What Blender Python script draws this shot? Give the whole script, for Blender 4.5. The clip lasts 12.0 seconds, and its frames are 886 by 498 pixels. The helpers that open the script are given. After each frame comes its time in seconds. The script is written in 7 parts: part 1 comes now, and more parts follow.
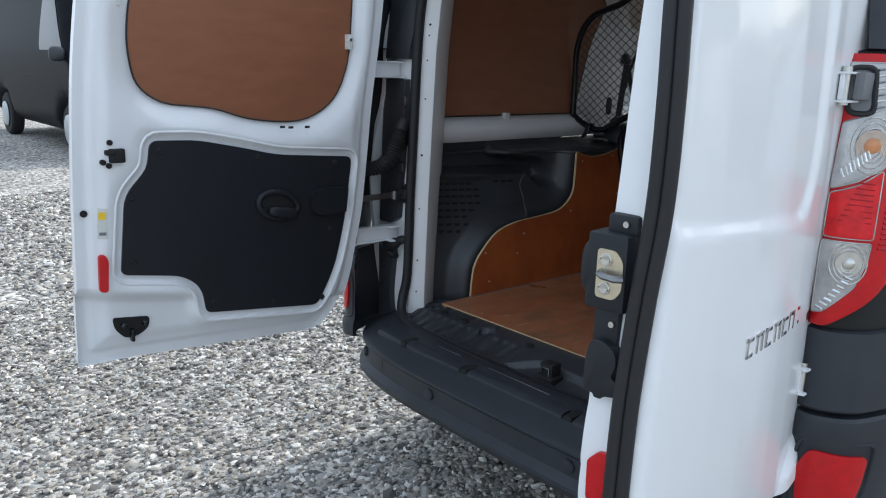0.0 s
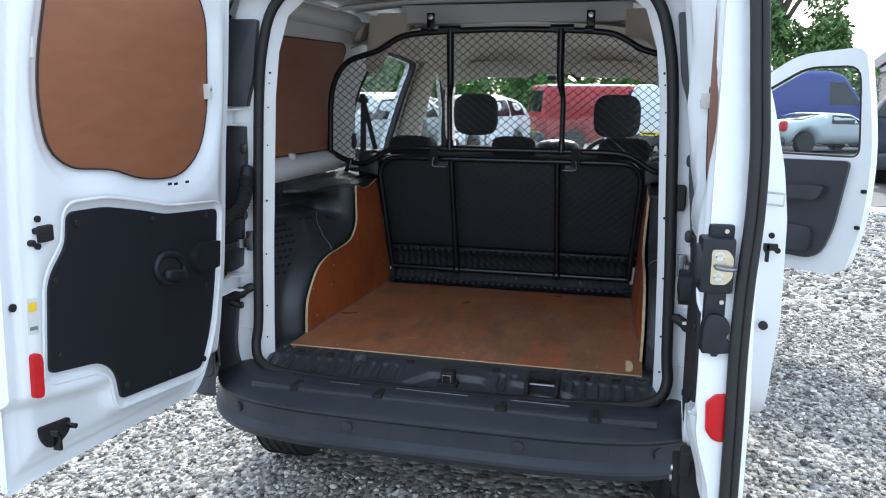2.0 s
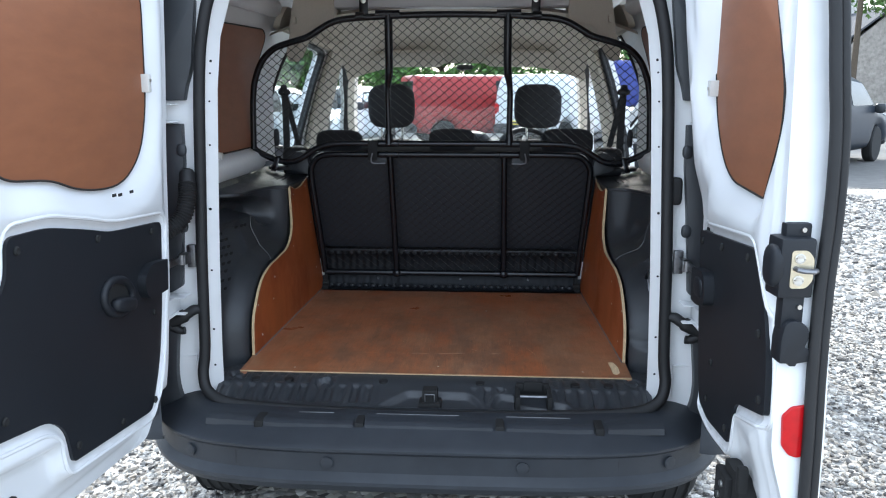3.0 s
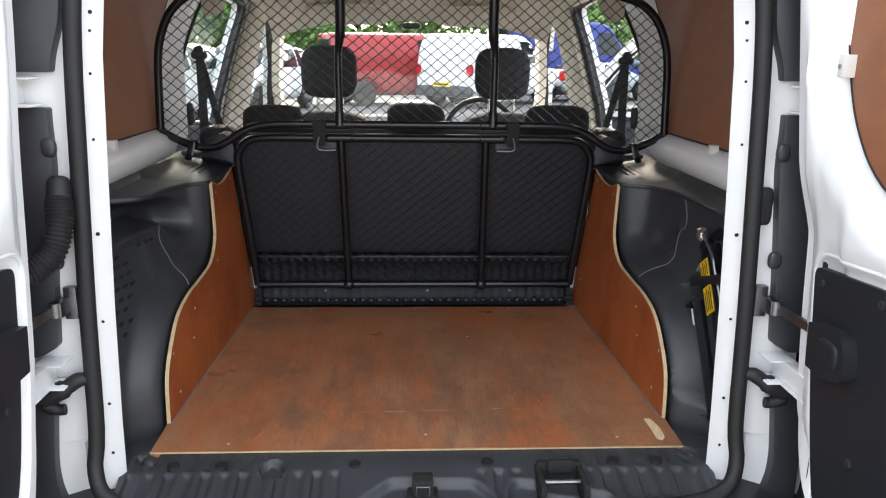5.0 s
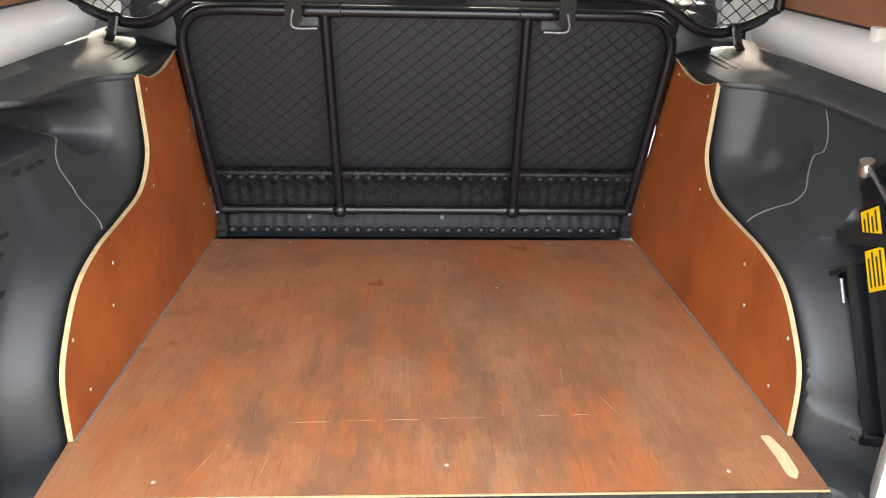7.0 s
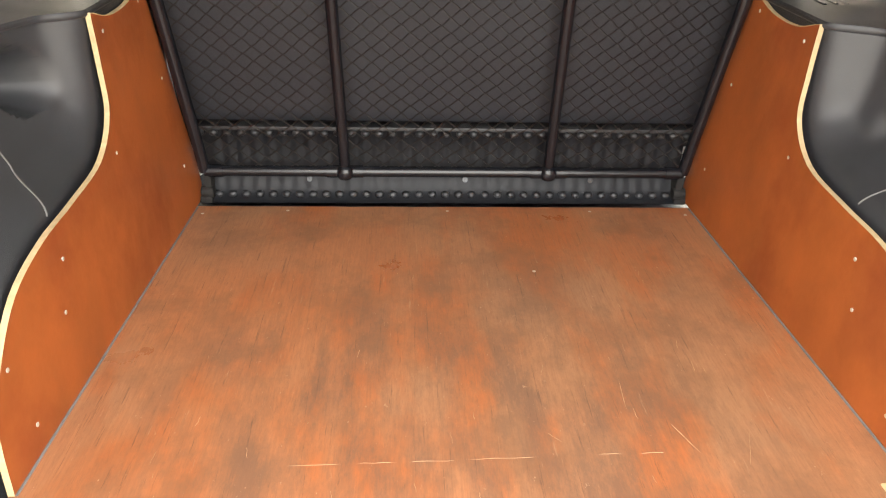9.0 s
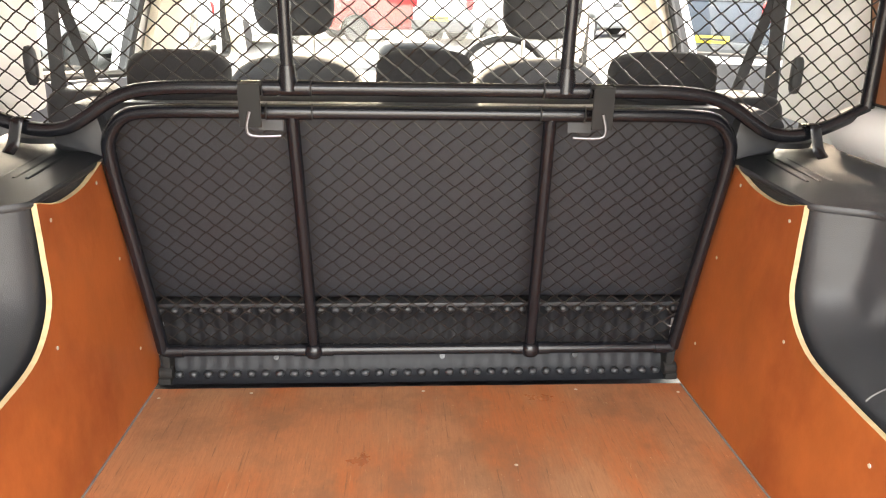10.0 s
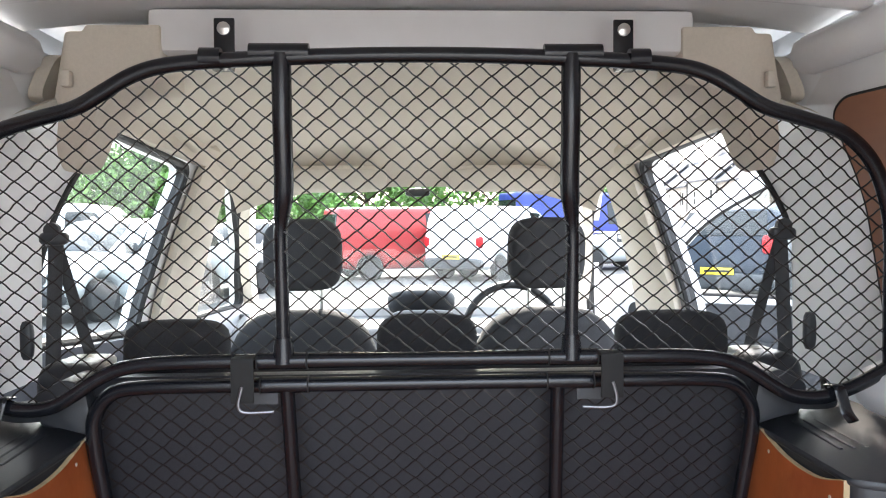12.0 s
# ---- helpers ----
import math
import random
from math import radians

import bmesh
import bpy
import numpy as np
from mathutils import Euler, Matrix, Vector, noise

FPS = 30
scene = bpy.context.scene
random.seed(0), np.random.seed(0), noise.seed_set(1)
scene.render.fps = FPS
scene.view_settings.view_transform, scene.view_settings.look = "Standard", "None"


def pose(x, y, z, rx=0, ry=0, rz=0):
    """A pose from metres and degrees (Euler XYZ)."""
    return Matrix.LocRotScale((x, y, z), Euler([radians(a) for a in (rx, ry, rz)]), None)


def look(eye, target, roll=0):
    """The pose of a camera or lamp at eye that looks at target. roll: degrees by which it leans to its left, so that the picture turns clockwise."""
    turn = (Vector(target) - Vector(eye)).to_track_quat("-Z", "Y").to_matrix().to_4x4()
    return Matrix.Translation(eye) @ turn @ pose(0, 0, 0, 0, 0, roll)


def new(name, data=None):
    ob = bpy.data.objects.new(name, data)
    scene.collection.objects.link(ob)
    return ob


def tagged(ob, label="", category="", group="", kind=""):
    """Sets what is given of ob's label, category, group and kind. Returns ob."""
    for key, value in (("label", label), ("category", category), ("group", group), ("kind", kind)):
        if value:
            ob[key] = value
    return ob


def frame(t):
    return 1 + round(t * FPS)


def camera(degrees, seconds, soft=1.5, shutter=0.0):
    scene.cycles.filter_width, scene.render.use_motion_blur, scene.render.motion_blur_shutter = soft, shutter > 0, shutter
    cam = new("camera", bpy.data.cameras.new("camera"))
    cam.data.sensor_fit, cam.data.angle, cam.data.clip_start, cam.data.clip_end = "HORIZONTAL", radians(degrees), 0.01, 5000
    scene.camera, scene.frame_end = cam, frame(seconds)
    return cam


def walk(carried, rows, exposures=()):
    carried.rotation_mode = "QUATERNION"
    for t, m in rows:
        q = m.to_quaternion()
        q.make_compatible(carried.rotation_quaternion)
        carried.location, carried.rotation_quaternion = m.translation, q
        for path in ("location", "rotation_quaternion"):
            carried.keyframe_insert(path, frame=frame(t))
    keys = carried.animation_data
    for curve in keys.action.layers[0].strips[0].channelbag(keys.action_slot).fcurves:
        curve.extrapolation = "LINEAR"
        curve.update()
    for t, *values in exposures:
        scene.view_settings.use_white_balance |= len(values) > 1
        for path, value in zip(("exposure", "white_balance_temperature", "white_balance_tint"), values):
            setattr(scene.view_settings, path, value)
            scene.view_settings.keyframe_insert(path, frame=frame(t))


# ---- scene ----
cam = camera(60.4, 12.0, soft=1.1)
PATH = [
    (0, (1.182, -1.546, 1.355), (-0.27, -0.253, 0.888), 1.7),
    (0.5, (1.041, -1.804, 1.376), (-0.191, -0.291, 0.935), 1.6),
    (1, (0.836, -1.929, 1.357), (-0.136, -0.231, 0.945), 1.5),
    (1.5, (0.656, -2.059, 1.366), (-0.05, -0.229, 0.976), 1.0),
    (2, (0.485, -2.172, 1.392), (0.018, -0.264, 1.012), 0.6),
    (2.5, (0.312, -2.091, 1.377), (0.046, -0.146, 0.996), 0.2),
    (3, (0.148, -2.014, 1.389), (0.031, -0.057, 0.989), 0.0),
    (3.2, (0.071, -1.993, 1.376), (-0.001, -0.034, 0.983), 0.1),
    (4.8, (-0.011, -1.492, 1.416), (0.076, 0.445, 0.926), 0.6),
    (5, (-0.037, -1.419, 1.412), (0.066, 0.515, 0.913), 0.8),
    (5.5, (-0.085, -1.252, 1.421), (0.023, 0.674, 0.893), 0.9),
    (6, (-0.093, -1.104, 1.399), (0.013, 0.808, 0.821), 1.0),
    (6.5, (-0.054, -0.936, 1.386), (0.043, 0.944, 0.711), 1.3),
    (7, (-0.05, -0.828, 1.348), (0.047, 1.005, 0.552), 1.4),
    (7.2, (-0.066, -0.784, 1.334), (0.034, 1.023, 0.483), 1.5),
    (8.8, (-0.082, -0.558, 1.305), (0.011, 1.172, 0.307), 1.5),
    (9, (-0.086, -0.54, 1.32), (0.011, 1.207, 0.351), 1.6),
    (9.5, (-0.064, -0.476, 1.349), (0.04, 1.346, 0.531), 1.4),
    (10, (-0.048, -0.423, 1.365), (0.069, 1.464, 0.712), 1.1),
    (10.5, (-0.034, -0.396, 1.386), (0.078, 1.545, 0.914), 0.5),
    (11, (-0.03, -0.374, 1.398), (0.072, 1.603, 1.116), -0.1),
    (11.5, (-0.025, -0.366, 1.408), (0.067, 1.626, 1.268), -0.3),
    (12, (-0.024, -0.358, 1.414), (0.057, 1.639, 1.352), -0.4),
]
EXPOSURE = [(0.0, 1.36, 6000, 6), (1.5, 1.86, 5850, 6), (3.0, 2.38, 5900, 6), (5.0, 2.90, 6900, 10), (6.0, 3.32, 6700, 10), (6.5, 3.85, 6800, 10), (7.0, 4.1, 7500, 10), (9.0, 4.5, 8500, 12), (10.0, 4.8, 8300, 12),
            (10.5, 4.85, 8100, 10), (11.0, 4.3, 7300, 10), (12.0, 3.85, 6500, 10)]
walk(cam, [(t, look(eye, target, roll)) for t, eye, target, roll in PATH],
     exposures=EXPOSURE)

# ---- world and light ----
GROUND = 0.055
world = bpy.data.worlds.new("sky")
scene.world = world
world.use_nodes = True
wn = world.node_tree
sky = wn.nodes.new("ShaderNodeTexSky")
sky.sky_type, sky.sun_disc = "NISHITA", False
sky.sun_elevation, sky.sun_rotation = radians(32.5), radians(-2)
sky.air_density, sky.dust_density, sky.ozone_density = 1.0, 4.0, 1.0
# thin bright cloud over most of the sky
cloud, cover = wn.nodes.new("ShaderNodeTexNoise"), wn.nodes.new("ShaderNodeMix")
cloud.inputs["Scale"].default_value, cloud.inputs["Detail"].default_value = 2.2, 5.0
cover.data_type, cover.inputs[7].default_value = "RGBA", (5.0, 5.4, 6.0, 1)
spread_ = wn.nodes.new("ShaderNodeMapRange")
spread_.inputs[1].default_value, spread_.inputs[2].default_value, spread_.inputs[3].default_value, spread_.inputs[4].default_value = 0.35, 0.65, 0.45, 0.85
wn.links.new(cloud.outputs["Fac"], spread_.inputs[0])
wn.links.new(spread_.outputs[0], cover.inputs[0])
wn.links.new(sky.outputs[0], cover.inputs[6])
wn.links.new(cover.outputs[2], wn.nodes["Background"].inputs[0])
wn.nodes["Background"].inputs[1].default_value = 0.10
sun_data = bpy.data.lights.new("sun", "SUN")
sun_data.energy, sun_data.angle, sun_data.color = 1.3, radians(2.5), (1.0, 0.93, 0.84)
sun = new("sun", sun_data)
sun.matrix_world = look((-0.3, 8.2, 5.2), (0, 0, 0))

# ---- materials ----
MATS = {}


def material(name, color, rough=0.5, metal=0.0, spread=0.0, scale=30.0, bump=0.0, bump_scale=200.0, coat=0.0, stains=0.0,
             stain_color=None, stain_scale=3.0, stretch=(1, 1, 1), island=0.0, spec=0.5, random_tint=0.0):
    """A Principled surface with fine grain, broad stains and a fine relief."""
    m = bpy.data.materials.new(name)
    m.use_nodes = True
    nt = m.node_tree
    b = nt.nodes["Principled BSDF"]
    b.inputs["Roughness"].default_value, b.inputs["Metallic"].default_value = rough, metal
    b.inputs["Coat Weight"].default_value, b.inputs["Coat Roughness"].default_value = coat, 0.06
    b.inputs["Specular IOR Level"].default_value = spec
    co = nt.nodes.new("ShaderNodeTexCoord")
    mp = nt.nodes.new("ShaderNodeMapping")
    mp.inputs["Scale"].default_value = stretch
    nt.links.new(co.outputs["Object"], mp.inputs[0])

    def tex(sc, detail=5.0, rg=0.6):
        n = nt.nodes.new("ShaderNodeTexNoise")
        n.inputs["Scale"].default_value, n.inputs["Detail"].default_value, n.inputs["Roughness"].default_value = sc, detail, rg
        nt.links.new(mp.outputs[0], n.inputs["Vector"])
        return n.outputs["Fac"]

    def mix(fac, a, bb):
        n = nt.nodes.new("ShaderNodeMix")
        n.data_type = "RGBA"
        nt.links.new(fac, n.inputs[0])
        for sock, v in ((n.inputs[6], a), (n.inputs[7], bb)):
            if isinstance(v, (tuple, list)):
                sock.default_value = (*v[:3], 1)
            else:
                nt.links.new(v, sock)
        return n.outputs[2]

    def ramp(fac, lo, hi):
        n = nt.nodes.new("ShaderNodeMapRange")
        n.inputs[1].default_value, n.inputs[2].default_value = lo, hi
        nt.links.new(fac, n.inputs[0])
        return n.outputs[0]

    col = tuple(color)
    if spread:
        col = mix(ramp(tex(scale), 0.25, 0.75), tuple(c * (1 - spread) for c in color), tuple(min(1, c * (1 + spread)) for c in color))
    if stains:
        fac = ramp(tex(stain_scale, 6.0, 0.65), 0.5, 0.5 + 0.35 / stains)
        col = mix(fac, col, stain_color or tuple(c * 0.5 for c in color))
        rr = nt.nodes.new("ShaderNodeMapRange")
        rr.inputs[3].default_value, rr.inputs[4].default_value = rough, min(1, rough + 0.2)
        nt.links.new(fac, rr.inputs[0])
        nt.links.new(rr.outputs[0], b.inputs["Roughness"])
    if island or random_tint:
        if island:
            g = nt.nodes.new("ShaderNodeNewGeometry").outputs["Random Per Island"]
            amt = island
        else:
            g = nt.nodes.new("ShaderNodeObjectInfo").outputs["Random"]
            amt = random_tint
        hsv = nt.nodes.new("ShaderNodeHueSaturation")
        mr = nt.nodes.new("ShaderNodeMapRange")
        mr.inputs[3].default_value, mr.inputs[4].default_value = 1 - amt, 1 + amt
        nt.links.new(g, mr.inputs[0])
        nt.links.new(mr.outputs[0], hsv.inputs["Value"])
        if isinstance(col, tuple):
            hsv.inputs["Color"].default_value = (*col, 1)
        else:
            nt.links.new(col, hsv.inputs["Color"])
        col = hsv.outputs[0]
    if isinstance(col, tuple):
        b.inputs["Base Color"].default_value = (*col, 1)
    else:
        nt.links.new(col, b.inputs["Base Color"])
    if bump:
        bp = nt.nodes.new("ShaderNodeBump")
        bp.inputs["Strength"].default_value, bp.inputs["Distance"].default_value = bump, 0.002
        nt.links.new(tex(bump_scale, 3.0), bp.inputs["Height"])
        nt.links.new(bp.outputs[0], b.inputs["Normal"])
    MATS[name] = m
    return m


def glass(name, tint=(0.9, 0.95, 0.95), gloss=0.08):
    """A thin pane: clear, with a mirror that grows at a grazing angle."""
    m = bpy.data.materials.new(name)
    m.use_nodes = True
    nt = m.node_tree
    nt.nodes.remove(nt.nodes["Principled BSDF"])
    tr, gl, mx, lw = (nt.nodes.new("ShaderNode" + k) for k in ("BsdfTransparent", "BsdfGlossy", "MixShader", "LayerWeight"))
    tr.inputs[0].default_value = (*tint, 1)
    gl.inputs["Roughness"].default_value = 0.02
    lw.inputs["Blend"].default_value = 0.5
    pw, sch = nt.nodes.new("ShaderNodeMath"), nt.nodes.new("ShaderNodeMath")
    pw.operation, sch.operation = "POWER", "MULTIPLY_ADD"
    pw.inputs[1].default_value, sch.inputs[1].default_value, sch.inputs[2].default_value = 5.0, 0.92, 0.05
    nt.links.new(lw.outputs["Facing"], pw.inputs[0])
    nt.links.new(pw.outputs[0], sch.inputs[0])
    nt.links.new(sch.outputs[0], mx.inputs[0])
    nt.links.new(tr.outputs[0], mx.inputs[1])
    nt.links.new(gl.outputs[0], mx.inputs[2])
    nt.links.new(mx.outputs[0], nt.nodes["Material Output"].inputs[0])
    MATS[name] = m
    return m


WHITE = material("white_paint", (0.80, 0.81, 0.82), 0.28, spread=0.02, scale=4, coat=0.5, bump=0.03, bump_scale=60)
WHITE_IN = material("white_inner_paint", (0.80, 0.80, 0.80), 0.38, spread=0.04, scale=5, coat=0.2, bump=0.05, bump_scale=80,
                    stains=0.25, stain_color=(0.62, 0.61, 0.59), stain_scale=4)
TRIM = material("black_grained_plastic", (0.033, 0.036, 0.041), 0.35, spread=0.15, scale=10, bump=0.25, bump_scale=900)
BUMPER = material("charcoal_bumper_plastic", (0.027, 0.031, 0.038), 0.46, spec=0.4, spread=0.2, scale=14, bump=0.3, bump_scale=1200, stains=0.4,
                  stain_color=(0.036, 0.036, 0.037), stain_scale=7)
CARD = material("black_door_card", (0.011, 0.013, 0.017), 0.5, spec=0.4, spread=0.15, scale=9, bump=0.2, bump_scale=700)
RUBBER = material("black_rubber", (0.012, 0.012, 0.013), 0.6, spread=0.2, scale=20)
TYRE = material("tyre_rubber", (0.02, 0.02, 0.02), 0.85, spread=0.3, scale=30)
TUBE = material("black_powder_coat", (0.0075, 0.0085, 0.0115), 0.24, spread=0.2, scale=40, bump=0.1, bump_scale=500)
WIRE = material("black_wire", (0.010, 0.008, 0.007), 0.30, spread=0.2, scale=40)
PLYSIDE = material("red_brown_ply", (0.37, 0.096, 0.026), 0.36, spread=0.22, scale=9, stretch=(1, 1.0, 0.8), bump=0.08, bump_scale=120,
                   stains=1.3, stain_color=(0.25, 0.052, 0.016), stain_scale=4)
PLYDOOR = material("tan_ply", (0.262, 0.100, 0.046), 0.5, spread=0.12, scale=30, stretch=(1, 0.3, 1), bump=0.06, bump_scale=150,
                   stains=0.3, stain_color=(0.20, 0.075, 0.034), stain_scale=6)
PLYEDGE = material("pale_ply_edge", (0.56, 0.42, 0.24), 0.7, spread=0.2, scale=60)
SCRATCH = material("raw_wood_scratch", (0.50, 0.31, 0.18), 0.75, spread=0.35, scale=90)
GOUGE = material("dark_scuff", (0.07, 0.034, 0.022), 0.6, spread=0.3, scale=90)
# pale colour that paints the sun glint on the load floor
SUNPALE = material("pale_sun_glint", (0.74, 0.56, 0.34), 0.6, spread=0.2, scale=60, stretch=(3, 0.6, 1))
CARPET = material("black_backing_board", (0.022, 0.026, 0.034), 0.42, spread=0.2, scale=300, bump=0.4, bump_scale=900)
FABRIC = material("charcoal_seat_cloth", (0.028, 0.029, 0.032), 0.9, spread=0.3, scale=400, bump=0.5, bump_scale=900)
BEIGE = material("beige_headliner", (0.66, 0.60, 0.51), 0.9, spread=0.05, scale=200, bump=0.3, bump_scale=700)
GREYTRIM = material("blue_grey_trim", (0.10, 0.11, 0.14), 0.6, spread=0.1, scale=30, bump=0.2, bump_scale=600)
DASH = material("grey_dash_plastic", (0.16, 0.165, 0.175), 0.55, spread=0.08, scale=30, bump=0.2, bump_scale=500)
STEEL = material("bright_steel", (0.62, 0.61, 0.58), 0.28, 1.0, spread=0.1, scale=80)
BRASSY = material("zinc_plate", (0.66, 0.60, 0.46), 0.33, 1.0, spread=0.12, scale=90)
DULLSTEEL = material("dull_steel", (0.24, 0.24, 0.25), 0.38, 1.0, spread=0.2, scale=120)
ZINC = material("zinc_screw", (0.62, 0.60, 0.55), 0.45, 0.3, spread=0.2, scale=200)
CHROME = material("chrome", (0.75, 0.76, 0.78), 0.1, 1.0)
RED = material("red_lens", (0.50, 0.006, 0.010), 0.28, coat=0.12, spec=0.3, spread=0.12, scale=60)
REDDARK = material("deep_red_lens", (0.62, 0.006, 0.010), 0.22, coat=0.15, spec=0.3, spread=0.3, scale=40)
CLEAR = material("clear_lens", (0.44, 0.43, 0.42), 0.26, 0.6, coat=0.25, spread=0.35, scale=22, bump=0.5, bump_scale=60)
AMBER = material("amber_bulb", (0.56, 0.24, 0.10), 0.2, coat=0.2, spread=0.2, scale=60)
YELLOW = material("yellow_label", (0.82, 0.52, 0.01), 0.45, spread=0.05, scale=40)
PLATEY = material("yellow_plate", (0.85, 0.62, 0.03), 0.4, spread=0.04, scale=40)
PLATEW = material("white_plate", (0.8, 0.8, 0.78), 0.4, spread=0.04, scale=40)
INK = material("black_ink", (0.012, 0.012, 0.012), 0.5)
PAPER = material("pale_sticker", (0.62, 0.62, 0.58), 0.55, spread=0.05, scale=60)
WEBBING = material("dark_grey_webbing", (0.05, 0.052, 0.055), 0.75, spread=0.25, scale=500)
NYLON = material("white_nylon", (0.72, 0.71, 0.67), 0.5, spread=0.05, scale=60)
GREYLINE = material("grey_seam", (0.16, 0.16, 0.16), 0.6)
# shade of holes and slots put into the colour; also used on black parts
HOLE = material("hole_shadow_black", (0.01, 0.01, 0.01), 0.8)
PANE = glass("window_glass", (0.86, 0.93, 0.93))
PANE_DARK = glass("tinted_glass", (0.25, 0.3, 0.32))


def ply_floor_material():
    """Film-faced ply: worn red-brown film with long grain, dark scuffs and pale scratches."""
    m = bpy.data.materials.new("worn_ply_floor")
    m.use_nodes = True
    nt = m.node_tree
    b = nt.nodes["Principled BSDF"]
    co = nt.nodes.new("ShaderNodeTexCoord")

    def noise_at(scale, stretch, detail=6.0, rg=0.6, off=0.0):
        mp = nt.nodes.new("ShaderNodeMapping")
        mp.inputs["Scale"].default_value, mp.inputs["Location"].default_value = stretch, (off, off, off)
        nt.links.new(co.outputs["Object"], mp.inputs[0])
        n = nt.nodes.new("ShaderNodeTexNoise")
        n.inputs["Scale"].default_value, n.inputs["Detail"].default_value, n.inputs["Roughness"].default_value = scale, detail, rg
        nt.links.new(mp.outputs[0], n.inputs["Vector"])
        return n.outputs["Fac"]

    def rng(v, a, bb, c=0.0, d=1.0):
        n = nt.nodes.new("ShaderNodeMapRange")
        for i, q in enumerate((a, bb, c, d)):
            n.inputs[i + 1].default_value = q
        nt.links.new(v, n.inputs[0])
        return n.outputs[0]

    def mix(fac, a, bb):
        n = nt.nodes.new("ShaderNodeMix")
        n.data_type = "RGBA"
        nt.links.new(fac, n.inputs[0])
        for sock, v in ((n.inputs[6], a), (n.inputs[7], bb)):
            if isinstance(v, tuple):
                sock.default_value = (*v, 1)
            else:
                nt.links.new(v, sock)
        return n.outputs[2]

    b.inputs["Specular IOR Level"].default_value = 0.75
    base = mix(rng(noise_at(2.2, (1.2, 1, 1), 4, 0.55, 2.0), 0.38, 0.62), (0.46, 0.175, 0.076), (0.40, 0.200, 0.105))
    warm = mix(rng(noise_at(3.6, (2.0, 0.8, 1), 5, 0.6, 7.0), 0.47, 0.60, 0.0, 0.85), base, (0.46, 0.130, 0.040))
    blot = mix(rng(noise_at(7.0, (1.2, 1, 1), 7, 0.7, 15.0), 0.48, 0.66, 0.0, 0.75), warm, (0.22, 0.105, 0.056))
    streak = mix(rng(noise_at(10.0, (30, 0.9, 1), 8, 0.75, 13.0), 0.42, 0.66, 0.0, 0.42), blot, (0.27, 0.115, 0.055))
    grain = mix(rng(noise_at(9.0, (12, 1.6, 1), 9, 0.8, 3.0), 0.50, 0.78, 0.0, 0.5), streak, (0.22, 0.092, 0.046))
    # scuffed patch where loads are dragged over the rear edge
    grad = nt.nodes.new("ShaderNodeTexGradient")
    grad.gradient_type = "SPHERICAL"
    gm = nt.nodes.new("ShaderNodeMapping")
    gm.inputs["Location"].default_value, gm.inputs["Scale"].default_value = (0.0, -0.42, -0.93), (1.7, 1.9, 1.5)
    nt.links.new(co.outputs["Object"], gm.inputs[0])
    nt.links.new(gm.outputs[0], grad.inputs[0])
    mul = nt.nodes.new("ShaderNodeMath")
    mul.operation = "MULTIPLY"
    nt.links.new(rng(noise_at(5.0, (3.0, 0.9, 1), 9, 0.78, 11.0), 0.44, 0.62, 0.0, 1.0), mul.inputs[0])
    nt.links.new(rng(grad.outputs["Fac"], 0.0, 0.6, 0.15, 0.85), mul.inputs[1])
    dark = mix(mul.outputs[0], grain, (0.19, 0.098, 0.060))
    drag = mix(rng(noise_at(16.0, (9, 0.35, 1), 6, 0.8, 31.0), 0.59, 0.66, 0.0, 0.7), dark, (0.10, 0.048, 0.030))
    pale = mix(rng(noise_at(11.0, (12, 0.8, 1), 5, 0.75, 21.0), 0.64, 0.76, 0.0, 0.6), drag, (0.56, 0.36, 0.22))
    fine = mix(rng(noise_at(60.0, (5, 0.9, 1), 4, 0.75, 41.0), 0.52, 0.74, 0.0, 0.45), pale, (0.19, 0.085, 0.050))
    fleck = mix(rng(noise_at(85.0, (1.5, 0.8, 1), 3, 0.7, 51.0), 0.68, 0.78, 0.0, 0.6), fine, (0.62, 0.40, 0.25))
    nt.links.new(fleck, b.inputs["Base Color"])
    nt.links.new(rng(noise_at(6.0, (1, 1, 1), 7, 0.65, 5.0), 0.3, 0.7, 0.26, 0.50), b.inputs["Roughness"])
    bp = nt.nodes.new("ShaderNodeBump")
    bp.inputs["Strength"].default_value, bp.inputs["Distance"].default_value = 0.22, 0.002
    nt.links.new(noise_at(22.0, (6, 0.6, 1), 6), bp.inputs["Height"])
    nt.links.new(bp.outputs[0], b.inputs["Normal"])
    return m


PLYFLOOR = ply_floor_material()


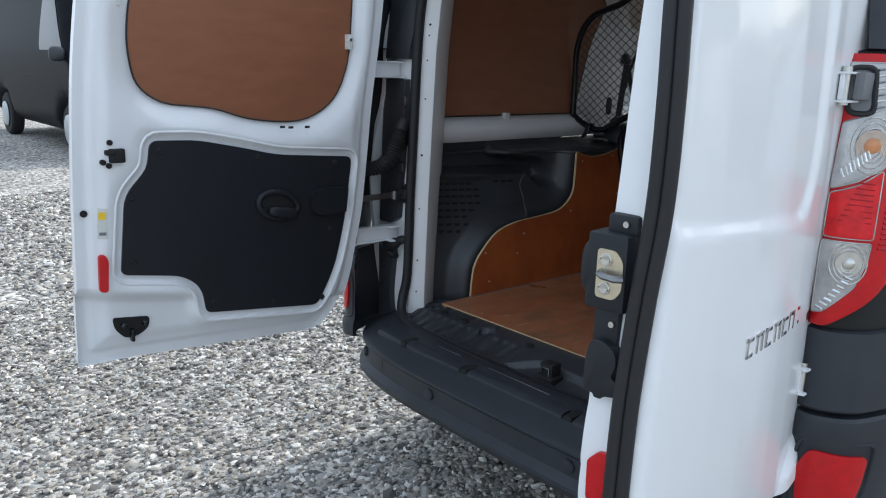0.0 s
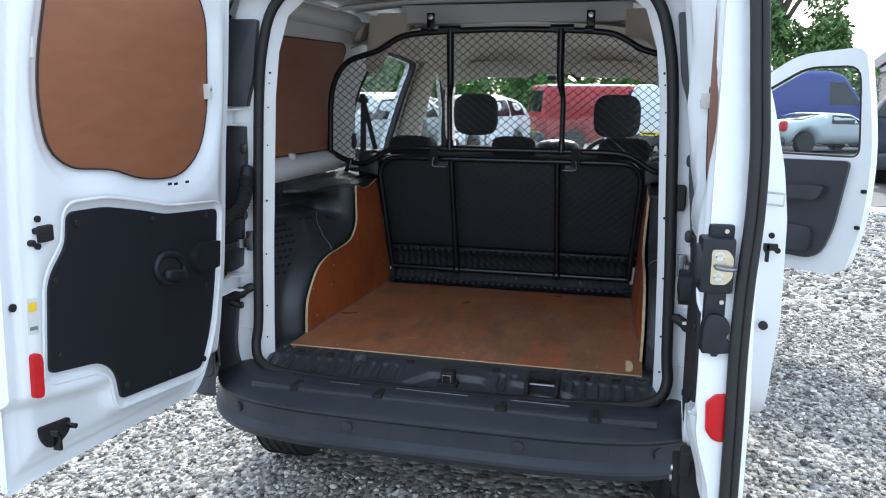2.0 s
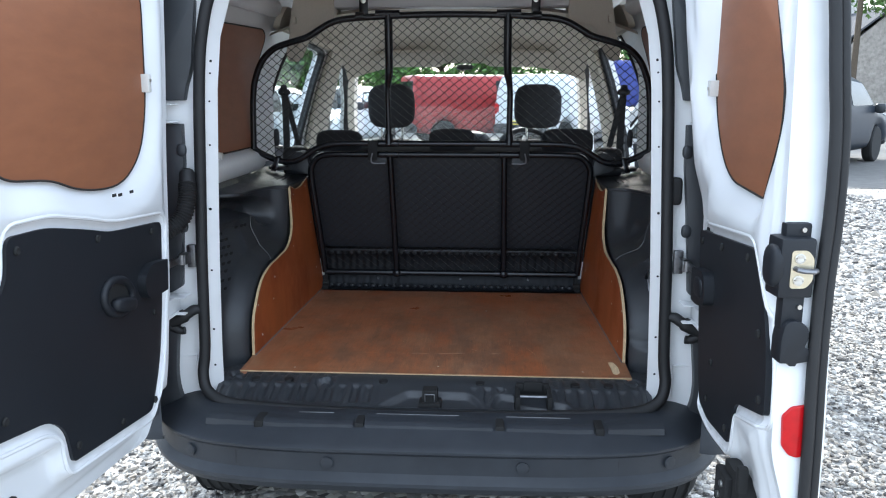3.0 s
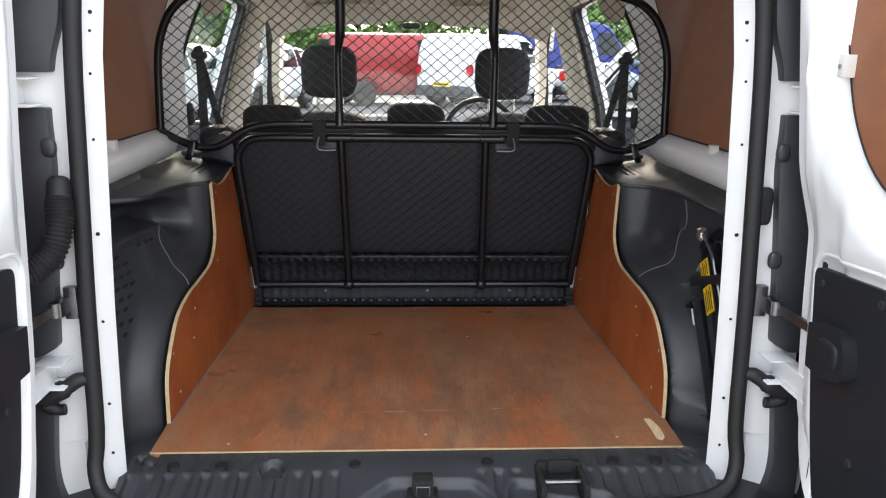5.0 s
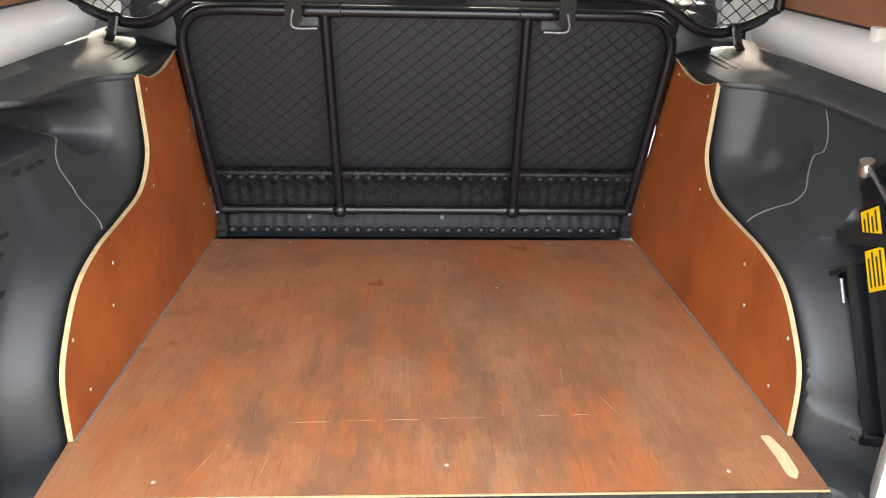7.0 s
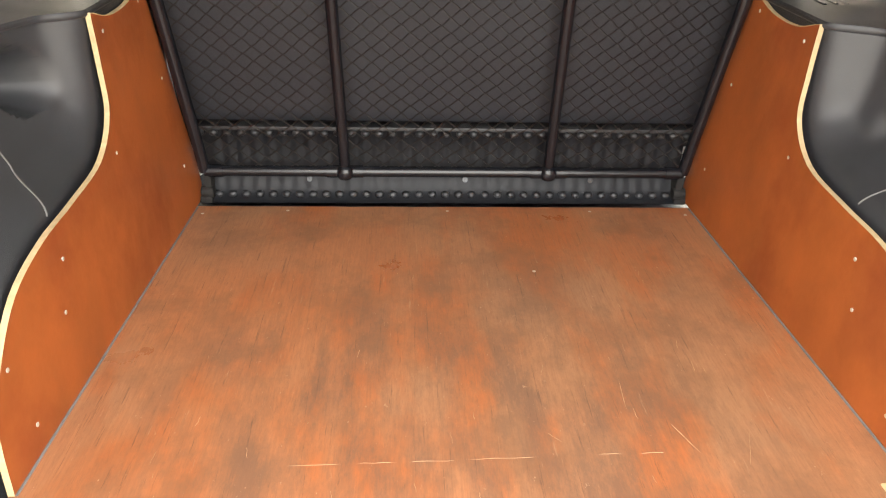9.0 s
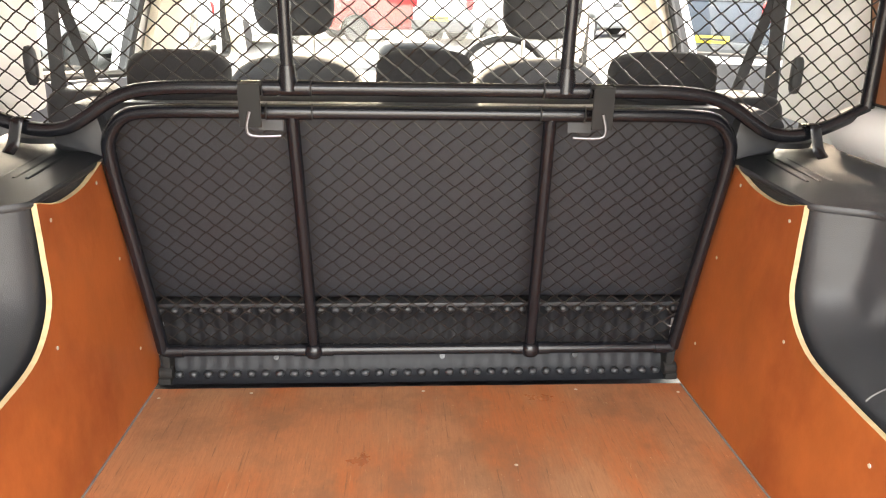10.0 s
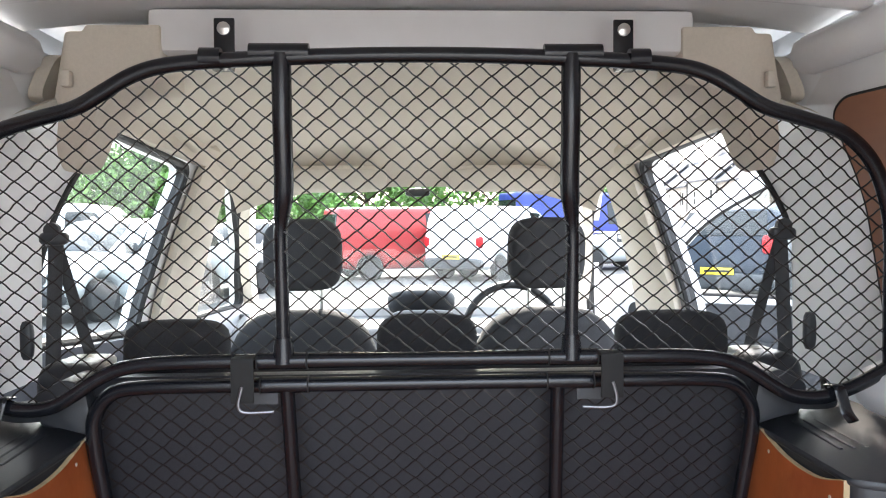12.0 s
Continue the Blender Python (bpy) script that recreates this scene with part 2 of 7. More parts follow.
def gravel_material(name, island):
    m = bpy.data.materials.new(name)
    m.use_nodes = True
    nt = m.node_tree
    b = nt.nodes["Principled BSDF"]
    b.inputs["Roughness"].default_value = 0.85
    co = nt.nodes.new("ShaderNodeTexCoord")
    vor = nt.nodes.new("ShaderNodeTexVoronoi")
    vor.inputs["Scale"].default_value = 38.0
    nt.links.new(co.outputs["Object"], vor.inputs["Vector"])
    cr = nt.nodes.new("ShaderNodeValToRGB")
    els = cr.color_ramp.elements
    els[0].position, els[0].color = 0.0, (0.075, 0.072, 0.070, 1)
    els[1].position, els[1].color = 1.0, (0.78, 0.75, 0.70, 1)
    for p, c in ((0.16, (0.17, 0.155, 0.14, 1)), (0.30, (0.24, 0.235, 0.225, 1)), (0.46, (0.38, 0.335, 0.28, 1)), (0.62, (0.33, 0.325, 0.31, 1)), (0.82, (0.52, 0.485, 0.43, 1))):
        e = els.new(p)
        e.color = c
    n = nt.nodes.new("ShaderNodeTexNoise")
    n.inputs["Scale"].default_value, n.inputs["Detail"].default_value = (160.0 if island else 0.7), 5.0
    nt.links.new(co.outputs["Object"], n.inputs["Vector"])
    mr = nt.nodes.new("ShaderNodeMapRange")
    mr.inputs[1].default_value, mr.inputs[2].default_value, mr.inputs[3].default_value, mr.inputs[4].default_value = 0.3, 0.7, 0.78, 1.15
    nt.links.new(n.outputs["Fac"], mr.inputs[0])
    hsv = nt.nodes.new("ShaderNodeHueSaturation")
    nt.links.new(mr.outputs[0], hsv.inputs["Value"])
    nt.links.new(cr.outputs[0], hsv.inputs["Color"])
    nt.links.new(hsv.outputs[0], b.inputs["Base Color"])
    if island:
        nt.links.new(nt.nodes.new("ShaderNodeNewGeometry").outputs["Random Per Island"], cr.inputs[0])
    else:
        sep = nt.nodes.new("ShaderNodeSeparateColor")
        nt.links.new(vor.outputs["Color"], sep.inputs[0])
        nt.links.new(sep.outputs[0], cr.inputs[0])
        bp = nt.nodes.new("ShaderNodeBump")
        bp.inputs["Strength"].default_value, bp.inputs["Distance"].default_value = 0.9, 0.012
        bp.invert = True
        nt.links.new(vor.outputs["Distance"], bp.inputs["Height"])
        nt.links.new(bp.outputs[0], b.inputs["Normal"])
    return m


# ---- mesh tools ----
def part(name, shape, mat, parent=None, label="", bevel=0.0, smooth=40, normals=True):
    """One mesh object out of (verts, faces), under a thing or a part."""
    verts, faces = shape
    me = bpy.data.meshes.new(name)
    me.from_pydata([tuple(map(float, v)) for v in verts], [], [tuple(map(int, f)) for f in faces])
    bm = bmesh.new()
    bm.from_mesh(me)
    if normals:
        bmesh.ops.recalc_face_normals(bm, faces=bm.faces)
    if bevel:
        es = [e for e in bm.edges if len(e.link_faces) == 2 and e.calc_face_angle(0) > 0.6]
        bmesh.ops.bevel(bm, geom=es, offset=bevel, segments=2, affect="EDGES", profile=0.6, clamp_overlap=True)
    bm.to_mesh(me)
    bm.free()
    if smooth:
        me.shade_smooth()
        me.set_sharp_from_angle(angle=radians(smooth))
    me.materials.append(mat)
    ob = new(name, me)
    if parent:
        ob.parent = parent
    if label:
        ob["label"] = label
    return ob


def thing(name, label, category, group="", kind=""):
    ob = new(name)
    ob.empty_display_size = 0.1
    return tagged(ob, label, category, group, kind)


def join(*shapes):
    vs, fs, k = [], [], 0
    for v, f in shapes:
        v = np.asarray(v, float).reshape(-1, 3)
        vs.append(v)
        fs.extend([tuple(i + k for i in q) for q in f])
        k += len(v)
    return np.concatenate(vs), fs


def moved(shape, m):
    v, f = shape
    v = np.asarray(v, float)
    mm = np.array(m)
    return v @ mm[:3, :3].T + mm[:3, 3], f


def mirrored(shape):
    v, f = shape
    return np.asarray(v, float) * (-1, 1, 1), [tuple(reversed(q)) for q in f]


def box(x0, x1, y0, y1, z0, z1):
    v = [(x, y, z) for x in (x0, x1) for y in (y0, y1) for z in (z0, z1)]
    return np.array(v, float), [(0, 1, 3, 2), (4, 6, 7, 5), (0, 4, 5, 1), (2, 3, 7, 6), (0, 2, 6, 4), (1, 5, 7, 3)]


def grid(p, close_u=False, close_v=False):
    """Quads over an array of points p[u][v]."""
    p = np.asarray(p, float)
    nu, nv = p.shape[:2]
    f = []
    for i in range(nu if close_u else nu - 1):
        for j in range(nv if close_v else nv - 1):
            a, b = i * nv + j, i * nv + (j + 1) % nv
            c, d = ((i + 1) % nu) * nv + (j + 1) % nv, ((i + 1) % nu) * nv + j
            f.append((a, b, c, d))
    return p.reshape(-1, 3), f


def smooth_path(pts, n=6, closed=False):
    """Catmull-Rom through the points."""
    p = np.asarray(pts, float)
    out, m = [], len(p)
    for i in range(m if closed else m - 1):
        if closed:
            a, b, c, d = p[i - 1], p[i], p[(i + 1) % m], p[(i + 2) % m]
        else:
            a, b, c, d = p[max(i - 1, 0)], p[i], p[i + 1], p[min(i + 2, m - 1)]
        for t in np.arange(n) / n:
            out.append(0.5 * (2 * b + (c - a) * t + (2 * a - 5 * b + 4 * c - d) * t * t + (3 * b - a - 3 * c + d) * t ** 3))
    if not closed:
        out.append(p[-1])
    return np.array(out)


def rounded(poly, r, n=5):
    """A polygon with its corners rounded; r: one radius or one for each corner."""
    p = np.asarray(poly, float)
    rs = r if isinstance(r, (list, tuple)) else [r] * len(p)
    out = []
    for i in range(len(p)):
        a, b, c = p[i - 1], p[i], p[(i + 1) % len(p)]
        la, lc = np.linalg.norm(a - b), np.linalg.norm(c - b)
        q = min(rs[i], la * 0.49, lc * 0.49)
        if q < 1e-5:
            out.append(b)
            continue
        s, e = b + (a - b) / la * q, b + (c - b) / lc * q
        for t in np.linspace(0, 1, n):
            out.append((1 - t) ** 2 * s + 2 * t * (1 - t) * b + t * t * e)
    return np.array(out)


def dense(poly, step, closed=True):
    p = np.asarray(poly, float)
    out = []
    for i in range(len(p) if closed else len(p) - 1):
        a, b = p[i], p[(i + 1) % len(p)]
        k = max(1, int(np.ceil(np.linalg.norm(b - a) / step)))
        out += [a + (b - a) * t / k for t in range(k)]
    if not closed:
        out.append(p[-1])
    return np.array(out)


def signed(q, poly):
    """Signed distance of points q (n, 2) from a polygon, negative inside."""
    q, p = np.asarray(q, float).reshape(-1, 2), np.asarray(poly, float)
    best = np.full(len(q), 1e9)
    inside = np.zeros(len(q), bool)
    for i in range(len(p)):
        a, b = p[i - 1], p[i]
        ab = b - a
        t = np.clip(((q - a) @ ab) / max(ab @ ab, 1e-12), 0, 1)
        best = np.minimum(best, np.linalg.norm(q - a - t[:, None] * ab, axis=1))
        cross = (a[1] > q[:, 1]) != (b[1] > q[:, 1])
        with np.errstate(divide="ignore", invalid="ignore"):
            xx = (b[0] - a[0]) * (q[:, 1] - a[1]) / (b[1] - a[1]) + a[0]
        inside ^= cross & (q[:, 0] < xx)
    return np.where(inside, -best, best)


def step01(x, a, b):
    t = np.clip((np.asarray(x, float) - a) / (b - a), 0, 1)
    return t * t * (3 - 2 * t)


def sheet(outline, holes, step, front, back=None, edge_step=None):
    """A panel over a flat outline with holes: front(u, v) and back(u, v) give its two faces in space."""
    from mathutils.geometry import delaunay_2d_cdt
    es = edge_step or step
    loops = [dense(outline, es)] + [dense(h, es) for h in holes]
    pts, edges = [], []
    for lp in loops:
        k = len(pts)
        pts += [tuple(q) for q in lp]
        edges += [(k + i, k + (i + 1) % len(lp)) for i in range(len(lp))]
    lo, hi = loops[0].min(0), loops[0].max(0)
    us, vs = np.arange(lo[0] + step / 2, hi[0], step), np.arange(lo[1] + step / 2, hi[1], step)
    if len(us) and len(vs):
        g = np.stack(np.meshgrid(us, vs, indexing="ij"), -1).reshape(-1, 2)
        ok = signed(g, loops[0]) < -0.4 * step
        for h in loops[1:]:
            ok &= signed(g, h) > 0.4 * step
        pts += [tuple(q) for q in g[ok]]
    v2, _, tri, *_ = delaunay_2d_cdt([Vector(q) for q in pts], edges, [], 0, 1e-6)
    v2 = np.array([(q.x, q.y) for q in v2])
    tri = np.array([list(t) for t in tri])
    cen = v2[tri].mean(1)
    ok = signed(cen, loops[0]) < 0
    for h in loops[1:]:
        ok &= signed(cen, h) > 0
    tri = tri[ok]
    f = [tuple(t) for t in tri]
    u, v = v2[:, 0], v2[:, 1]
    a = np.stack(np.broadcast_arrays(*front(u, v)), -1)
    if back is None:
        return a, f
    b = np.stack(np.broadcast_arrays(*back(u, v)), -1)
    n = len(a)
    count = {}
    for t in f:
        for i in range(3):
            e = (t[i], t[(i + 1) % 3])
            count[frozenset(e)] = None if frozenset(e) in count else e
    walls = [(e[1], e[0], e[0] + n, e[1] + n) for e in count.values() if e]
    return np.concatenate([a, b]), f + [tuple(i + n for i in reversed(t)) for t in f] + walls


def tube(path, r, n=8, closed=False, flat=1.0, caps=True):
    """A round bar along a path; r: a radius, or one for each point. flat: height over width."""
    p = np.asarray(path, float)
    m = len(p)
    rs = np.broadcast_to(np.asarray(r, float), (m,))
    if closed:
        tan = np.roll(p, -1, 0) - np.roll(p, 1, 0)
    else:
        tan = np.gradient(p, axis=0)
    tan /= np.linalg.norm(tan, axis=1)[:, None] + 1e-12
    up = np.array((0, 0, 1.0)) if abs(tan[0][2]) < 0.9 else np.array((0, 1.0, 0))
    rings, side = [], np.cross(tan[0], up)
    for i in range(m):
        side = side - tan[i] * (side @ tan[i])
        side /= np.linalg.norm(side) + 1e-12
        oth = np.cross(side, tan[i])
        an = np.arange(n) * 2 * np.pi / n
        rings.append(p[i] + rs[i] * (np.cos(an)[:, None] * side + flat * np.sin(an)[:, None] * oth))
    v, f = grid(np.array(rings), closed, True)
    if caps and not closed:
        f = f + [tuple(range(n))[::-1], tuple((m - 1) * n + i for i in range(n))]
    return v, f


def disc(c, axis, r, h, n=16, r2=None):
    """A short cylinder at c along axis."""
    c, a = np.array(c, float), np.array(axis, float)
    a /= np.linalg.norm(a)
    return tube(np.array([c, c + a * h]), [r, r if r2 is None else r2], n)


def lathe(profile, c, axis, n=20):
    """A turned shape: profile of (radius, height) about an axis through c."""
    c, a = np.array(c, float), np.array(axis, float)
    a /= np.linalg.norm(a)
    return tube(np.array([c + a * h for _, h in profile]), [max(r, 1e-4) for r, _ in profile], n)


def prism(poly, f0, f1):
    """A flat polygon (n, 2) between two mappings into space."""
    p = np.asarray(poly, float)
    n = len(p)
    a = np.stack(np.broadcast_arrays(*f0(p[:, 0], p[:, 1])), -1)
    b = np.stack(np.broadcast_arrays(*f1(p[:, 0], p[:, 1])), -1)
    f = [tuple(range(n)), tuple(range(2 * n - 1, n - 1, -1))] + [((i + 1) % n, i, i + n, (i + 1) % n + n) for i in range(n)]
    return np.concatenate([a, b]), f


def pillow(w, d, h, n=14, power=3.2):
    """A padded block: a superellipsoid w wide, d deep, h high about its centre."""
    us, vs = np.linspace(-np.pi / 2, np.pi / 2, n), np.linspace(-np.pi, np.pi, 2 * n, endpoint=False)
    e = 2 / power

    def c(a):
        return np.sign(np.cos(a)) * np.abs(np.cos(a)) ** e

    def s(a):
        return np.sign(np.sin(a)) * np.abs(np.sin(a)) ** e
    return grid([[(w / 2 * c(u) * c(v), d / 2 * c(u) * s(v), h / 2 * s(u)) for v in vs] for u in us], False, True)

# ---- ground ----
ground = part("ground", grid([[(x, y, GROUND) for y in (-60, -6, 6, 60, 400)] for x in (-300, -40, -6, 6, 40, 300)]), gravel_material("gravel_far", False))
tagged(ground, "pale grey loose gravel yard around the parked van", "ground", kind="structure")

# ---- the van ----
van = thing("van", "white panel van with both rear doors open, parked on gravel", "van")


def side_x(z):
    """Half width of the body's skin at a height."""
    return np.interp(z, [0.25, 0.45, 0.75, 1.05, 1.2, 1.45, 1.62, 1.72, 1.80], [0.84, 0.87, 0.895, 0.89, 0.872, 0.815, 0.765, 0.72, 0.60])


def plan(y):
    """How far the skin draws in towards the ends."""
    return 1 - 0.09 * step01(y, 2.6, 3.7)


def rear_draw(y, z):
    """The lower body draws in to the rear corner; the upper body stays nearly straight."""
    y = -np.asarray(y, float)
    return 0.126 * step01(y, -0.9, 0.1) * (1 - 0.65 * step01(z, 1.2, 1.45)) + 0.058 * step01(y, -0.28, 0.1) * step01(z, 1.1, 1.4)


AXLES = (0.42, 3.12)
WIN_REAR = rounded([(1.22, 1.17), (1.88, 1.11), (2.06, 1.60), (1.40, 1.635), (1.29, 1.53), (1.23, 1.40)], [0.03, 0.04, 0.06, 0.05, 0.06, 0.06])
WIN_FRONT = rounded([(2.46, 1.08), (3.12, 1.06), (3.00, 1.34), (2.74, 1.57), (2.50, 1.585)], [0.05, 0.05, 0.10, 0.10, 0.08])
APERTURE_REAR = rounded([(1.15, 0.42), (1.90, 0.40), (1.92, 1.10), (2.10, 1.615), (1.40, 1.645), (1.27, 1.53), (1.20, 1.40)], [0.10, 0.08, 0.15, 0.08, 0.06, 0.08, 0.08])
APERTURE_FRONT = rounded([(2.40, 0.42), (3.12, 0.42), (3.16, 1.08), (3.04, 1.38), (2.77, 1.59), (2.50, 1.595)], [0.08, 0.1, 0.05, 0.12, 0.10, 0.08])


def arch(y):
    an = np.linspace(0, np.pi, 18)
    return [(y - 0.36 * math.cos(a), 0.30 + 0.37 * math.sin(a)) for a in an]


SIDE = [(-0.06, 0.47)] + [(y, z) for y, z in arch(AXLES[0])] + [(2.7, 0.30)] + [(y, z) for y, z in arch(AXLES[1])] + \
    [(3.62, 0.36), (3.74, 0.60), (3.66, 0.86), (3.24, 1.02), (2.84, 1.63), (2.40, 1.70), (-0.02, 1.72), (-0.10, 1.50), (-0.13, 1.0)]


def skin(sign, inset):
    return lambda y, z: (sign * (side_x(z) * (plan(y) - rear_draw(y, z)) - inset), y, z)


def skin_back(sign):
    """Inner face of the side panel: thin beside the load space, deep round the doors."""
    return lambda y, z: (sign * (side_x(z) * (plan(y) - rear_draw(y, z)) - 0.015 - 0.04 * step01(y, 0.8, 1.1)), y, z)


for sign, holes in ((-1, [WIN_REAR, WIN_FRONT]), (1, [APERTURE_REAR, APERTURE_FRONT])):
    part("side_panel", sheet(SIDE, holes, 0.09, skin(sign, 0.0), skin_back(sign), 0.05), WHITE, van)
for win in (WIN_REAR, WIN_FRONT):
    p = part("side_window", sheet(win, [], 0.2, skin(-1, 0.02)), PANE, van, "clear side window glass")
    p.visible_shadow = False
for sign, loops in ((-1, (WIN_REAR, WIN_FRONT)), (1, (APERTURE_REAR, APERTURE_FRONT))):
    for lp in loops:
        d = dense(lp, 0.05)
        v = np.stack(skin(sign, 0.052)(d[:, 0], d[:, 1]), -1)
        mid = d.mean(0)
        e = mid + (d - mid) * 0.992
        part("window_reveal" if sign < 0 else "door_reveal", grid([[tuple(np.array(skin(sign, o)(a, b))) for o in (0.024, 0.036, 0.050)] for a, b in e], True, False), RUBBER, van, "black reveal liner")
        part("door_seal", tube(v, 0.011, 8, True), RUBBER, van, "black rubber door seal")

# roof skin, with a slight crown, and its painted inside
ys = [-0.14, -0.08, 0.0, 0.4, 1.0, 1.7, 2.3, 2.55, 2.68]
zs = [1.70, 1.76, 1.79, 1.81, 1.825, 1.82, 1.79, 1.74, 1.65]
ROOF = [[(x * 0.72, y, z + 0.012 - 0.05 * abs(x) ** 3.5 - (0.05 if abs(x) > 1 else 0)) for x in [-1.03] + list(np.linspace(-1, 1, 17)) + [1.03]] for y, z in zip(ys, zs)]
part("roof", grid(ROOF), WHITE, van)
LOADROOF = [[(x * 0.70, y, z - 0.03 * abs(x) ** 3) for x in np.linspace(-1, 1, 13)]
            for y, z in ((-0.10, 1.715), (0.05, 1.745), (0.3, 1.775), (0.6, 1.79), (0.9, 1.79), (1.0, 1.785))]
part("load_ceiling", grid(LOADROOF), WHITE_IN, van, "bare white painted roof skin over the load space")
for y in (0.22, 0.52, 0.80):
    part("roof_bow", tube([(x, y, 1.772 - 0.03 * abs(x / 0.7) ** 3 + 0.006) for x in np.linspace(-0.68, 0.68, 15)], 0.022, 8, flat=0.45), WHITE_IN, van)
part("cross_member", moved(box(-0.46, 0.46, 0.93, 1.02, 1.705, 1.778), Matrix.Identity(4)), WHITE_IN, van, bevel=0.012)
part("cantrail", join(*[tube(smooth_path([(s * 0.66, -0.06, 1.66), (s * 0.69, 0.4, 1.70), (s * 0.68, 0.97, 1.71)], 6), 0.035, 10) for s in (-1,)]), WHITE_IN, van)
part("cantrail", join(*[tube(smooth_path([(s * 0.66, -0.06, 1.66), (s * 0.69, 0.4, 1.70), (s * 0.68, 0.97, 1.71)], 6), 0.035, 10) for s in (1,)]), WHITE_IN, van)

# cabin headliner with its sun visors, rails and mirror
HEAD = [[(x * 0.70, y, z - 0.10 * abs(x) ** 3) for x in np.linspace(-1, 1, 15)]
        for y, z in ((0.965, 1.705), (1.0, 1.72), (1.3, 1.755), (1.7, 1.75), (1.95, 1.725), (2.1, 1.735), (2.35, 1.70), (2.55, 1.625), (2.62, 1.565))]
part("headliner", grid(HEAD), BEIGE, van, "beige fabric headliner")
for s in (-1, 1):
    part("sun_visor", moved(pillow(0.40, 0.17, 0.026, 10, 5), pose(s * 0.315, 2.50, 1.588, -28, 0, 0)), BEIGE, van, "folded beige sun visor")
    part("grab_handle", tube(smooth_path([(s * 0.62, 1.72, 1.66), (s * 0.60, 1.75, 1.635), (s * 0.60, 1.93, 1.632), (s * 0.62, 1.96, 1.655)], 5), 0.011), BEIGE, van)
    upper = rounded([(0.436, 1.650), (0.436, 1.748), (0.556, 1.748), (0.562, 1.737), (0.590, 1.737), (0.614, 1.61), (0.648, 1.55), (0.642, 1.510), (0.612, 1.522), (0.570, 1.59), (0.52, 1.64)], [0.01, 0.006, 0.006, 0.004, 0.008, 0.02, 0.03, 0.02, 0.02, 0.04, 0.03])
    part("corner_trim", prism(upper, lambda u, v: (s * u, 0.922 + 0.10 * step01(1.66 - v, 0, 0.15), v), lambda u, v: (s * u, 1.06 + 0.06 * step01(1.66 - v, 0, 0.15), v)), BEIGE, van, "beige moulded pillar cap", bevel=0.006)
    part("belt_slot", box(s * 0.588 - 0.008, s * 0.588 + 0.008, 0.914, 0.93, 1.645, 1.672), BEIGE, van, bevel=0.004)
    pil = rounded([(1.95, 1.06), (2.40, 1.04), (2.46, 1.60), (2.12, 1.62)], 0.03)
    part("pillar_trim", sheet(pil, [], 0.12, skin(s, 0.062), skin(s, 0.085)), BEIGE, van, "beige centre pillar trim")
    low = rounded([(1.0, 0.45), (2.25, 0.42), (2.10, 1.08), (1.22, 1.16), (1.0, 1.16)], 0.04)
    if s < 0:
        part("side_trim", sheet(low, [], 0.12, skin(s, 0.062), skin(s, 0.095)), GREYTRIM, van, "blue-grey plastic door trim")
    rail = rounded([(1.50, 1.63), (2.46, 1.60), (2.60, 1.60), (2.50, 1.71), (1.0, 1.72), (1.0, 1.64)], 0.03)
    part("roof_rail_trim", sheet(rail, [], 0.12, skin(s, 0.060), skin(s, 0.085)), BEIGE, van)
    post = rounded([(2.77, 1.58), (3.14, 1.06), (3.22, 1.06), (2.83, 1.63)], 0.02)
    part("windscreen_pillar", sheet(post, [], 0.1, skin(s, 0.058), skin(s, 0.10)), BEIGE, van)
part("rear_view_mirror", join(moved(pillow(0.10, 0.02, 0.035, 8), pose(0.0, 2.66, 1.545)), tube([(0, 2.66, 1.55), (0, 2.70, 1.58)], 0.008)), TRIM, van)

# windscreen, bonnet and nose
SCREEN = rounded([(-0.62, 2.68), (0.62, 2.68), (0.70, 3.20), (-0.70, 3.20)], 0.05)
scr = lambda u, v: (u, v, 1.64 - (v - 2.68) * 1.12 - 0.12 * (np.abs(u) / 0.7) ** 3 * 0.3)
p = part("windscreen", sheet(SCREEN, [], 0.1, scr), PANE, van, "clear sloping windscreen")
p.visible_shadow = False
NOSE = []
for y, zt, zb, w in ((2.95, 1.06, 0.36, 0.86), (3.2, 1.03, 0.34, 0.86), (3.45, 0.97, 0.32, 0.84), (3.65, 0.88, 0.32, 0.79), (3.78, 0.74, 0.34, 0.70), (3.83, 0.60, 0.38, 0.58)):
    ring = [(w * math.copysign(abs(math.cos(a)) ** 0.4, math.cos(a)), y, (zt + zb) / 2 + (zt - zb) / 2 * math.copysign(abs(math.sin(a)) ** 0.5, math.sin(a)))
            for a in np.linspace(0, 2 * np.pi, 32, endpoint=False)]
    NOSE.append(ring)
nv, nf = grid(NOSE, False, True)
part("bonnet_and_nose", (nv, nf + [tuple(range(160, 192)), tuple(range(31, -1, -1))]), WHITE, van)
for s in (-1, 1):
    part("headlamp", moved(pillow(0.26, 0.20, 0.22, 10), pose(s * 0.60, 3.66, 0.82, 0, 0, s * 25)), CLEAR, van)
part("front_bumper", moved(pillow(1.62, 0.24, 0.26, 12, 5), pose(0, 3.72, 0.46)), BUMPER, van)
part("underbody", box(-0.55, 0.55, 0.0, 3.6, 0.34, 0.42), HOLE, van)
part("load_floor_pan", box(-0.70, 0.70, -0.02, 1.15, 0.545, 0.600), TRIM, van, "black load floor pan")
part("cabin_floor", box(-0.80, 0.80, 1.0, 3.1, 0.36, 0.42), CARPET, van)
part("scuttle", box(-0.80, 0.80, 3.08, 3.14, 0.36, 1.02), DASH, van)


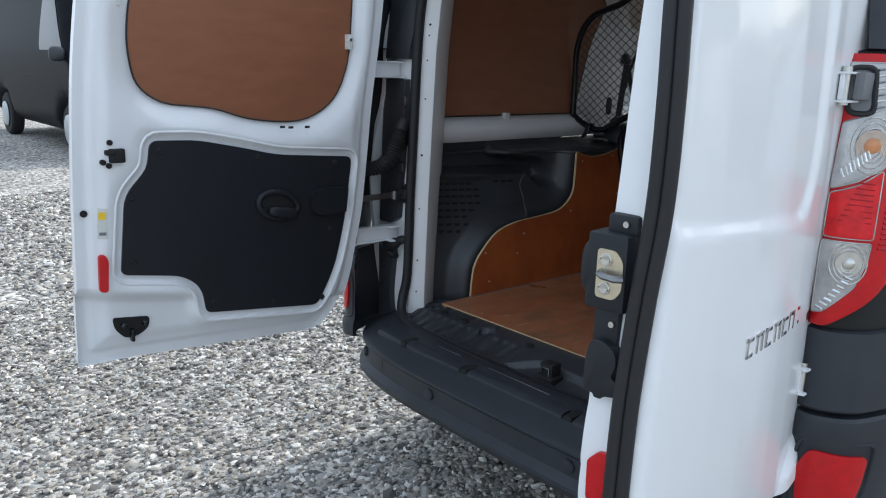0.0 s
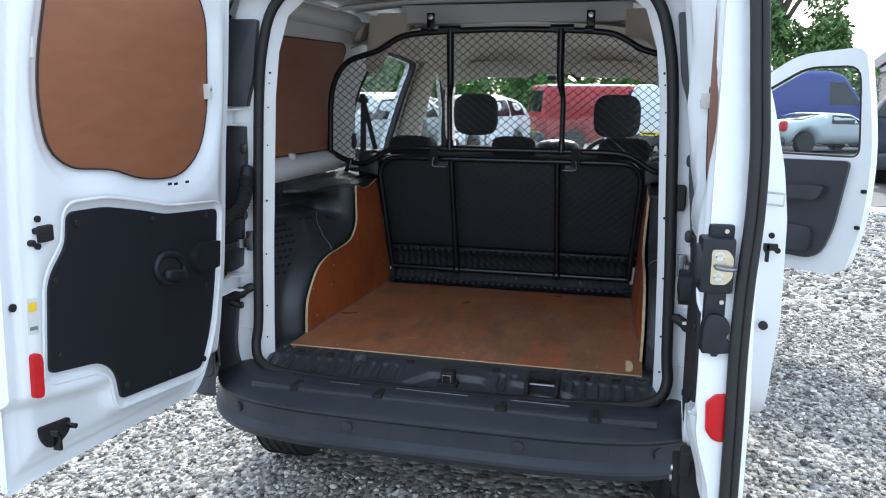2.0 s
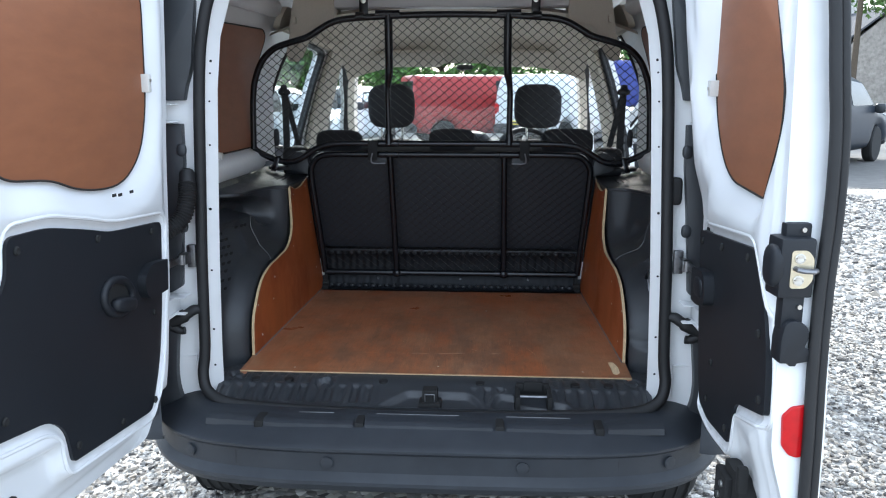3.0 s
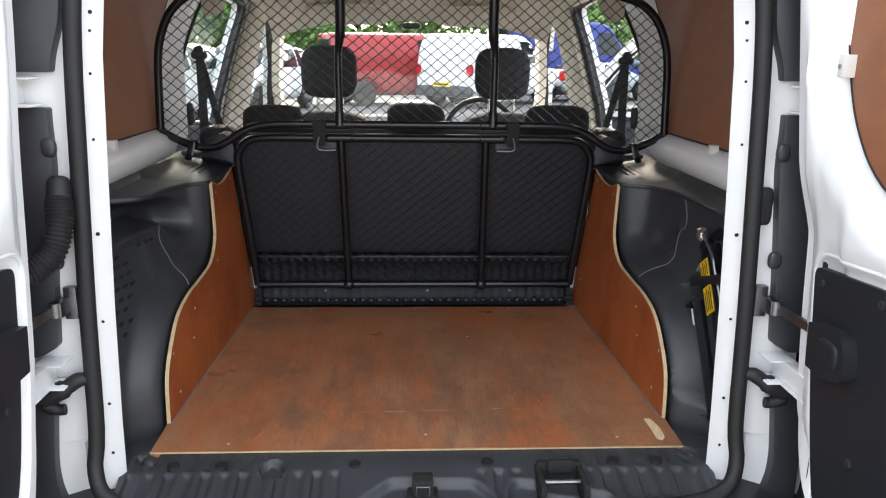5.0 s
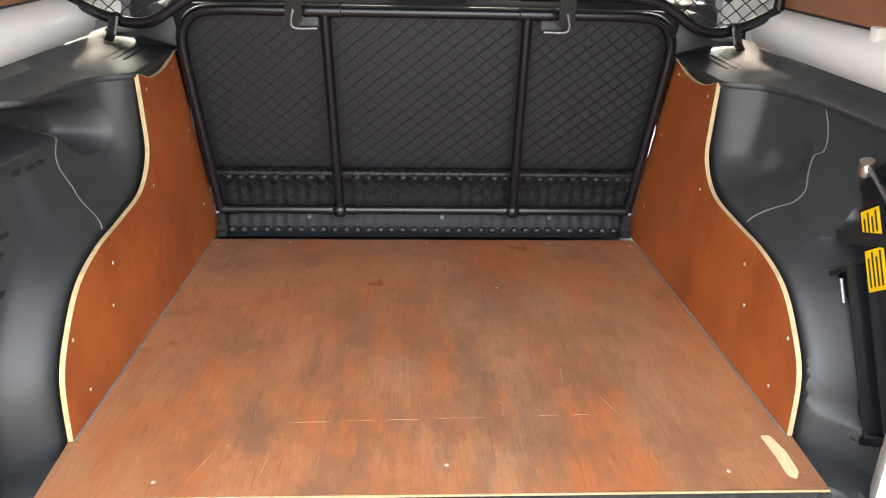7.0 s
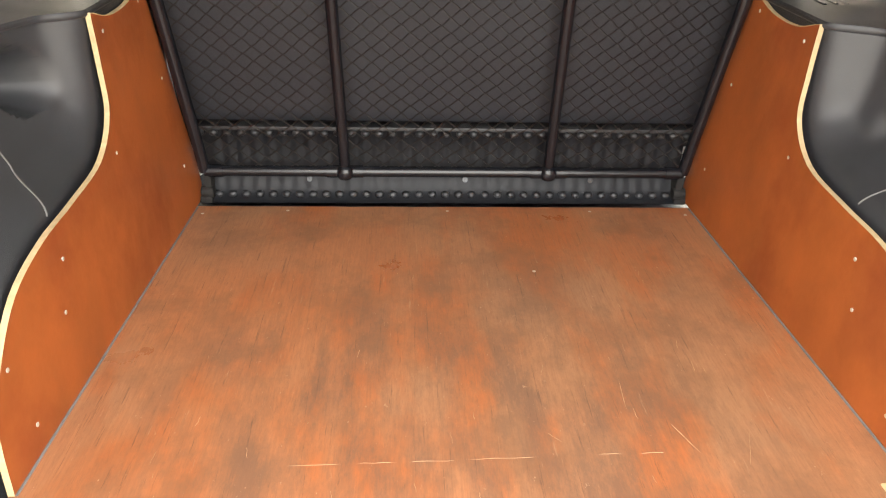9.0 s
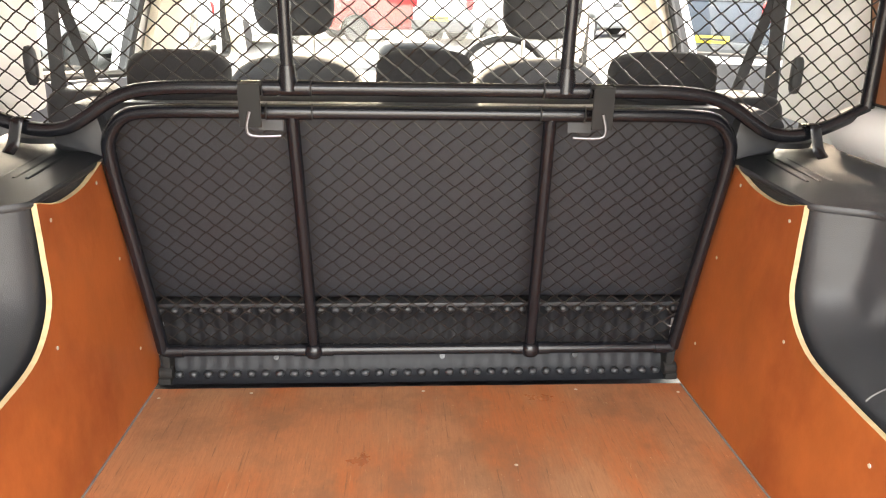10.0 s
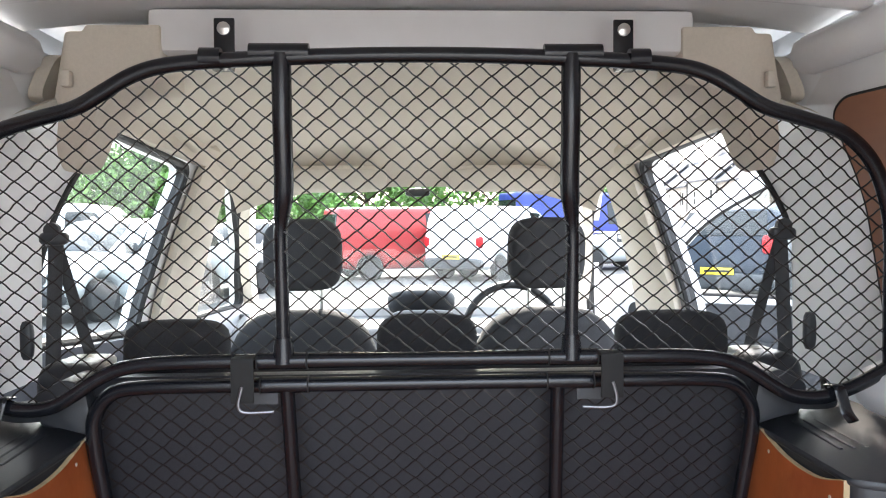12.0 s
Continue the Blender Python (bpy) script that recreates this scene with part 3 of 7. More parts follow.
def wheel(parent, x, y, s, r=0.315):
    t = part("wheel", lathe([(0.20, -0.09), (r - 0.03, -0.095), (r - 0.006, -0.075), (r, -0.05), (r, 0.05), (r - 0.006, 0.075), (r - 0.03, 0.095), (0.20, 0.09)],
                            (0, 0, 0), (1, 0, 0), 36), TYRE, parent, "black rubber tyre")
    t.location = (x, y, GROUND + r)
    part("rim", lathe([(0.205, 0.085), (0.19, 0.09), (0.17, 0.06), (0.06, 0.05), (0.05, 0.075), (0.0, 0.078)], (0, 0, 0), (s, 0, 0), 28), STEEL, t)
    for k in range(9):
        a = k * 2 * np.pi / 9
        part("rim_slot", disc((0.058 * s, 0.12 * math.cos(a), 0.12 * math.sin(a)), (s, 0, 0), 0.02, 0.006, 10), HOLE, t)
    part("tread", join(*[tube([((q - 2) * 0.032, (r + 0.001) * math.cos(a), (r + 0.001) * math.sin(a)) for a in np.linspace(0, 2 * np.pi, 40, endpoint=False)], 0.004, 4, True)
                         for q in range(5)]), HOLE, t)
    return t


for y in AXLES:
    for s in (-1, 1):
        wheel(van, s * (0.70 if y < 1 else 0.735), y, s)

# ---- rear end: jamb, seal, sill, bumper, lamps ----
def frame_path(off):
    """The rear opening's edge, seen from behind: up one side, over the top and down; off: outwards."""
    half = [(0.577, 0.56), (0.575, 0.72), (0.568, 0.95), (0.557, 1.2), (0.547, 1.4), (0.532, 1.53), (0.500, 1.63), (0.43, 1.688), (0.30, 1.705), (0.15, 1.712), (0, 1.714)]
    right = np.array(half)
    pts = np.concatenate([right * (-1, 1), right[-2::-1]])
    tan = np.gradient(pts, axis=0)
    tan /= np.linalg.norm(tan, axis=1)[:, None]
    nor = np.stack([-tan[:, 1], tan[:, 0]], -1)
    return pts + nor * off


JAMB = [(0.12, 0.10), (0.055, 0.03), (0.006, -0.045), (0.003, -0.052), (0.008, -0.060), (0.026, -0.080), (0.036, -0.088), (0.046, -0.086), (0.050, -0.075), (0.066, -0.075),
        (0.080, -0.080), (0.115, -0.085), (0.145, -0.090)]
rings = []
for off, y in JAMB:
    q = frame_path(off)
    rings.append([(x, y, z) for x, z in q])
part("rear_door_jamb", grid(rings), WHITE_IN, van, "white painted steel door jamb")
q = frame_path(0.034)
loop = [(x, -0.098, z) for x, z in q if z > 0.66]
loop = smooth_path(loop + [(0.614, -0.110, 0.645), (0.588, -0.132, 0.600), (0.50, -0.152, 0.580), (0.25, -0.165, 0.572), (0, -0.168, 0.570), (-0.25, -0.165, 0.572),
                           (-0.50, -0.152, 0.580), (-0.588, -0.132, 0.600), (-0.614, -0.110, 0.645)], 4, True)
part("opening_seal", tube(loop, 0.0150, 10, True), RUBBER, van, "thick black rubber weatherstrip round the rear opening")
for s in (-1, 1):
    for z, y, big in ((1.47, -0.056, 1), (1.44, -0.056, 0), (1.37, -0.056, 0), (1.259, -0.056, 0), (1.092, -0.058, 1), (0.927, -0.058, 0), (0.763, -0.058, 0), (0.661, -0.058, 0)):
        w = np.interp(z, [0.56, 0.95, 1.2, 1.4, 1.53], [0.577, 0.568, 0.557, 0.547, 0.532]) + 0.020
        part("jamb_hole", disc((s * w, y - 0.014, z), (-s, -0.9, 0), 0.0024 + 0.0010 * big, 0.004, 10), HOLE, van)

# the black scuff plate between the ply and the seal
SILL = [(-0.585, -0.125), (-0.56, -0.15), (0.56, -0.15), (0.585, -0.125), (0.60, 0.03), (-0.60, 0.03)]
tray = rounded([(-0.145, -0.147), (0.148, -0.147), (0.133, -0.112), (0.103, -0.082), (-0.064, -0.077), (-0.115, -0.118)], 0.014)
dish = rounded([(0.158, -0.147), (0.375, -0.147), (0.366, -0.118), (0.185, -0.080), (0.168, -0.095)], 0.014)
cup_a = rounded([(-0.04, -0.135), (0.045, -0.135), (0.045, -0.07), (-0.04, -0.07)], 0.008)
cup_b = rounded([(0.222, -0.140), (0.326, -0.140), (0.322, -0.046), (0.228, -0.046)], 0.012)


def sill_top(u, v):
    q = np.stack([u, v], -1)
    z = 0.6150 - 0.033 * step01(-v, 0.005, 0.16)
    wave = 0.5 + 0.5 * np.sin(u * 2 * np.pi / 0.036)
    free = step01(signed(q, tray), 0.004, 0.016) * step01(signed(q, dish), 0.004, 0.016) * step01(signed(q, cup_b), 0.004, 0.016)
    side_ = step01(np.abs(u + 0.02), 0.10, 0.16)
    front = step01(-v, 0.058, 0.064) * step01(v, -0.134, -0.124)
    rear = step01(-v, 0.002, 0.008) * step01(v, -0.056, -0.046) * step01(np.abs(u), 0.22, 0.30)
    z = z - 0.0062 * step01(wave, 0.35, 0.65) * free * side_ * np.clip(front + 0.6 * rear, 0, 1)
    z = z - 0.014 * step01(-signed(q, tray), 0.0, 0.010) - 0.012 * step01(-signed(q, dish), 0.0, 0.010) - 0.024 * step01(-signed(q, cup_b), 0.0, 0.010)
    hole = np.hypot(u + 0.298, v + 0.048)
    z = z - 0.016 * step01(0.026 - hole, 0.0, 0.006)
    for cx in (-0.549, 0.548):
        r_ = np.hypot(u - cx, v + 0.014)
        z = z - 0.007 * step01(0.024 - r_, 0.0, 0.004) + 0.006 * step01(0.015 - r_, 0.0, 0.003)
    return u, v, z


part("scuff_plate", sheet(SILL, [], 0.0048, sill_top, lambda u, v: (u, v, 0.548 + 0 * u), 0.02), TRIM, van, "ribbed black plastic scuff plate", smooth=50)
for x in (-0.492, -0.399, -0.135, 0.132, 0.390, 0.479):
    part("scuff_plate_cap", lathe([(0.0125, -0.004), (0.0125, 0.0030), (0.0105, 0.0042), (0.0088, 0.0030), (0.0, 0.0026)], (x, -0.041, 0.6110), (0, 0, 1), 16), RUBBER, van, "black push-in cap")
lt = part("door_striker", join(box(-0.030, 0.030, -0.140, -0.092, 0.568, 0.590), box(-0.020, 0.020, -0.128, -0.092, 0.586, 0.622)), HOLE, van, "black latch block in the scuff plate", bevel=0.004)
part("striker_bar", tube([(-0.012, -0.131, 0.592), (-0.012, -0.131, 0.612), (0.012, -0.131, 0.612), (0.012, -0.131, 0.592)], 0.0022), DULLSTEEL, lt)
lt = part("door_striker", join(box(0.226, 0.238, -0.136, -0.050, 0.566, 0.612), box(0.310, 0.322, -0.136, -0.050, 0.566, 0.612), box(0.230, 0.318, -0.062, -0.048, 0.566, 0.620), box(0.250, 0.300, -0.070, -0.060, 0.60, 0.628)),
          HOLE, van, "black latch pocket in the scuff plate", bevel=0.003)
part("striker_bar", tube([(0.234, -0.100, 0.600), (0.314, -0.100, 0.600)], 0.0045), DULLSTEEL, lt)

CORNER = smooth_path([(0.0, -0.287), (0.30, -0.283), (0.46, -0.268), (0.56, -0.244), (0.635, -0.200), (0.69, -0.135), (0.735, -0.05), (0.77, 0.05), (0.80, 0.12)], 5)


def around(path, section, both=True):
    """Sweep a section of (outwards, z) along a plan path and its mirror image."""
    p = np.asarray(path, float)
    if both:
        p = np.concatenate([p[::-1] * (-1, 1), p[1:]])
    tan = np.gradient(p, axis=0)
    tan /= np.linalg.norm(tan, axis=1)[:, None]
    nor = np.stack([tan[:, 1], -tan[:, 0]], -1)
    return grid([[(*(p[i] + nor[i] * o), z) for o, z in section] for i in range(len(p))])


bumper = part("rear_bumper", around(CORNER, [(-0.15, 0.560), (-0.14, 0.575), (-0.10, 0.588), (-0.06, 0.585), (-0.02, 0.574), (0.022, 0.552), (0.032, 0.549), (0.039, 0.544), (0.039, 0.538), (0.031, 0.529), (0.030, 0.515), (0.031, 0.482), (0.041, 0.471), (0.048, 0.464), (0.0485, 0.455),
                                            (0.036, 0.436), (0.024, 0.428), (-0.03, 0.422), (-0.10, 0.42), (-0.16, 0.40)]),
              BUMPER, van, "charcoal textured plastic rear bumper", smooth=32)
for x, y, n in ((-0.238, -0.3165, (-0.03, -1, 0)), (0.238, -0.3165, (0.03, -1, 0)), (-0.5965, -0.2640, (-0.5, -0.86, 0)), (0.5965, -0.2640, (0.5, -0.86, 0))):
    part("parking_sensor", lathe([(0.016, 0), (0.016, 0.006), (0.0145, 0.008), (0.013, 0.006), (0.0125, 0.008), (0, 0.009)], (x, y + 0.003, 0.505), n, 18), BUMPER, bumper)
for x0, x1 in ((-0.560, -0.432), (-0.410, -0.182), (-0.152, 0.166), (0.200, 0.410), (0.446, 0.585)):
    pl_ = [(x, -0.236 + 0.10 * max(0.0, abs(x) - 0.36)) for x in np.linspace(x0, x1, 7)]
    part("bumper_rail", around(pl_, [(-0.012, 0.572), (-0.010, 0.584), (-0.004, 0.587), (0.016, 0.586), (0.026, 0.581), (0.029, 0.566)], False), BUMPER, bumper, "raised rail along the bumper top", smooth=25)
for x0, x1 in ((-0.33, -0.24), (-0.13, 0.08), (0.20, 0.36)):
    part("body_strip", box(x0, x1, -0.2050, -0.2030, 0.572, 0.5885), DULLSTEEL, van, "pale body edge under the seal", bevel=0.001)
for x in (-0.421, -0.167, 0.183, 0.428):
    part("drain_slot", box(x - 0.011, x + 0.011, -0.262, -0.205, 0.566, 0.586), HOLE, bumper, bevel=0.003)
for s, nm in ((-1, 0), (1, 1)):
    part("tow_cover_seam", tube([(s * 0.50 + q[0], -0.2880 + 0.29 * s * q[0], 0.505 + q[1]) for q in rounded([(-0.03, -0.03), (0.03, -0.03), (0.03, 0.03), (-0.03, 0.03)], 0.006, 3)], 0.0012, 4, True), HOLE, bumper)

EDGE = smooth_path([(0.662, -0.230), (0.690, -0.236), (0.722, -0.222), (0.748, -0.195), (0.766, -0.150), (0.777, -0.114), (0.788, -0.05), (0.800, 0.02), (0.81, 0.12)], 5)
LEAN_Z, LEAN_X, LEAN_Y = [0.5, 0.72, 0.95, 1.1, 1.4, 1.7], [0.010, 0.012, 0.003, 0.0, -0.030, -0.080], [-0.020, -0.020, -0.008, 0.0, 0.018, 0.05]


def leaned(shape):
    """Draw the rear corner in towards the roof."""
    v, f = shape
    v = np.array(v, float)
    z = v[:, 2]
    v[:, 0] += np.interp(z, LEAN_Z, LEAN_X)
    v[:, 1] += np.interp(z, LEAN_Z, LEAN_Y)
    return v, f


RIBLENS = material("ribbed_red_lens", (0.40, 0.004, 0.008), 0.25, coat=0.15, spec=0.3, spread=0.1, scale=60)
GOLD = material("amber_reflector", (0.50, 0.42, 0.36), 0.24, 0.6, coat=0.2, spread=0.2, scale=30, bump=0.3, bump_scale=70)
for s in (-1, 1):
    side = (lambda sh: leaned(sh)) if s > 0 else (lambda sh: mirrored(leaned(sh)))
    low = part("corner_cladding", side(around(EDGE, [(-0.03, 0.520), (0.012, 0.530), (0.014, 0.560), (0.004, 0.585), (0.002, 0.730), (0.008, 0.752), (0.007, 0.782), (0.003, 0.788), (-0.03, 0.790)], False)),
               BUMPER, van, "charcoal plastic rear corner", smooth=30)
    part("corner_panel", side(around(EDGE[:28], [(-0.03, 0.796), (0.002, 0.797), (0.006, 0.802), (0.004, 0.938), (-0.02, 0.944)], False)), BUMPER, van, "charcoal plastic panel under the tail lamp", smooth=30)
    refl = rounded([(0.026, 0.614), (0.104, 0.602), (0.128, 0.66), (0.136, 0.716), (0.034, 0.728), (0.020, 0.69)], 0.014)

    def on_edge(off, s=s):
        def f(u, v):
            d = np.linalg.norm(np.diff(EDGE, axis=0), axis=1)
            a = np.concatenate([[0], np.cumsum(d)])
            x, y = np.interp(u, a, EDGE[:, 0]), np.interp(u, a, EDGE[:, 1])
            tx, ty = np.interp(u, a, np.gradient(EDGE[:, 0], a)), np.interp(u, a, np.gradient(EDGE[:, 1], a))
            return s * (x + ty * off + np.interp(v, LEAN_Z, LEAN_X)), y - tx * off + np.interp(v, LEAN_Z, LEAN_Y), v
        return f
    part("rear_reflector", sheet(refl, [], 0.012, on_edge(0.008), on_edge(-0.006)), RED, low, "red corner reflector", bevel=0.002)
    rec = rounded([(0.008, 0.590), (0.116, 0.578), (0.146, 0.65), (0.156, 0.735), (0.024, 0.750), (0.008, 0.70)], 0.02)
    part("reflector_recess", tube([on_edge(0.003)(u, z) for u, z in dense(rec, 0.015)], 0.004, 6, True), BUMPER, low)
    lamp = part("tail_lamp", side(around(EDGE[5:29], [(-0.03, 0.940), (-0.006, 0.942), (-0.004, 0.95), (-0.004, 1.37), (-0.008, 1.398), (-0.03, 1.402)], False)), HOLE, van, "red and clear tail lamp in a black housing", smooth=30)
    drawn = lambda v: 0.020 * np.clip((np.asarray(v, float) - 1.08) / 0.25, 0, 1)
    lens_at = lambda off: (lambda u, v: on_edge(off)(drawn(v) + u * (0.80 - drawn(v) / 0.18), v))
    whole = rounded([(0.010, 0.946), (0.040, 0.946), (0.120, 0.996), (0.168, 1.045), (0.182, 1.085), (0.177, 1.25), (0.158, 1.394), (0.012, 1.394)], [0.004, 0.012, 0.04, 0.03, 0.03, 0.06, 0.008, 0.004])
    part("lens", sheet(whole, [], 0.010, lambda u, v: lens_at(0.0045 + 0.0035 * np.clip(-signed(np.stack([u, v], -1), whole) / 0.012, 0, 1))(u, v), lens_at(-0.010)), RED, lamp, "red lamp lens")
    for poly, mt, nm in (([(0.066, 1.302), (0.130, 1.318), (0.140, 1.380), (0.020, 1.380), (0.020, 1.368), (0.066, 1.368)], CLEAR, "reversing_lens"),
                         ([(0.016, 1.178), (0.060, 1.192), (0.106, 1.218), (0.122, 1.262), (0.128, 1.314), (0.100, 1.312), (0.062, 1.298), (0.020, 1.286)], CLEAR, "indicator_lens"),
                         ([(0.015, 1.099), (0.100, 1.099), (0.106, 1.212), (0.062, 1.186), (0.016, 1.171)], REDDARK, "brake_lens"),
                         ([(0.016, 0.968), (0.034, 0.972), (0.080, 1.018), (0.097, 1.062), (0.099, 1.093), (0.015, 1.093)], CLEAR, "lower_lens")):
        part(nm, sheet(rounded(poly, 0.006), [], 0.008, lens_at(0.0100), lens_at(0.001)), mt, lamp, bevel=0.0012)
        part("lens_bead", tube([lens_at(0.0100)(u, z) for u, z in dense(rounded(poly, 0.006), 0.012)], 0.0012, 5, True), CLEAR, lamp)
    for (u, z), mt, bw in (((0.078, 1.250), AMBER, 0.026), ((0.066, 1.058), STEEL, 0.020)):
        part("reflector_bowl", tube([lens_at(0.0095)(u, z), lens_at(0.0106)(u, z)], bw * 1.0, 22), GOLD if mt is AMBER else STEEL, lamp)
        part("bulb", lathe([(bw * 0.5, 0), (bw * 0.42, 0.0025), (bw * 0.2, 0.004), (0, 0.0045)], tuple(np.array(lens_at(0.0105)(u, z))), tuple(np.array(lens_at(1.0)(u, z)) - np.array(lens_at(0.0)(u, z))), 16), mt, lamp)
        for r in (bw * 0.75, bw * 1.05, bw * 1.4, bw * 1.75):
            part("reflector_ring", tube([lens_at(0.0106)(u + r * 0.9 * math.cos(a), z + r * math.sin(a)) for a in np.linspace(0, 2 * np.pi, 22, endpoint=False)], 0.0011, 5, True), STEEL, lamp)
    for k in range(7):
        part("lens_rib", tube([lens_at(0.0106)(0.074, 1.310 + 0.0098 * k), lens_at(0.0106)(0.134, 1.316 + 0.0098 * k)], 0.0022, 6), STEEL if k % 2 else DULLSTEEL, lamp)
    for k in range(8):
        part("lens_rib", tube([lens_at(0.0106)(0.024 + 0.0055 * k, 0.980 + 0.008 * k), lens_at(0.0106)(0.036 + 0.0055 * k, 0.976 + 0.008 * k)], 0.0026, 6), STEEL if k % 2 else CHROME, lamp)
        part("lens_rib", tube([lens_at(0.0106)(0.034 + 0.006 * k, 1.198 + 0.0045 * k), lens_at(0.0106)(0.028 + 0.006 * k, 1.212 + 0.0045 * k)], 0.0024, 6), STEEL if k % 2 else CHROME, lamp)
        part("lens_rib", tube([lens_at(0.0108)(0.036 + 0.004 * k, 1.128 + 0.009 * k), lens_at(0.0108)(0.092, 1.126 + 0.009 * k)], 0.0012, 5), RIBLENS, lamp)
    for k in range(34):
        z = 1.085 + 0.0085 * k
        u0 = float(np.interp(z, [1.085, 1.25, 1.39], [0.112, 0.130, 0.138]))
        part("lens_rib", tube([lens_at(0.0085)(u0, z), lens_at(0.0085)(u0 + 0.022, z), lens_at(0.0080)(u0 + 0.030 - 0.12 * max(0.0, z - 1.25), z)], 0.0019, 5), RIBLENS, lamp)
    part("lens_edge", tube([lens_at(0.004)(u, z) for u, z in ((0.004, 1.27), (0.003, 1.16), (0.002, 1.05), (0.002, 0.945))], 0.006, 8), RUBBER, lamp, "black rubber lamp edge")
    ring = rounded([(0.034, 1.300), (0.068, 1.300), (0.068, 1.372), (0.034, 1.372)], 0.012)
    part("hinge_surround", tube([on_edge(0.010)(u, z) for u, z in dense(ring, 0.01)], 0.0048, 8, True), RUBBER, lamp, "black rubber surround of the upper hinge")
    part("hinge_plate", sheet(rounded([(0.036, 1.304), (0.064, 1.304), (0.064, 1.368), (0.036, 1.368)], 0.01), [], 0.02, on_edge(0.0105), on_edge(0.001)), DASH, lamp)
    part("corner_pillar", side(around(EDGE[9:], [(-0.03, 1.398), (0.002, 1.402), (0.002, 1.53), (-0.020, 1.64), (-0.05, 1.72)], False)), BUMPER, van, "black plastic upper rear corner")
    side = (lambda sh: sh) if s > 0 else mirrored
    # black plastic infills between the jamb and the hinges
    top_ = rounded([(0.720, 1.372), (0.690, 1.62), (0.580, 1.62), (0.591, 1.535), (0.599, 1.453), (0.616, 1.405), (0.622, 1.372)], [0.004, 0.01, 0.01, 0.05, 0.05, 0.02, 0.004])
    upper = rounded([(0.660, 0.888), (0.690, 0.870), (0.740, 0.870), (0.725, 1.314), (0.632, 1.314), (0.633, 1.285), (0.633, 1.213), (0.642, 1.125), (0.653, 0.991)], [0.006, 0.01, 0.01, 0.01, 0.004, 0.02, 0.02, 0.1, 0.1])
    lower = rounded([(0.640, 0.530), (0.740, 0.53), (0.740, 0.820), (0.688, 0.820), (0.676, 0.785), (0.684, 0.71), (0.690, 0.646), (0.687, 0.597), (0.674, 0.556)], [0.01, 0.01, 0.01, 0.012, 0.02, 0.1, 0.05, 0.03, 0.03])
    for poly in (top_, upper, lower):
        part("pillar_infill", side(prism(poly, lambda u, v: (u, -0.100 - 0.10 * (u - 0.63), v), lambda u, v: (u, -0.060 + 0 * u, v))), TRIM, van, "black plastic pillar infill", bevel=0.004)
    for z in (1.050, 1.248):
        part("infill_boss", side(moved(pillow(0.026, 0.016, 0.034, 10, 2.6), pose(0.637 if z > 1.2 else 0.646, -0.098, z))), TRIM, van)
    for z in (0.846, 1.343):
        hg = part("door_hinge", side(join(box(0.664, 0.690, -0.268, -0.140, z - 0.026, z - 0.022), box(0.664, 0.690, -0.268, -0.140, z + 0.018, z + 0.022), box(0.672, 0.680, -0.268, -0.090, z - 0.022, z + 0.018), box(0.640, 0.690, -0.140, -0.090, z - 0.026, z - 0.022), box(0.640, 0.690, -0.140, -0.090, z + 0.018, z + 0.022))),
                  WHITE, van, "white painted steel door hinge", bevel=0.003)
        part("hinge_pin", side(tube([(0.676, -0.252, z - 0.030), (0.676, -0.252, z + 0.030)], 0.008, 10)), STEEL, hg)
        part("hinge_block", side(box(0.688, 0.705, -0.252, -0.195, z - 0.022, z + 0.022)), DASH, hg, "grey hinge block", bevel=0.006)
    part("jamb_buffer", side(moved(pillow(0.034, 0.018, 0.070, 10, 5), pose(0.614, -0.090, 1.150))), RUBBER, van)
    st = part("check_strap", side(join(box(0.622, 0.645, -0.092, -0.074, 0.938, 0.998), box(0.634, 0.654, -0.128, -0.088, 0.952, 0.980), moved(box(-0.004, 0.004, -0.16, 0, -0.009, 0.009), pose(0.648, -0.11, 0.967, 3, 0, 8)))), DULLSTEEL, van, "grey steel door check strap", bevel=0.003)
    part("check_roller", side(disc((0.646, -0.124, 0.954), (0, 0, 1), 0.010, 0.026, 12)), DULLSTEEL, st)
    part("cable_boot", side(join(tube(smooth_path([(0.606, -0.092, 0.822), (0.628, -0.104, 0.826), (0.652, -0.112, 0.812), (0.690, -0.116, 0.796)], 6), [0.0125] * 6 + [0.014] * 6 + [0.018] * 7, 10),
                                 tube(smooth_path([(0.658, -0.104, 0.768), (0.670, -0.106, 0.768), (0.692, -0.112, 0.780)], 5), [0.0105] * 6 + [0.012] * 5, 10))), RUBBER, van, "black forked rubber drain boot")
    part("jamb_step", side(join(box(0.640, 0.685, -0.084, -0.070, 0.6875, 0.690), box(0.6385, 0.6410, -0.086, -0.070, 0.60, 0.690))), WHITE_IN, van, bevel=0.001)
# corrugated cable tube to the wide door
pts = smooth_path([(-0.622, -0.108, 1.195), (-0.616, -0.128, 1.165), (-0.612, -0.146, 1.125), (-0.622, -0.166, 1.080), (-0.655, -0.195, 1.052), (-0.69, -0.235, 1.060), (-0.70, -0.275, 1.11)], 14)
part("wiring_boot", tube(pts, [0.016 + 0.001 * min(k, 4) + (0.0035 * (k % 2) if k > 14 else 0) for k in range(len(pts))], 12), RUBBER, van, "black corrugated wiring boot")


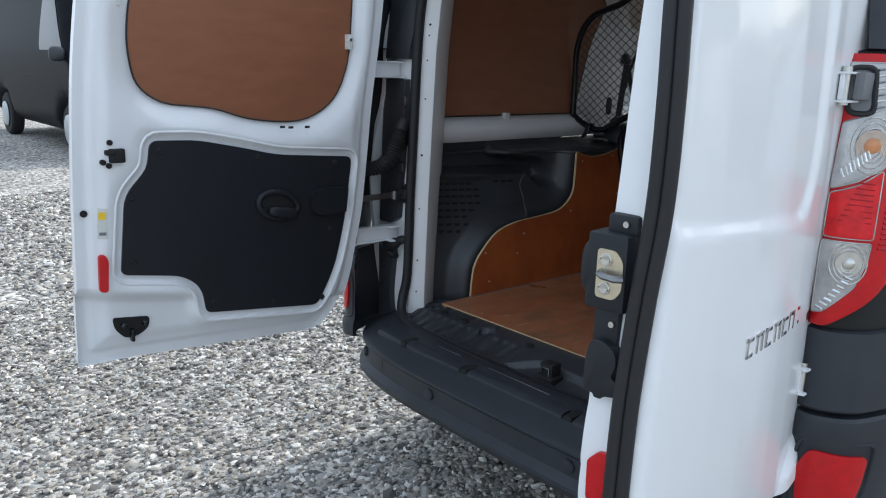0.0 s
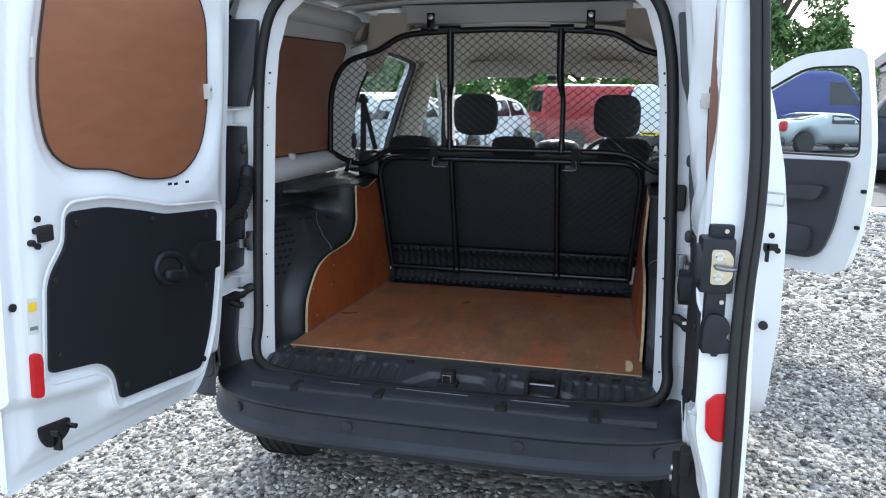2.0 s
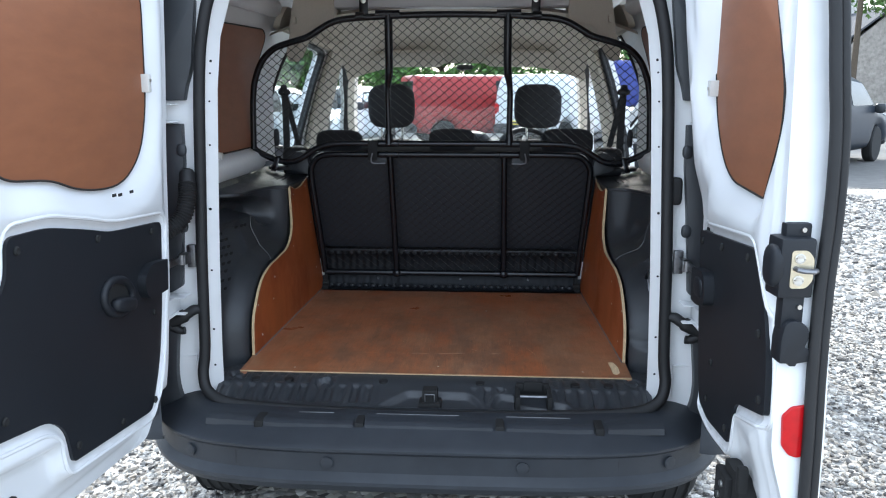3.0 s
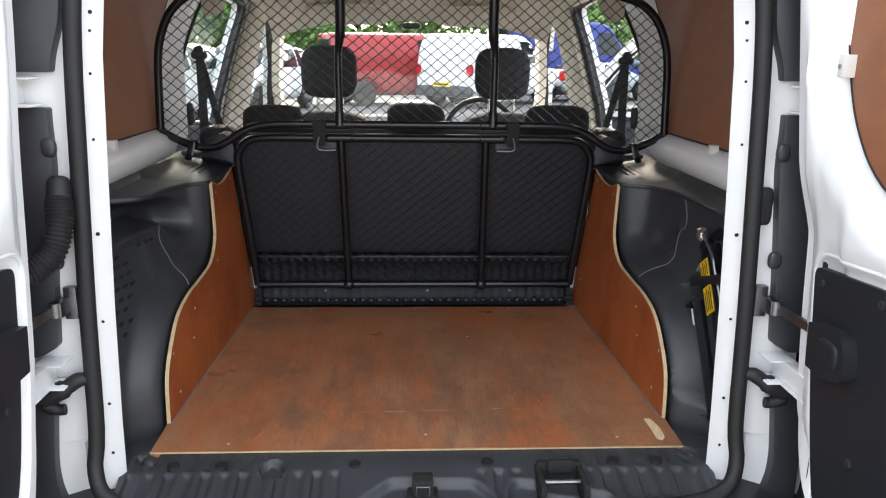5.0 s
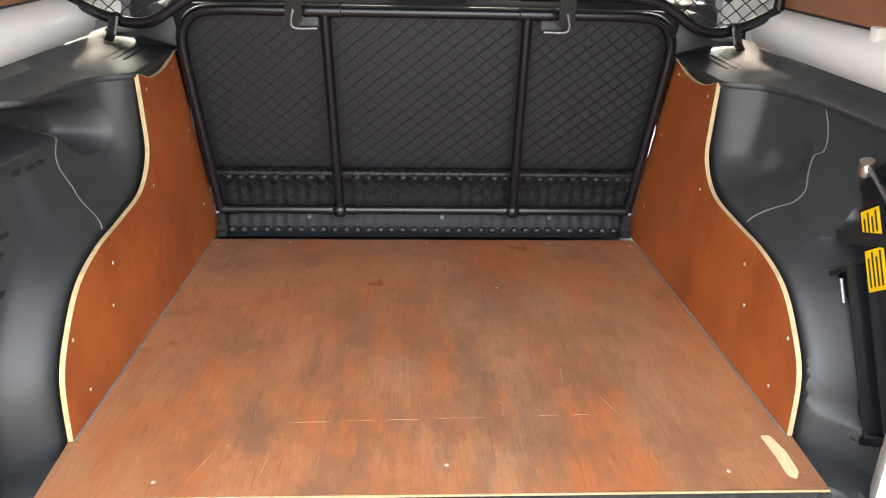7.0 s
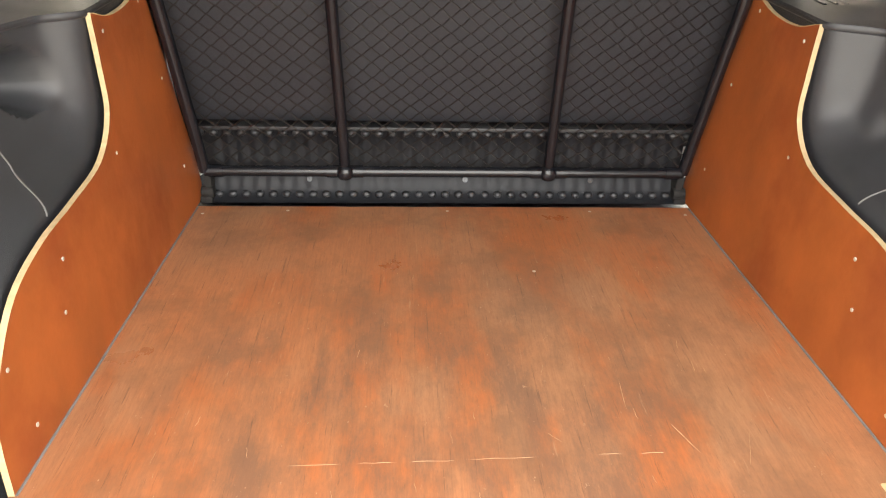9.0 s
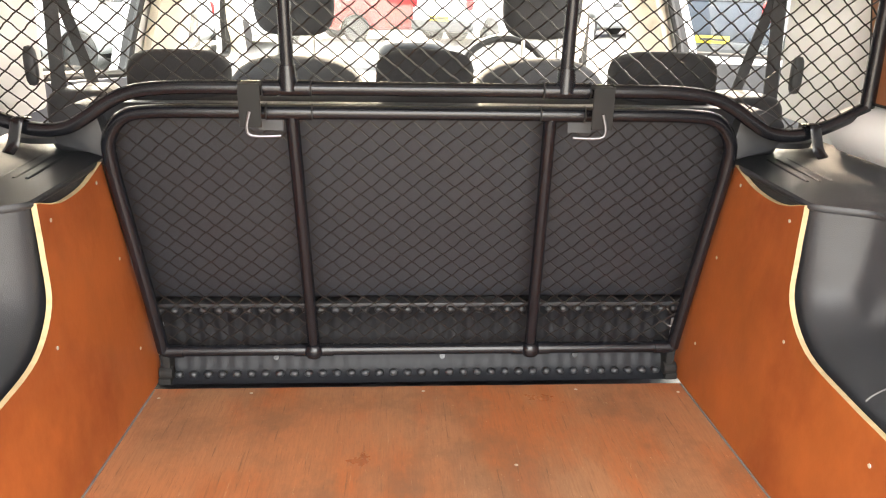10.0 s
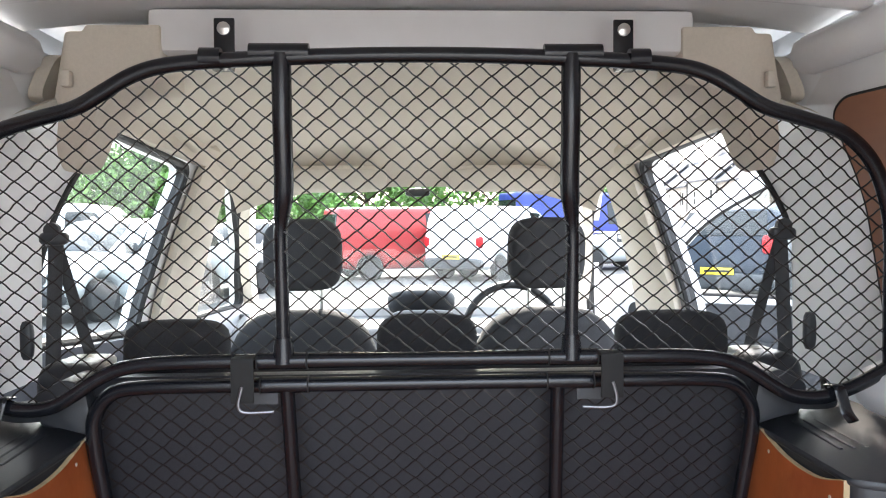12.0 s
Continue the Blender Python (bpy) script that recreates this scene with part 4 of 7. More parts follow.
# ---- rear doors ----
def door(sign, outline, window, card, x_in, bottom_bulge, lean=0.0, swing=0.0):
    """An open rear door: a pressed white shell with a ply window blank and a black card; u is along y, v is height."""
    lo = outline[:, 0].min()
    recess = rounded([(-0.79, 1.166), (-0.345, 1.134), (-0.312, 1.25), (-0.300, 1.72), (-0.79, 1.72)], 0.06)

    def tilt(u, v):
        return -lean * np.clip(np.asarray(v, float) - 0.95, 0, 1) - swing * (-0.27 - np.asarray(u, float))

    def inner(u, v):
        q = np.stack([u, v], -1)
        e = -signed(q, outline)
        w, c = signed(q, window), signed(q, card)
        d = 0.022 * step01(0.050 - w, 0.0, 0.050) + 0.006 * step01(0.016 - c, 0.0, 0.006) + 0.008 * (1 - step01(e, 0.028, 0.036)) * step01(w, 0.02, 0.05)
        d = d - 0.010 * step01(w, 0.03, 0.08) * step01(c, 0.018, 0.045) * step01(e, 0.038, 0.075)
        d = d - 0.004 * np.exp(-((c - 0.026) / 0.007) ** 2) * step01(e, 0.03, 0.05)
        if sign > 0:
            # the hinge flange, which leans in with the pillar above the waist
            d = d + 0.016 * (1 - step01(v, 1.10, 1.25)) * step01(u, -0.335, -0.285) * step01(w, 0.0, 0.03) - 0.12 * np.clip(v - 1.12, 0, 0.6) * step01(u, -0.235, -0.190)
        line = 0.806 + 0.18 * (-0.907 - u) if sign < 0 else 0.82
        d = d + bottom_bulge * step01(line - v, 0.0, 0.035 if sign < 0 else 0.15) * step01(c, 0.014, 0.045)
        return sign * (x_in + d + tilt(u, v)), u, v

    def skin_profile(u, v):
        """Outer face of the narrow door: bowed in plan, with a recess round its blanked window."""
        q = np.stack([u, v], -1)
        e = np.clip(-signed(q, outline), 0, 1)
        r = 0.014 * (1 - np.sqrt(np.clip(1 - (1 - np.clip(e / 0.018, 0, 1)) ** 2, 0, 1)))
        x = np.interp(u, [-0.80, -0.74, -0.65, -0.545, -0.42, -0.34, -0.29, -0.25, -0.215, -0.15], [0.712, 0.715, 0.715, 0.710, 0.698, 0.686, 0.676, 0.668, 0.660, 0.655])
        x = x - 0.009 * step01(-signed(q, recess), -0.006, 0.020) - 0.045 * np.clip(v - 1.22, 0, 1) * step01(-u, 0.2, 0.4) + 0.006 * step01(1.1 - v, 0.0, 0.3)
        back_x = x_in + tilt(u, v) + 0.028
        return sign * np.maximum(x - r, back_x), u, v

    def outer(u, v):
        if sign > 0:
            return skin_profile(u, v)
        e = -signed(np.stack([u, v], -1), outline)
        r = 0.045 * (1 - np.sqrt(np.clip(1 - (1 - np.clip(e / 0.055, 0, 1)) ** 2, 0, 1)))
        swage = 0.006 * step01(1.17 + 0.06 * step01(u, -0.56, -0.40) - v, 0.0, 0.026) - 0.012 * ((u - (lo - 0.25) / 2) / 0.28) ** 2
        taper = 0.062 * (1 - np.clip((-0.25 - u) / 0.27, 0, 1)) ** 1.6
        return sign * np.maximum(x_in + 0.092 + swage - r - taper - 0.02 * step01(v, 1.25, 1.75), x_in + 0.028), u, v
    d = part("rear_door", sheet(outline, [], 0.0068, inner, outer), WHITE, van, "white painted steel rear door standing open", smooth=50)
    back = lambda o: (lambda u, v: (sign * (x_in + o + tilt(u, v)), u, v))
    part("window_blank", sheet(window, [], 0.05, back(0.0165), back(0.024)), PLYDOOR, d, "tan ply sheet over the window")
    edge_ = dense(window, 0.015)
    part("blank_edge", tube([back(0.0165)(a, b) for a, b in edge_], 0.0022, 6, True), RUBBER, d, "dark sealant round the ply sheet")
    part("door_card", sheet(card, [], 0.05, back(-0.0005), back(0.010)), CARD, d, "black moulded door card", bevel=0.0015)
    ring = dense(card, 0.012)
    tn = np.roll(ring, -1, 0) - np.roll(ring, 1, 0)
    tn /= np.linalg.norm(tn, axis=1)[:, None]
    side_ = np.stack([tn[:, 1], -tn[:, 0]], -1)
    if signed(ring[:1] + side_[:1] * 0.005, card)[0] < 0:
        side_ = -side_
    ring = ring + side_ * 0.021
    part("pressed_bead", tube([tuple(np.array(inner(np.array([a]), np.array([b]))).ravel()) for a, b in ring], 0.0042, 8, True), WHITE, d)
    return d, inner


W_OUT = rounded([(-0.250, 1.07), (-0.266, 0.93), (-0.285, 0.85), (-0.306, 0.75), (-0.338, 0.665), (-0.41, 0.592), (-1.066, 0.638), (-1.056, 1.0), (-1.036, 1.30), (-1.010, 1.50), (-0.96, 1.73), (-0.170, 1.75), (-0.205, 1.42), (-0.230, 1.27)],
                [0.2, 0.2, 0.2, 0.1, 0.08, 0.08, 0.012, 0.3, 0.2, 0.2, 0.08, 0.04, 0.2, 0.2])
W_WIN = rounded([(-0.290, 1.60), (-0.305, 1.36), (-0.350, 1.255), (-0.44, 1.202), (-0.535, 1.199), (-0.63, 1.212), (-0.705, 1.238), (-0.84, 1.250), (-0.897, 1.290), (-0.912, 1.38), (-0.902, 1.47), (-0.865, 1.60), (-0.84, 1.66), (-0.33, 1.67)],
                [0.05, 0.08, 0.06, 0.05, 0.05, 0.05, 0.05, 0.05, 0.05, 0.05, 0.05, 0.05, 0.05, 0.06])
W_CARD = rounded([(-0.307, 1.098), (-0.545, 1.115), (-0.630, 1.136), (-0.760, 1.162), (-0.876, 1.165), (-0.886, 1.100), (-0.942, 1.040), (-0.962, 0.853), (-0.815, 0.828),
                  (-0.766, 0.790), (-0.755, 0.720), (-0.425, 0.680), (-0.368, 0.776), (-0.330, 0.92)], [0.02, 0.05, 0.05, 0.03, 0.02, 0.02, 0.03, 0.015, 0.03, 0.03, 0.012, 0.02, 0.1, 0.2])
wide, wide_inner = door(-1, W_OUT, W_WIN, W_CARD, 0.612, 0.035)
N_OUT = rounded([(-0.176, 0.95), (-0.202, 0.80), (-0.222, 0.72), (-0.262, 0.655), (-0.34, 0.636), (-0.475, 0.630), (-0.63, 0.618), (-0.806, 0.595), (-0.796, 0.90), (-0.768, 1.18), (-0.748, 1.45), (-0.71, 1.73), (-0.150, 1.75), (-0.152, 1.2)],
                [0.12, 0.1, 0.06, 0.05, 0.05, 0.08, 0.1, 0.03, 0.2, 0.1, 0.2, 0.08, 0.06, 0.2])
N_WIN = rounded([(-0.175, 1.59), (-0.228, 1.41), (-0.262, 1.33), (-0.325, 1.255), (-0.410, 1.213), (-0.625, 1.204), (-0.691, 1.33), (-0.688, 1.40), (-0.613, 1.547), (-0.56, 1.66), (-0.21, 1.67)], [0.05, 0.06, 0.04, 0.05, 0.06, 0.012, 0.06, 0.06, 0.1, 0.06, 0.06])
N_CARD = rounded([(-0.243, 1.081), (-0.647, 1.117), (-0.694, 1.067), (-0.740, 1.011), (-0.766, 0.93), (-0.772, 0.851), (-0.605, 0.806), (-0.579, 0.709), (-0.412, 0.687), (-0.335, 0.700), (-0.302, 0.795), (-0.268, 0.93)],
                 [0.02, 0.02, 0.03, 0.05, 0.05, 0.010, 0.025, 0.012, 0.03, 0.02, 0.06, 0.05])
narrow, narrow_inner = door(1, N_OUT, N_WIN, N_CARD, 0.640, 0.03, 0.0, 0.04)
narrow_x = lambda y, z: 0.640 - 0.04 * (-0.27 - y)


def pull_cup(parent, sign, x, y, z):
    ring = [(sign * (x - 0.004), y + 0.058 * math.cos(a), z + 0.036 * math.sin(a) - 0.010 * math.cos(a)) for a in np.linspace(0, 2 * np.pi, 28, endpoint=False)]
    h = part("pull_cup", tube(ring, 0.0090, 10, True, flat=1.0), CARD, parent, "black recessed pull handle")
    return h


pull_cup(wide, -1, 0.612, -0.545, 0.981)
part("pull_grip", moved(pillow(0.030, 0.088, 0.030, 10), pose(-0.602, -0.535, 0.962, -12, 0, 0)), CARD, wide)
part("pull_recess", moved(pillow(0.008, 0.106, 0.064, 12), pose(-0.612, -0.545, 0.983)), HOLE, wide)
dee = rounded([(-0.338, 0.944), (-0.330, 1.014), (-0.415, 1.020), (-0.450, 0.998), (-0.450, 0.962), (-0.425, 0.942)], [0.004, 0.004, 0.03, 0.02, 0.02, 0.03])
part("check_housing", sheet(dee, [], 0.02, lambda u, v: (-0.592 - 0 * u, u, v), lambda u, v: (-0.614 - 0 * u, u, v)), CARD, wide, "black check strap cover", bevel=0.007)
nd = rounded([(-0.302, 0.930), (-0.296, 1.003), (-0.385, 1.012), (-0.402, 0.985), (-0.405, 0.944), (-0.355, 0.928)], [0.004, 0.004, 0.02, 0.02, 0.012, 0.03])
part("check_housing", sheet(nd, [], 0.02, lambda u, v: (0.612 + 0 * u, u, v), lambda u, v: (0.642 + 0 * u, u, v)), CARD, narrow, "black check strap cover", bevel=0.008)
part("housing_dish", moved(pillow(0.012, 0.058, 0.044, 12, 3), pose(0.6125, -0.358, 0.972)), CARD, narrow, "dished face of the cover")


def studs(parent, sign, x, places, r=0.008):
    for y, z in places:
        xs_ = narrow_x(y, z) - 0.001 if sign > 0 else x
        part("card_stud", lathe([(r, 0), (r, 0.002), (r * 0.7, 0.004), (0.0, 0.003)], (sign * xs_, y, z), (-sign, 0, 0), 12), HOLE, parent)


studs(wide, -1, 0.611, [(-0.855, 1.140), (-0.60, 1.112), (-0.365, 1.085), (-0.932, 0.880), (-0.928, 1.035), (-0.735, 0.745), (-0.565, 0.715), (-0.41, 0.700), (-0.38, 0.90)])
studs(narrow, 1, 0.631, [(-0.275, 1.060), (-0.44, 1.078), (-0.62, 1.095), (-0.745, 0.87), (-0.715, 0.98), (-0.42, 0.82), (-0.555, 0.73), (-0.40, 0.73)])
part("blank_clip", join(box(-0.632, -0.612, -0.318, -0.303, 1.392, 1.432)), NYLON, wide, "white clip on the ply edge", bevel=0.002)
part("clip_screw", disc((-0.6115, -0.310, 1.418), (1, 0, 0), 0.004, 0.002, 10), STEEL, wide)
part("blank_clip", box(0.638, 0.660, -0.249, -0.232, 1.383, 1.418), NYLON, narrow, "white clip on the ply edge", bevel=0.002)
part("clip_screw", disc((0.6372, -0.240, 1.400), (-1, 0, 0), 0.004, 0.002, 10), STEEL, narrow)
part("blank_clip", box(-0.632, -0.620, -0.935, -0.919, 1.465, 1.505), NYLON, wide, bevel=0.002)
on_wide = lambda off: (lambda u, v: (wide_inner(u, v)[0] + off, u, v))
part("door_reflector", sheet(rounded([(-1.016, 0.822), (-0.999, 0.820), (-0.993, 0.895), (-1.000, 0.911), (-1.013, 0.909)], 0.008), [], 0.012, on_wide(0.010), on_wide(-0.01)), RED, wide, "red door edge reflector", bevel=0.003)
part("warning_sticker", sheet([(-1.010, 0.947), (-0.989, 0.946), (-0.985, 1.016), (-1.005, 1.018)], [], 0.01, on_wide(0.0012), on_wide(-0.002)), PAPER, wide, "pale grey warning sticker")
part("sticker_mark", sheet([(-1.006, 0.992), (-0.992, 0.991), (-0.990, 1.008), (-1.004, 1.009)], [], 0.01, on_wide(0.0018), on_wide(0.0)), YELLOW, wide)
part("sticker_text", sheet([(-1.006, 0.955), (-0.992, 0.9545), (-0.992, 0.962), (-1.006, 0.962)], [], 0.01, on_wide(0.0018), on_wide(0.0)), DASH, wide)
lk = part("side_latch", join(box(-0.612, -0.592, -0.975, -0.940, 1.120, 1.152), box(-0.606, -0.590, -0.984, -0.962, 1.138, 1.150)), HOLE, wide, "black door latch slot", bevel=0.004)
for dy, dz in ((-0.011, 0.031), (-0.028, -0.013), (-0.016, -0.021)):
    part("latch_bolt", disc((-0.608, -0.960 + dy, 1.135 + dz), (1, 0, 0), 0.0065, 0.010, 12), HOLE, lk)
moon = rounded([(-0.983, 0.744), (-0.896, 0.733), (-0.898, 0.708), (-0.925, 0.688), (-0.955, 0.686), (-0.980, 0.715)], [0.008, 0.008, 0.02, 0.03, 0.03, 0.02])
ll = part("lower_latch", sheet(moon, [], 0.02, on_wide(0.006), on_wide(-0.01)), HOLE, wide, "black lower door latch", bevel=0.002)
part("latch_tongue", join(box(-0.636, -0.618, -0.946, -0.938, 0.680, 0.712), disc((-0.622, -0.965, 0.728), (1, 0, 0), 0.006, 0.02, 10), disc((-0.622, -0.915, 0.724), (1, 0, 0), 0.006, 0.02, 10)), TUBE, ll, bevel=0.003)
part("edge_plug", disc((-0.618, -1.034, 1.007), (1, 0, 0), 0.008, 0.004, 12), HOLE, wide)
for y, z in ((-0.53, 1.188), (-0.505, 1.186), (-0.455, 1.186)):
    part("drain_hole", box(-0.606, -0.604, y - 0.007, y + 0.007, z - 0.003, z + 0.003), HOLE, wide)

# free edge of the narrow door: latch, cover, reflector and its weatherstrip
strip = smooth_path([(0.690, -0.812, 0.60), (0.689, -0.806, 0.80), (0.687, -0.799, 0.95), (0.690, -0.789, 1.08), (0.697, -0.781, 1.2), (0.696, -0.777, 1.32), (0.689, -0.770, 1.42), (0.680, -0.758, 1.55), (0.668, -0.728, 1.70)], 8)
part("edge_seal", tube(strip - (0.006, 0.001, 0), 0.0098, 10), RUBBER, narrow, "black rubber strip along the door edge")
part("seal_lip", tube(strip + (0.009, 0.002, 0), 0.0088, 10), RUBBER, narrow, "second lip of the rubber strip")
TURN_L = pose(0.643, -0.787, 0, 0, 0, 4)
lat = part("latch_case", moved(join(box(-0.030, 0.027, -0.012, 0.04, 1.066, 1.164), box(-0.016, 0.027, 0.008, 0.03, 1.150, 1.186)), TURN_L), CARD, narrow, "black latch housing", bevel=0.006)
part("latch_bulge", moved(pillow(0.026, 0.05, 0.070, 12, 3.0), TURN_L @ pose(-0.029, 0.012, 1.116)), CARD, lat, "rounded side of the latch housing")
plate = rounded([(-0.013, 1.083), (0.013, 1.083), (0.0235, 1.096), (0.0235, 1.132), (0.013, 1.145), (-0.013, 1.145)], 0.006)
part("latch_plate", moved(prism(plate, lambda u, v: (u, -0.0135 + 0 * u, v), lambda u, v: (u, -0.011 + 0 * u, v)), TURN_L), BRASSY, lat, "zinc plated striker plate")
part("striker_bar", moved(tube([(-0.006, -0.012, 1.116), (-0.004, -0.021, 1.115), (0.004, -0.025, 1.114), (0.020, -0.025, 1.113), (0.026, -0.018, 1.113)], 0.0045, 8), TURN_L), DULLSTEEL, lat)
for z in (1.096, 1.132):
    part("latch_screw", moved(lathe([(0.0085, 0), (0.0085, 0.002), (0.006, 0.003), (0.003, 0.001), (0, 0.001)], (0, -0.0135, z), (0, -1, 0), 14), TURN_L), STEEL, lat)
part("cover_plate", moved(box(-0.017, 0.018, -0.004, 0.02, 1.012, 1.070), TURN_L), CARD, lat, bevel=0.002)
part("plate_screw", moved(disc((0.010, -0.005, 1.050), (0, -1, 0), 0.004, 0.003, 10), TURN_L), STEEL, lat)
part("tab_screw", moved(disc((0.012, 0.007, 1.175), (0, -1, 0), 0.004, 0.003, 10), TURN_L), STEEL, lat)
cov = rounded([(-0.019, 0.957), (-0.004, 0.957), (-0.002, 0.952), (0.008, 0.952), (0.010, 0.957), (0.030, 0.960), (0.030, 0.980), (0.020, 0.984), (0.028, 1.003), (0.022, 1.022), (0.0, 1.031), (-0.014, 1.024), (-0.019, 1.0)], [0.003, 0.002, 0.002, 0.002, 0.002, 0.004, 0.004, 0.006, 0.01, 0.01, 0.01, 0.008, 0.01])
part("handle_cover", moved(prism(cov, lambda u, v: (u, -0.016 + 0 * u, v), lambda u, v: (u, 0.02 + 0 * u, v)), TURN_L), CARD, narrow, "black plastic latch cover", bevel=0.004)
refl = rounded([(-0.002, 0.812), (0.010, 0.796), (0.024, 0.791), (0.040, 0.797), (0.036, 0.884), (0.011, 0.880), (-0.004, 0.864)], 0.005)
part("door_reflector", moved(prism(refl, lambda u, v: (u, -0.016 - 0.012 * (0.86 - v) / 0.1 * 0.2, v), lambda u, v: (u, 0.02 + 0 * u, v)), TURN_L), RED, narrow, "red door edge reflector", bevel=0.002)
lb = part("lower_bracket", join(box(0.618, 0.660, -0.690, -0.600, 0.600, 0.690), box(0.604, 0.622, -0.655, -0.590, 0.600, 0.672), box(0.612, 0.632, -0.700, -0.682, 0.664, 0.716)), HOLE, narrow, "black lower latch bracket", bevel=0.006)
for y, z in ((-0.635, 0.652), (-0.620, 0.622)):
    part("bracket_screw", disc((0.604, y, z), (-1, 0, 0), 0.007, 0.004, 10), STEEL, lb)
# raised badge as bright bars
for k in range(7):
    y0 = -0.552 + k * 0.0345
    xb = float(np.interp(y0 + 0.012, [-0.65, -0.545, -0.42, -0.34, -0.29], [0.715, 0.710, 0.698, 0.684, 0.672])) + 0.0015
    bars = ((0, 0.006, 0.964, 0.994), (0.018, 0.024, 0.964, 0.994), (0, 0.024, 0.988, 0.995)) if k % 2 else ((0, 0.006, 0.964, 0.994), (0, 0.022, 0.988, 0.994), (0, 0.022, 0.964, 0.970))
    part("badge", join(*[moved(box(-0.004, 0.004, a, b, c, d), Matrix.Translation((xb, y0, 0)) @ Matrix.Rotation(0.09, 4, "Z")) for a, b, c, d in bars]), CHROME, narrow, "raised chrome badge bar", bevel=0.0008)

# ---- load space ----
PLYCURVE = [(0.120, 0.622), (0.132, 0.715), (0.170, 0.772), (0.235, 0.825), (0.325, 0.849), (0.425, 0.856), (0.540, 0.870), (0.608, 0.920), (0.622, 0.990), (0.628, 1.068)]
CURVE = smooth_path(PLYCURVE, 5)
TOP = smooth_path([(0.632, 1.068), (0.70, 1.050), (0.79, 1.052), (0.875, 1.072)], 5)
PLY = np.concatenate([CURVE, TOP[1:], [(0.955, 0.70), (0.955, 0.622)]])
WALL = np.concatenate([CURVE, [(1.2, 1.066), (1.2, 0.4), (0.118, 0.4)]])



def board_x(y, z):
    """The side boards draw in towards the front at the floor and lean out to the top."""
    k = np.clip((np.asarray(z) - 0.62) / 0.45, 0, 1)
    return 0.5445 - 0.027 * (np.asarray(y) - 0.11) / 0.79 * (1 - k) + 0.007 * k


ply_floor = thing("load_floor_board", "worn red-brown ply board lining the van load floor", "floor board")
FL = [(-0.55, 0.0), (0.55, 0.004), (0.552, 0.13), (0.519, 0.905), (-0.519, 0.905), (-0.552, 0.13)]
part("board", sheet(FL, [], 0.2, lambda u, v: (u, v, 0.62 + 0 * u), lambda u, v: (u, v, 0.607 + 0 * u)), PLYFLOOR, ply_floor)
part("rear_edge", box(-0.55, 0.55, -0.0025, 0.0, 0.6168, 0.6192), PLYEDGE, ply_floor, "pale raw ply edge")
for x, y in ((-0.50, 0.87), (0.0, 0.885), (0.50, 0.87), (-0.40, 0.03), (0.01, 0.06), (0.42, 0.04), (0.146, 0.639), (-0.33, 0.885), (0.30, 0.885)):
    part("floor_screw", lathe([(0.0034, 0), (0.0034, 0.0008), (0.0016, 0.0012), (0, 0.0004)], (x, y, 0.6195), (0, 0, 1), 10), ZINC, ply_floor)
rs = random.Random(4)
# outline of the painted sun glint at the right rear corner
SUN_SPOT = [(0.502, 0.122), (0.517, 0.122), (0.525, 0.082), (0.523, 0.036), (0.512, 0.021), (0.503, 0.029), (0.504, 0.072)]
SCRATCHES = [((-0.24, 0.164), (-0.16, 0.167)), ((-0.15, 0.1675), (-0.09, 0.169)), ((-0.085, 0.169), (-0.02, 0.171)), ((-0.015, 0.172), (0.09, 0.175)), ((0.16, 0.178), (0.20, 0.179)), ((0.21, 0.179), (0.25, 0.18)),
             ((0.30, 0.17), (0.27, 0.24)), ((-0.36, 0.02), (-0.33, 0.10)), ((-0.26, 0.02), (-0.245, 0.12)), ((0.35, 0.15), (0.38, 0.23)), ((-0.09, 0.06), (-0.088, 0.11)), ((0.22, 0.26), (0.225, 0.34)), ((0.12, 0.20), (0.10, 0.22))]
for _ in range(46):
    x, y, a = rs.uniform(-0.42, 0.42), rs.uniform(0.03, 0.70) ** 1.2, rs.uniform(0.004, 0.030)
    SCRATCHES.append(((x, y), (x + rs.uniform(-0.25, 0.25) * a, y + a)))
for _ in range(30):
    x, y, a = rs.uniform(-0.40, 0.42), rs.uniform(0.05, 0.60), rs.uniform(0.006, 0.03)
    mark = [(x + rs.uniform(-0.001, 0.001), y + a * k / 4, 0.6192) for k in range(5)]
    part("gouge", tube(mark, [0.0004, 0.0012, 0.0014, 0.0010, 0.0004], 4, flat=0.6), GOUGE, ply_floor, "dark scuff in the worn film")
spot_outline = rounded(SUN_SPOT, 0.004)
# sun glint painted as a thin pale sheet on the board
part("worn_patch", sheet(spot_outline, [], 0.02, lambda u, v: (u, v, 0.6206 + 0 * u), lambda u, v: (u, v, 0.6190 + 0 * u)), SUNPALE, ply_floor, "pale patch painted as a sun glint on the floor")
for (x0, y0), (x1, y1) in SCRATCHES:
    pts = [(x0 + (x1 - x0) * k / 5 + rs.uniform(-0.0008, 0.0008), y0 + (y1 - y0) * k / 5 + rs.uniform(-0.0008, 0.0008), 0.6196) for k in range(6)]
    part("scratch", tube(pts, [0.0003] + [rs.uniform(0.0005, 0.0009) for _ in range(4)] + [0.0003], 4), SCRATCH, ply_floor)

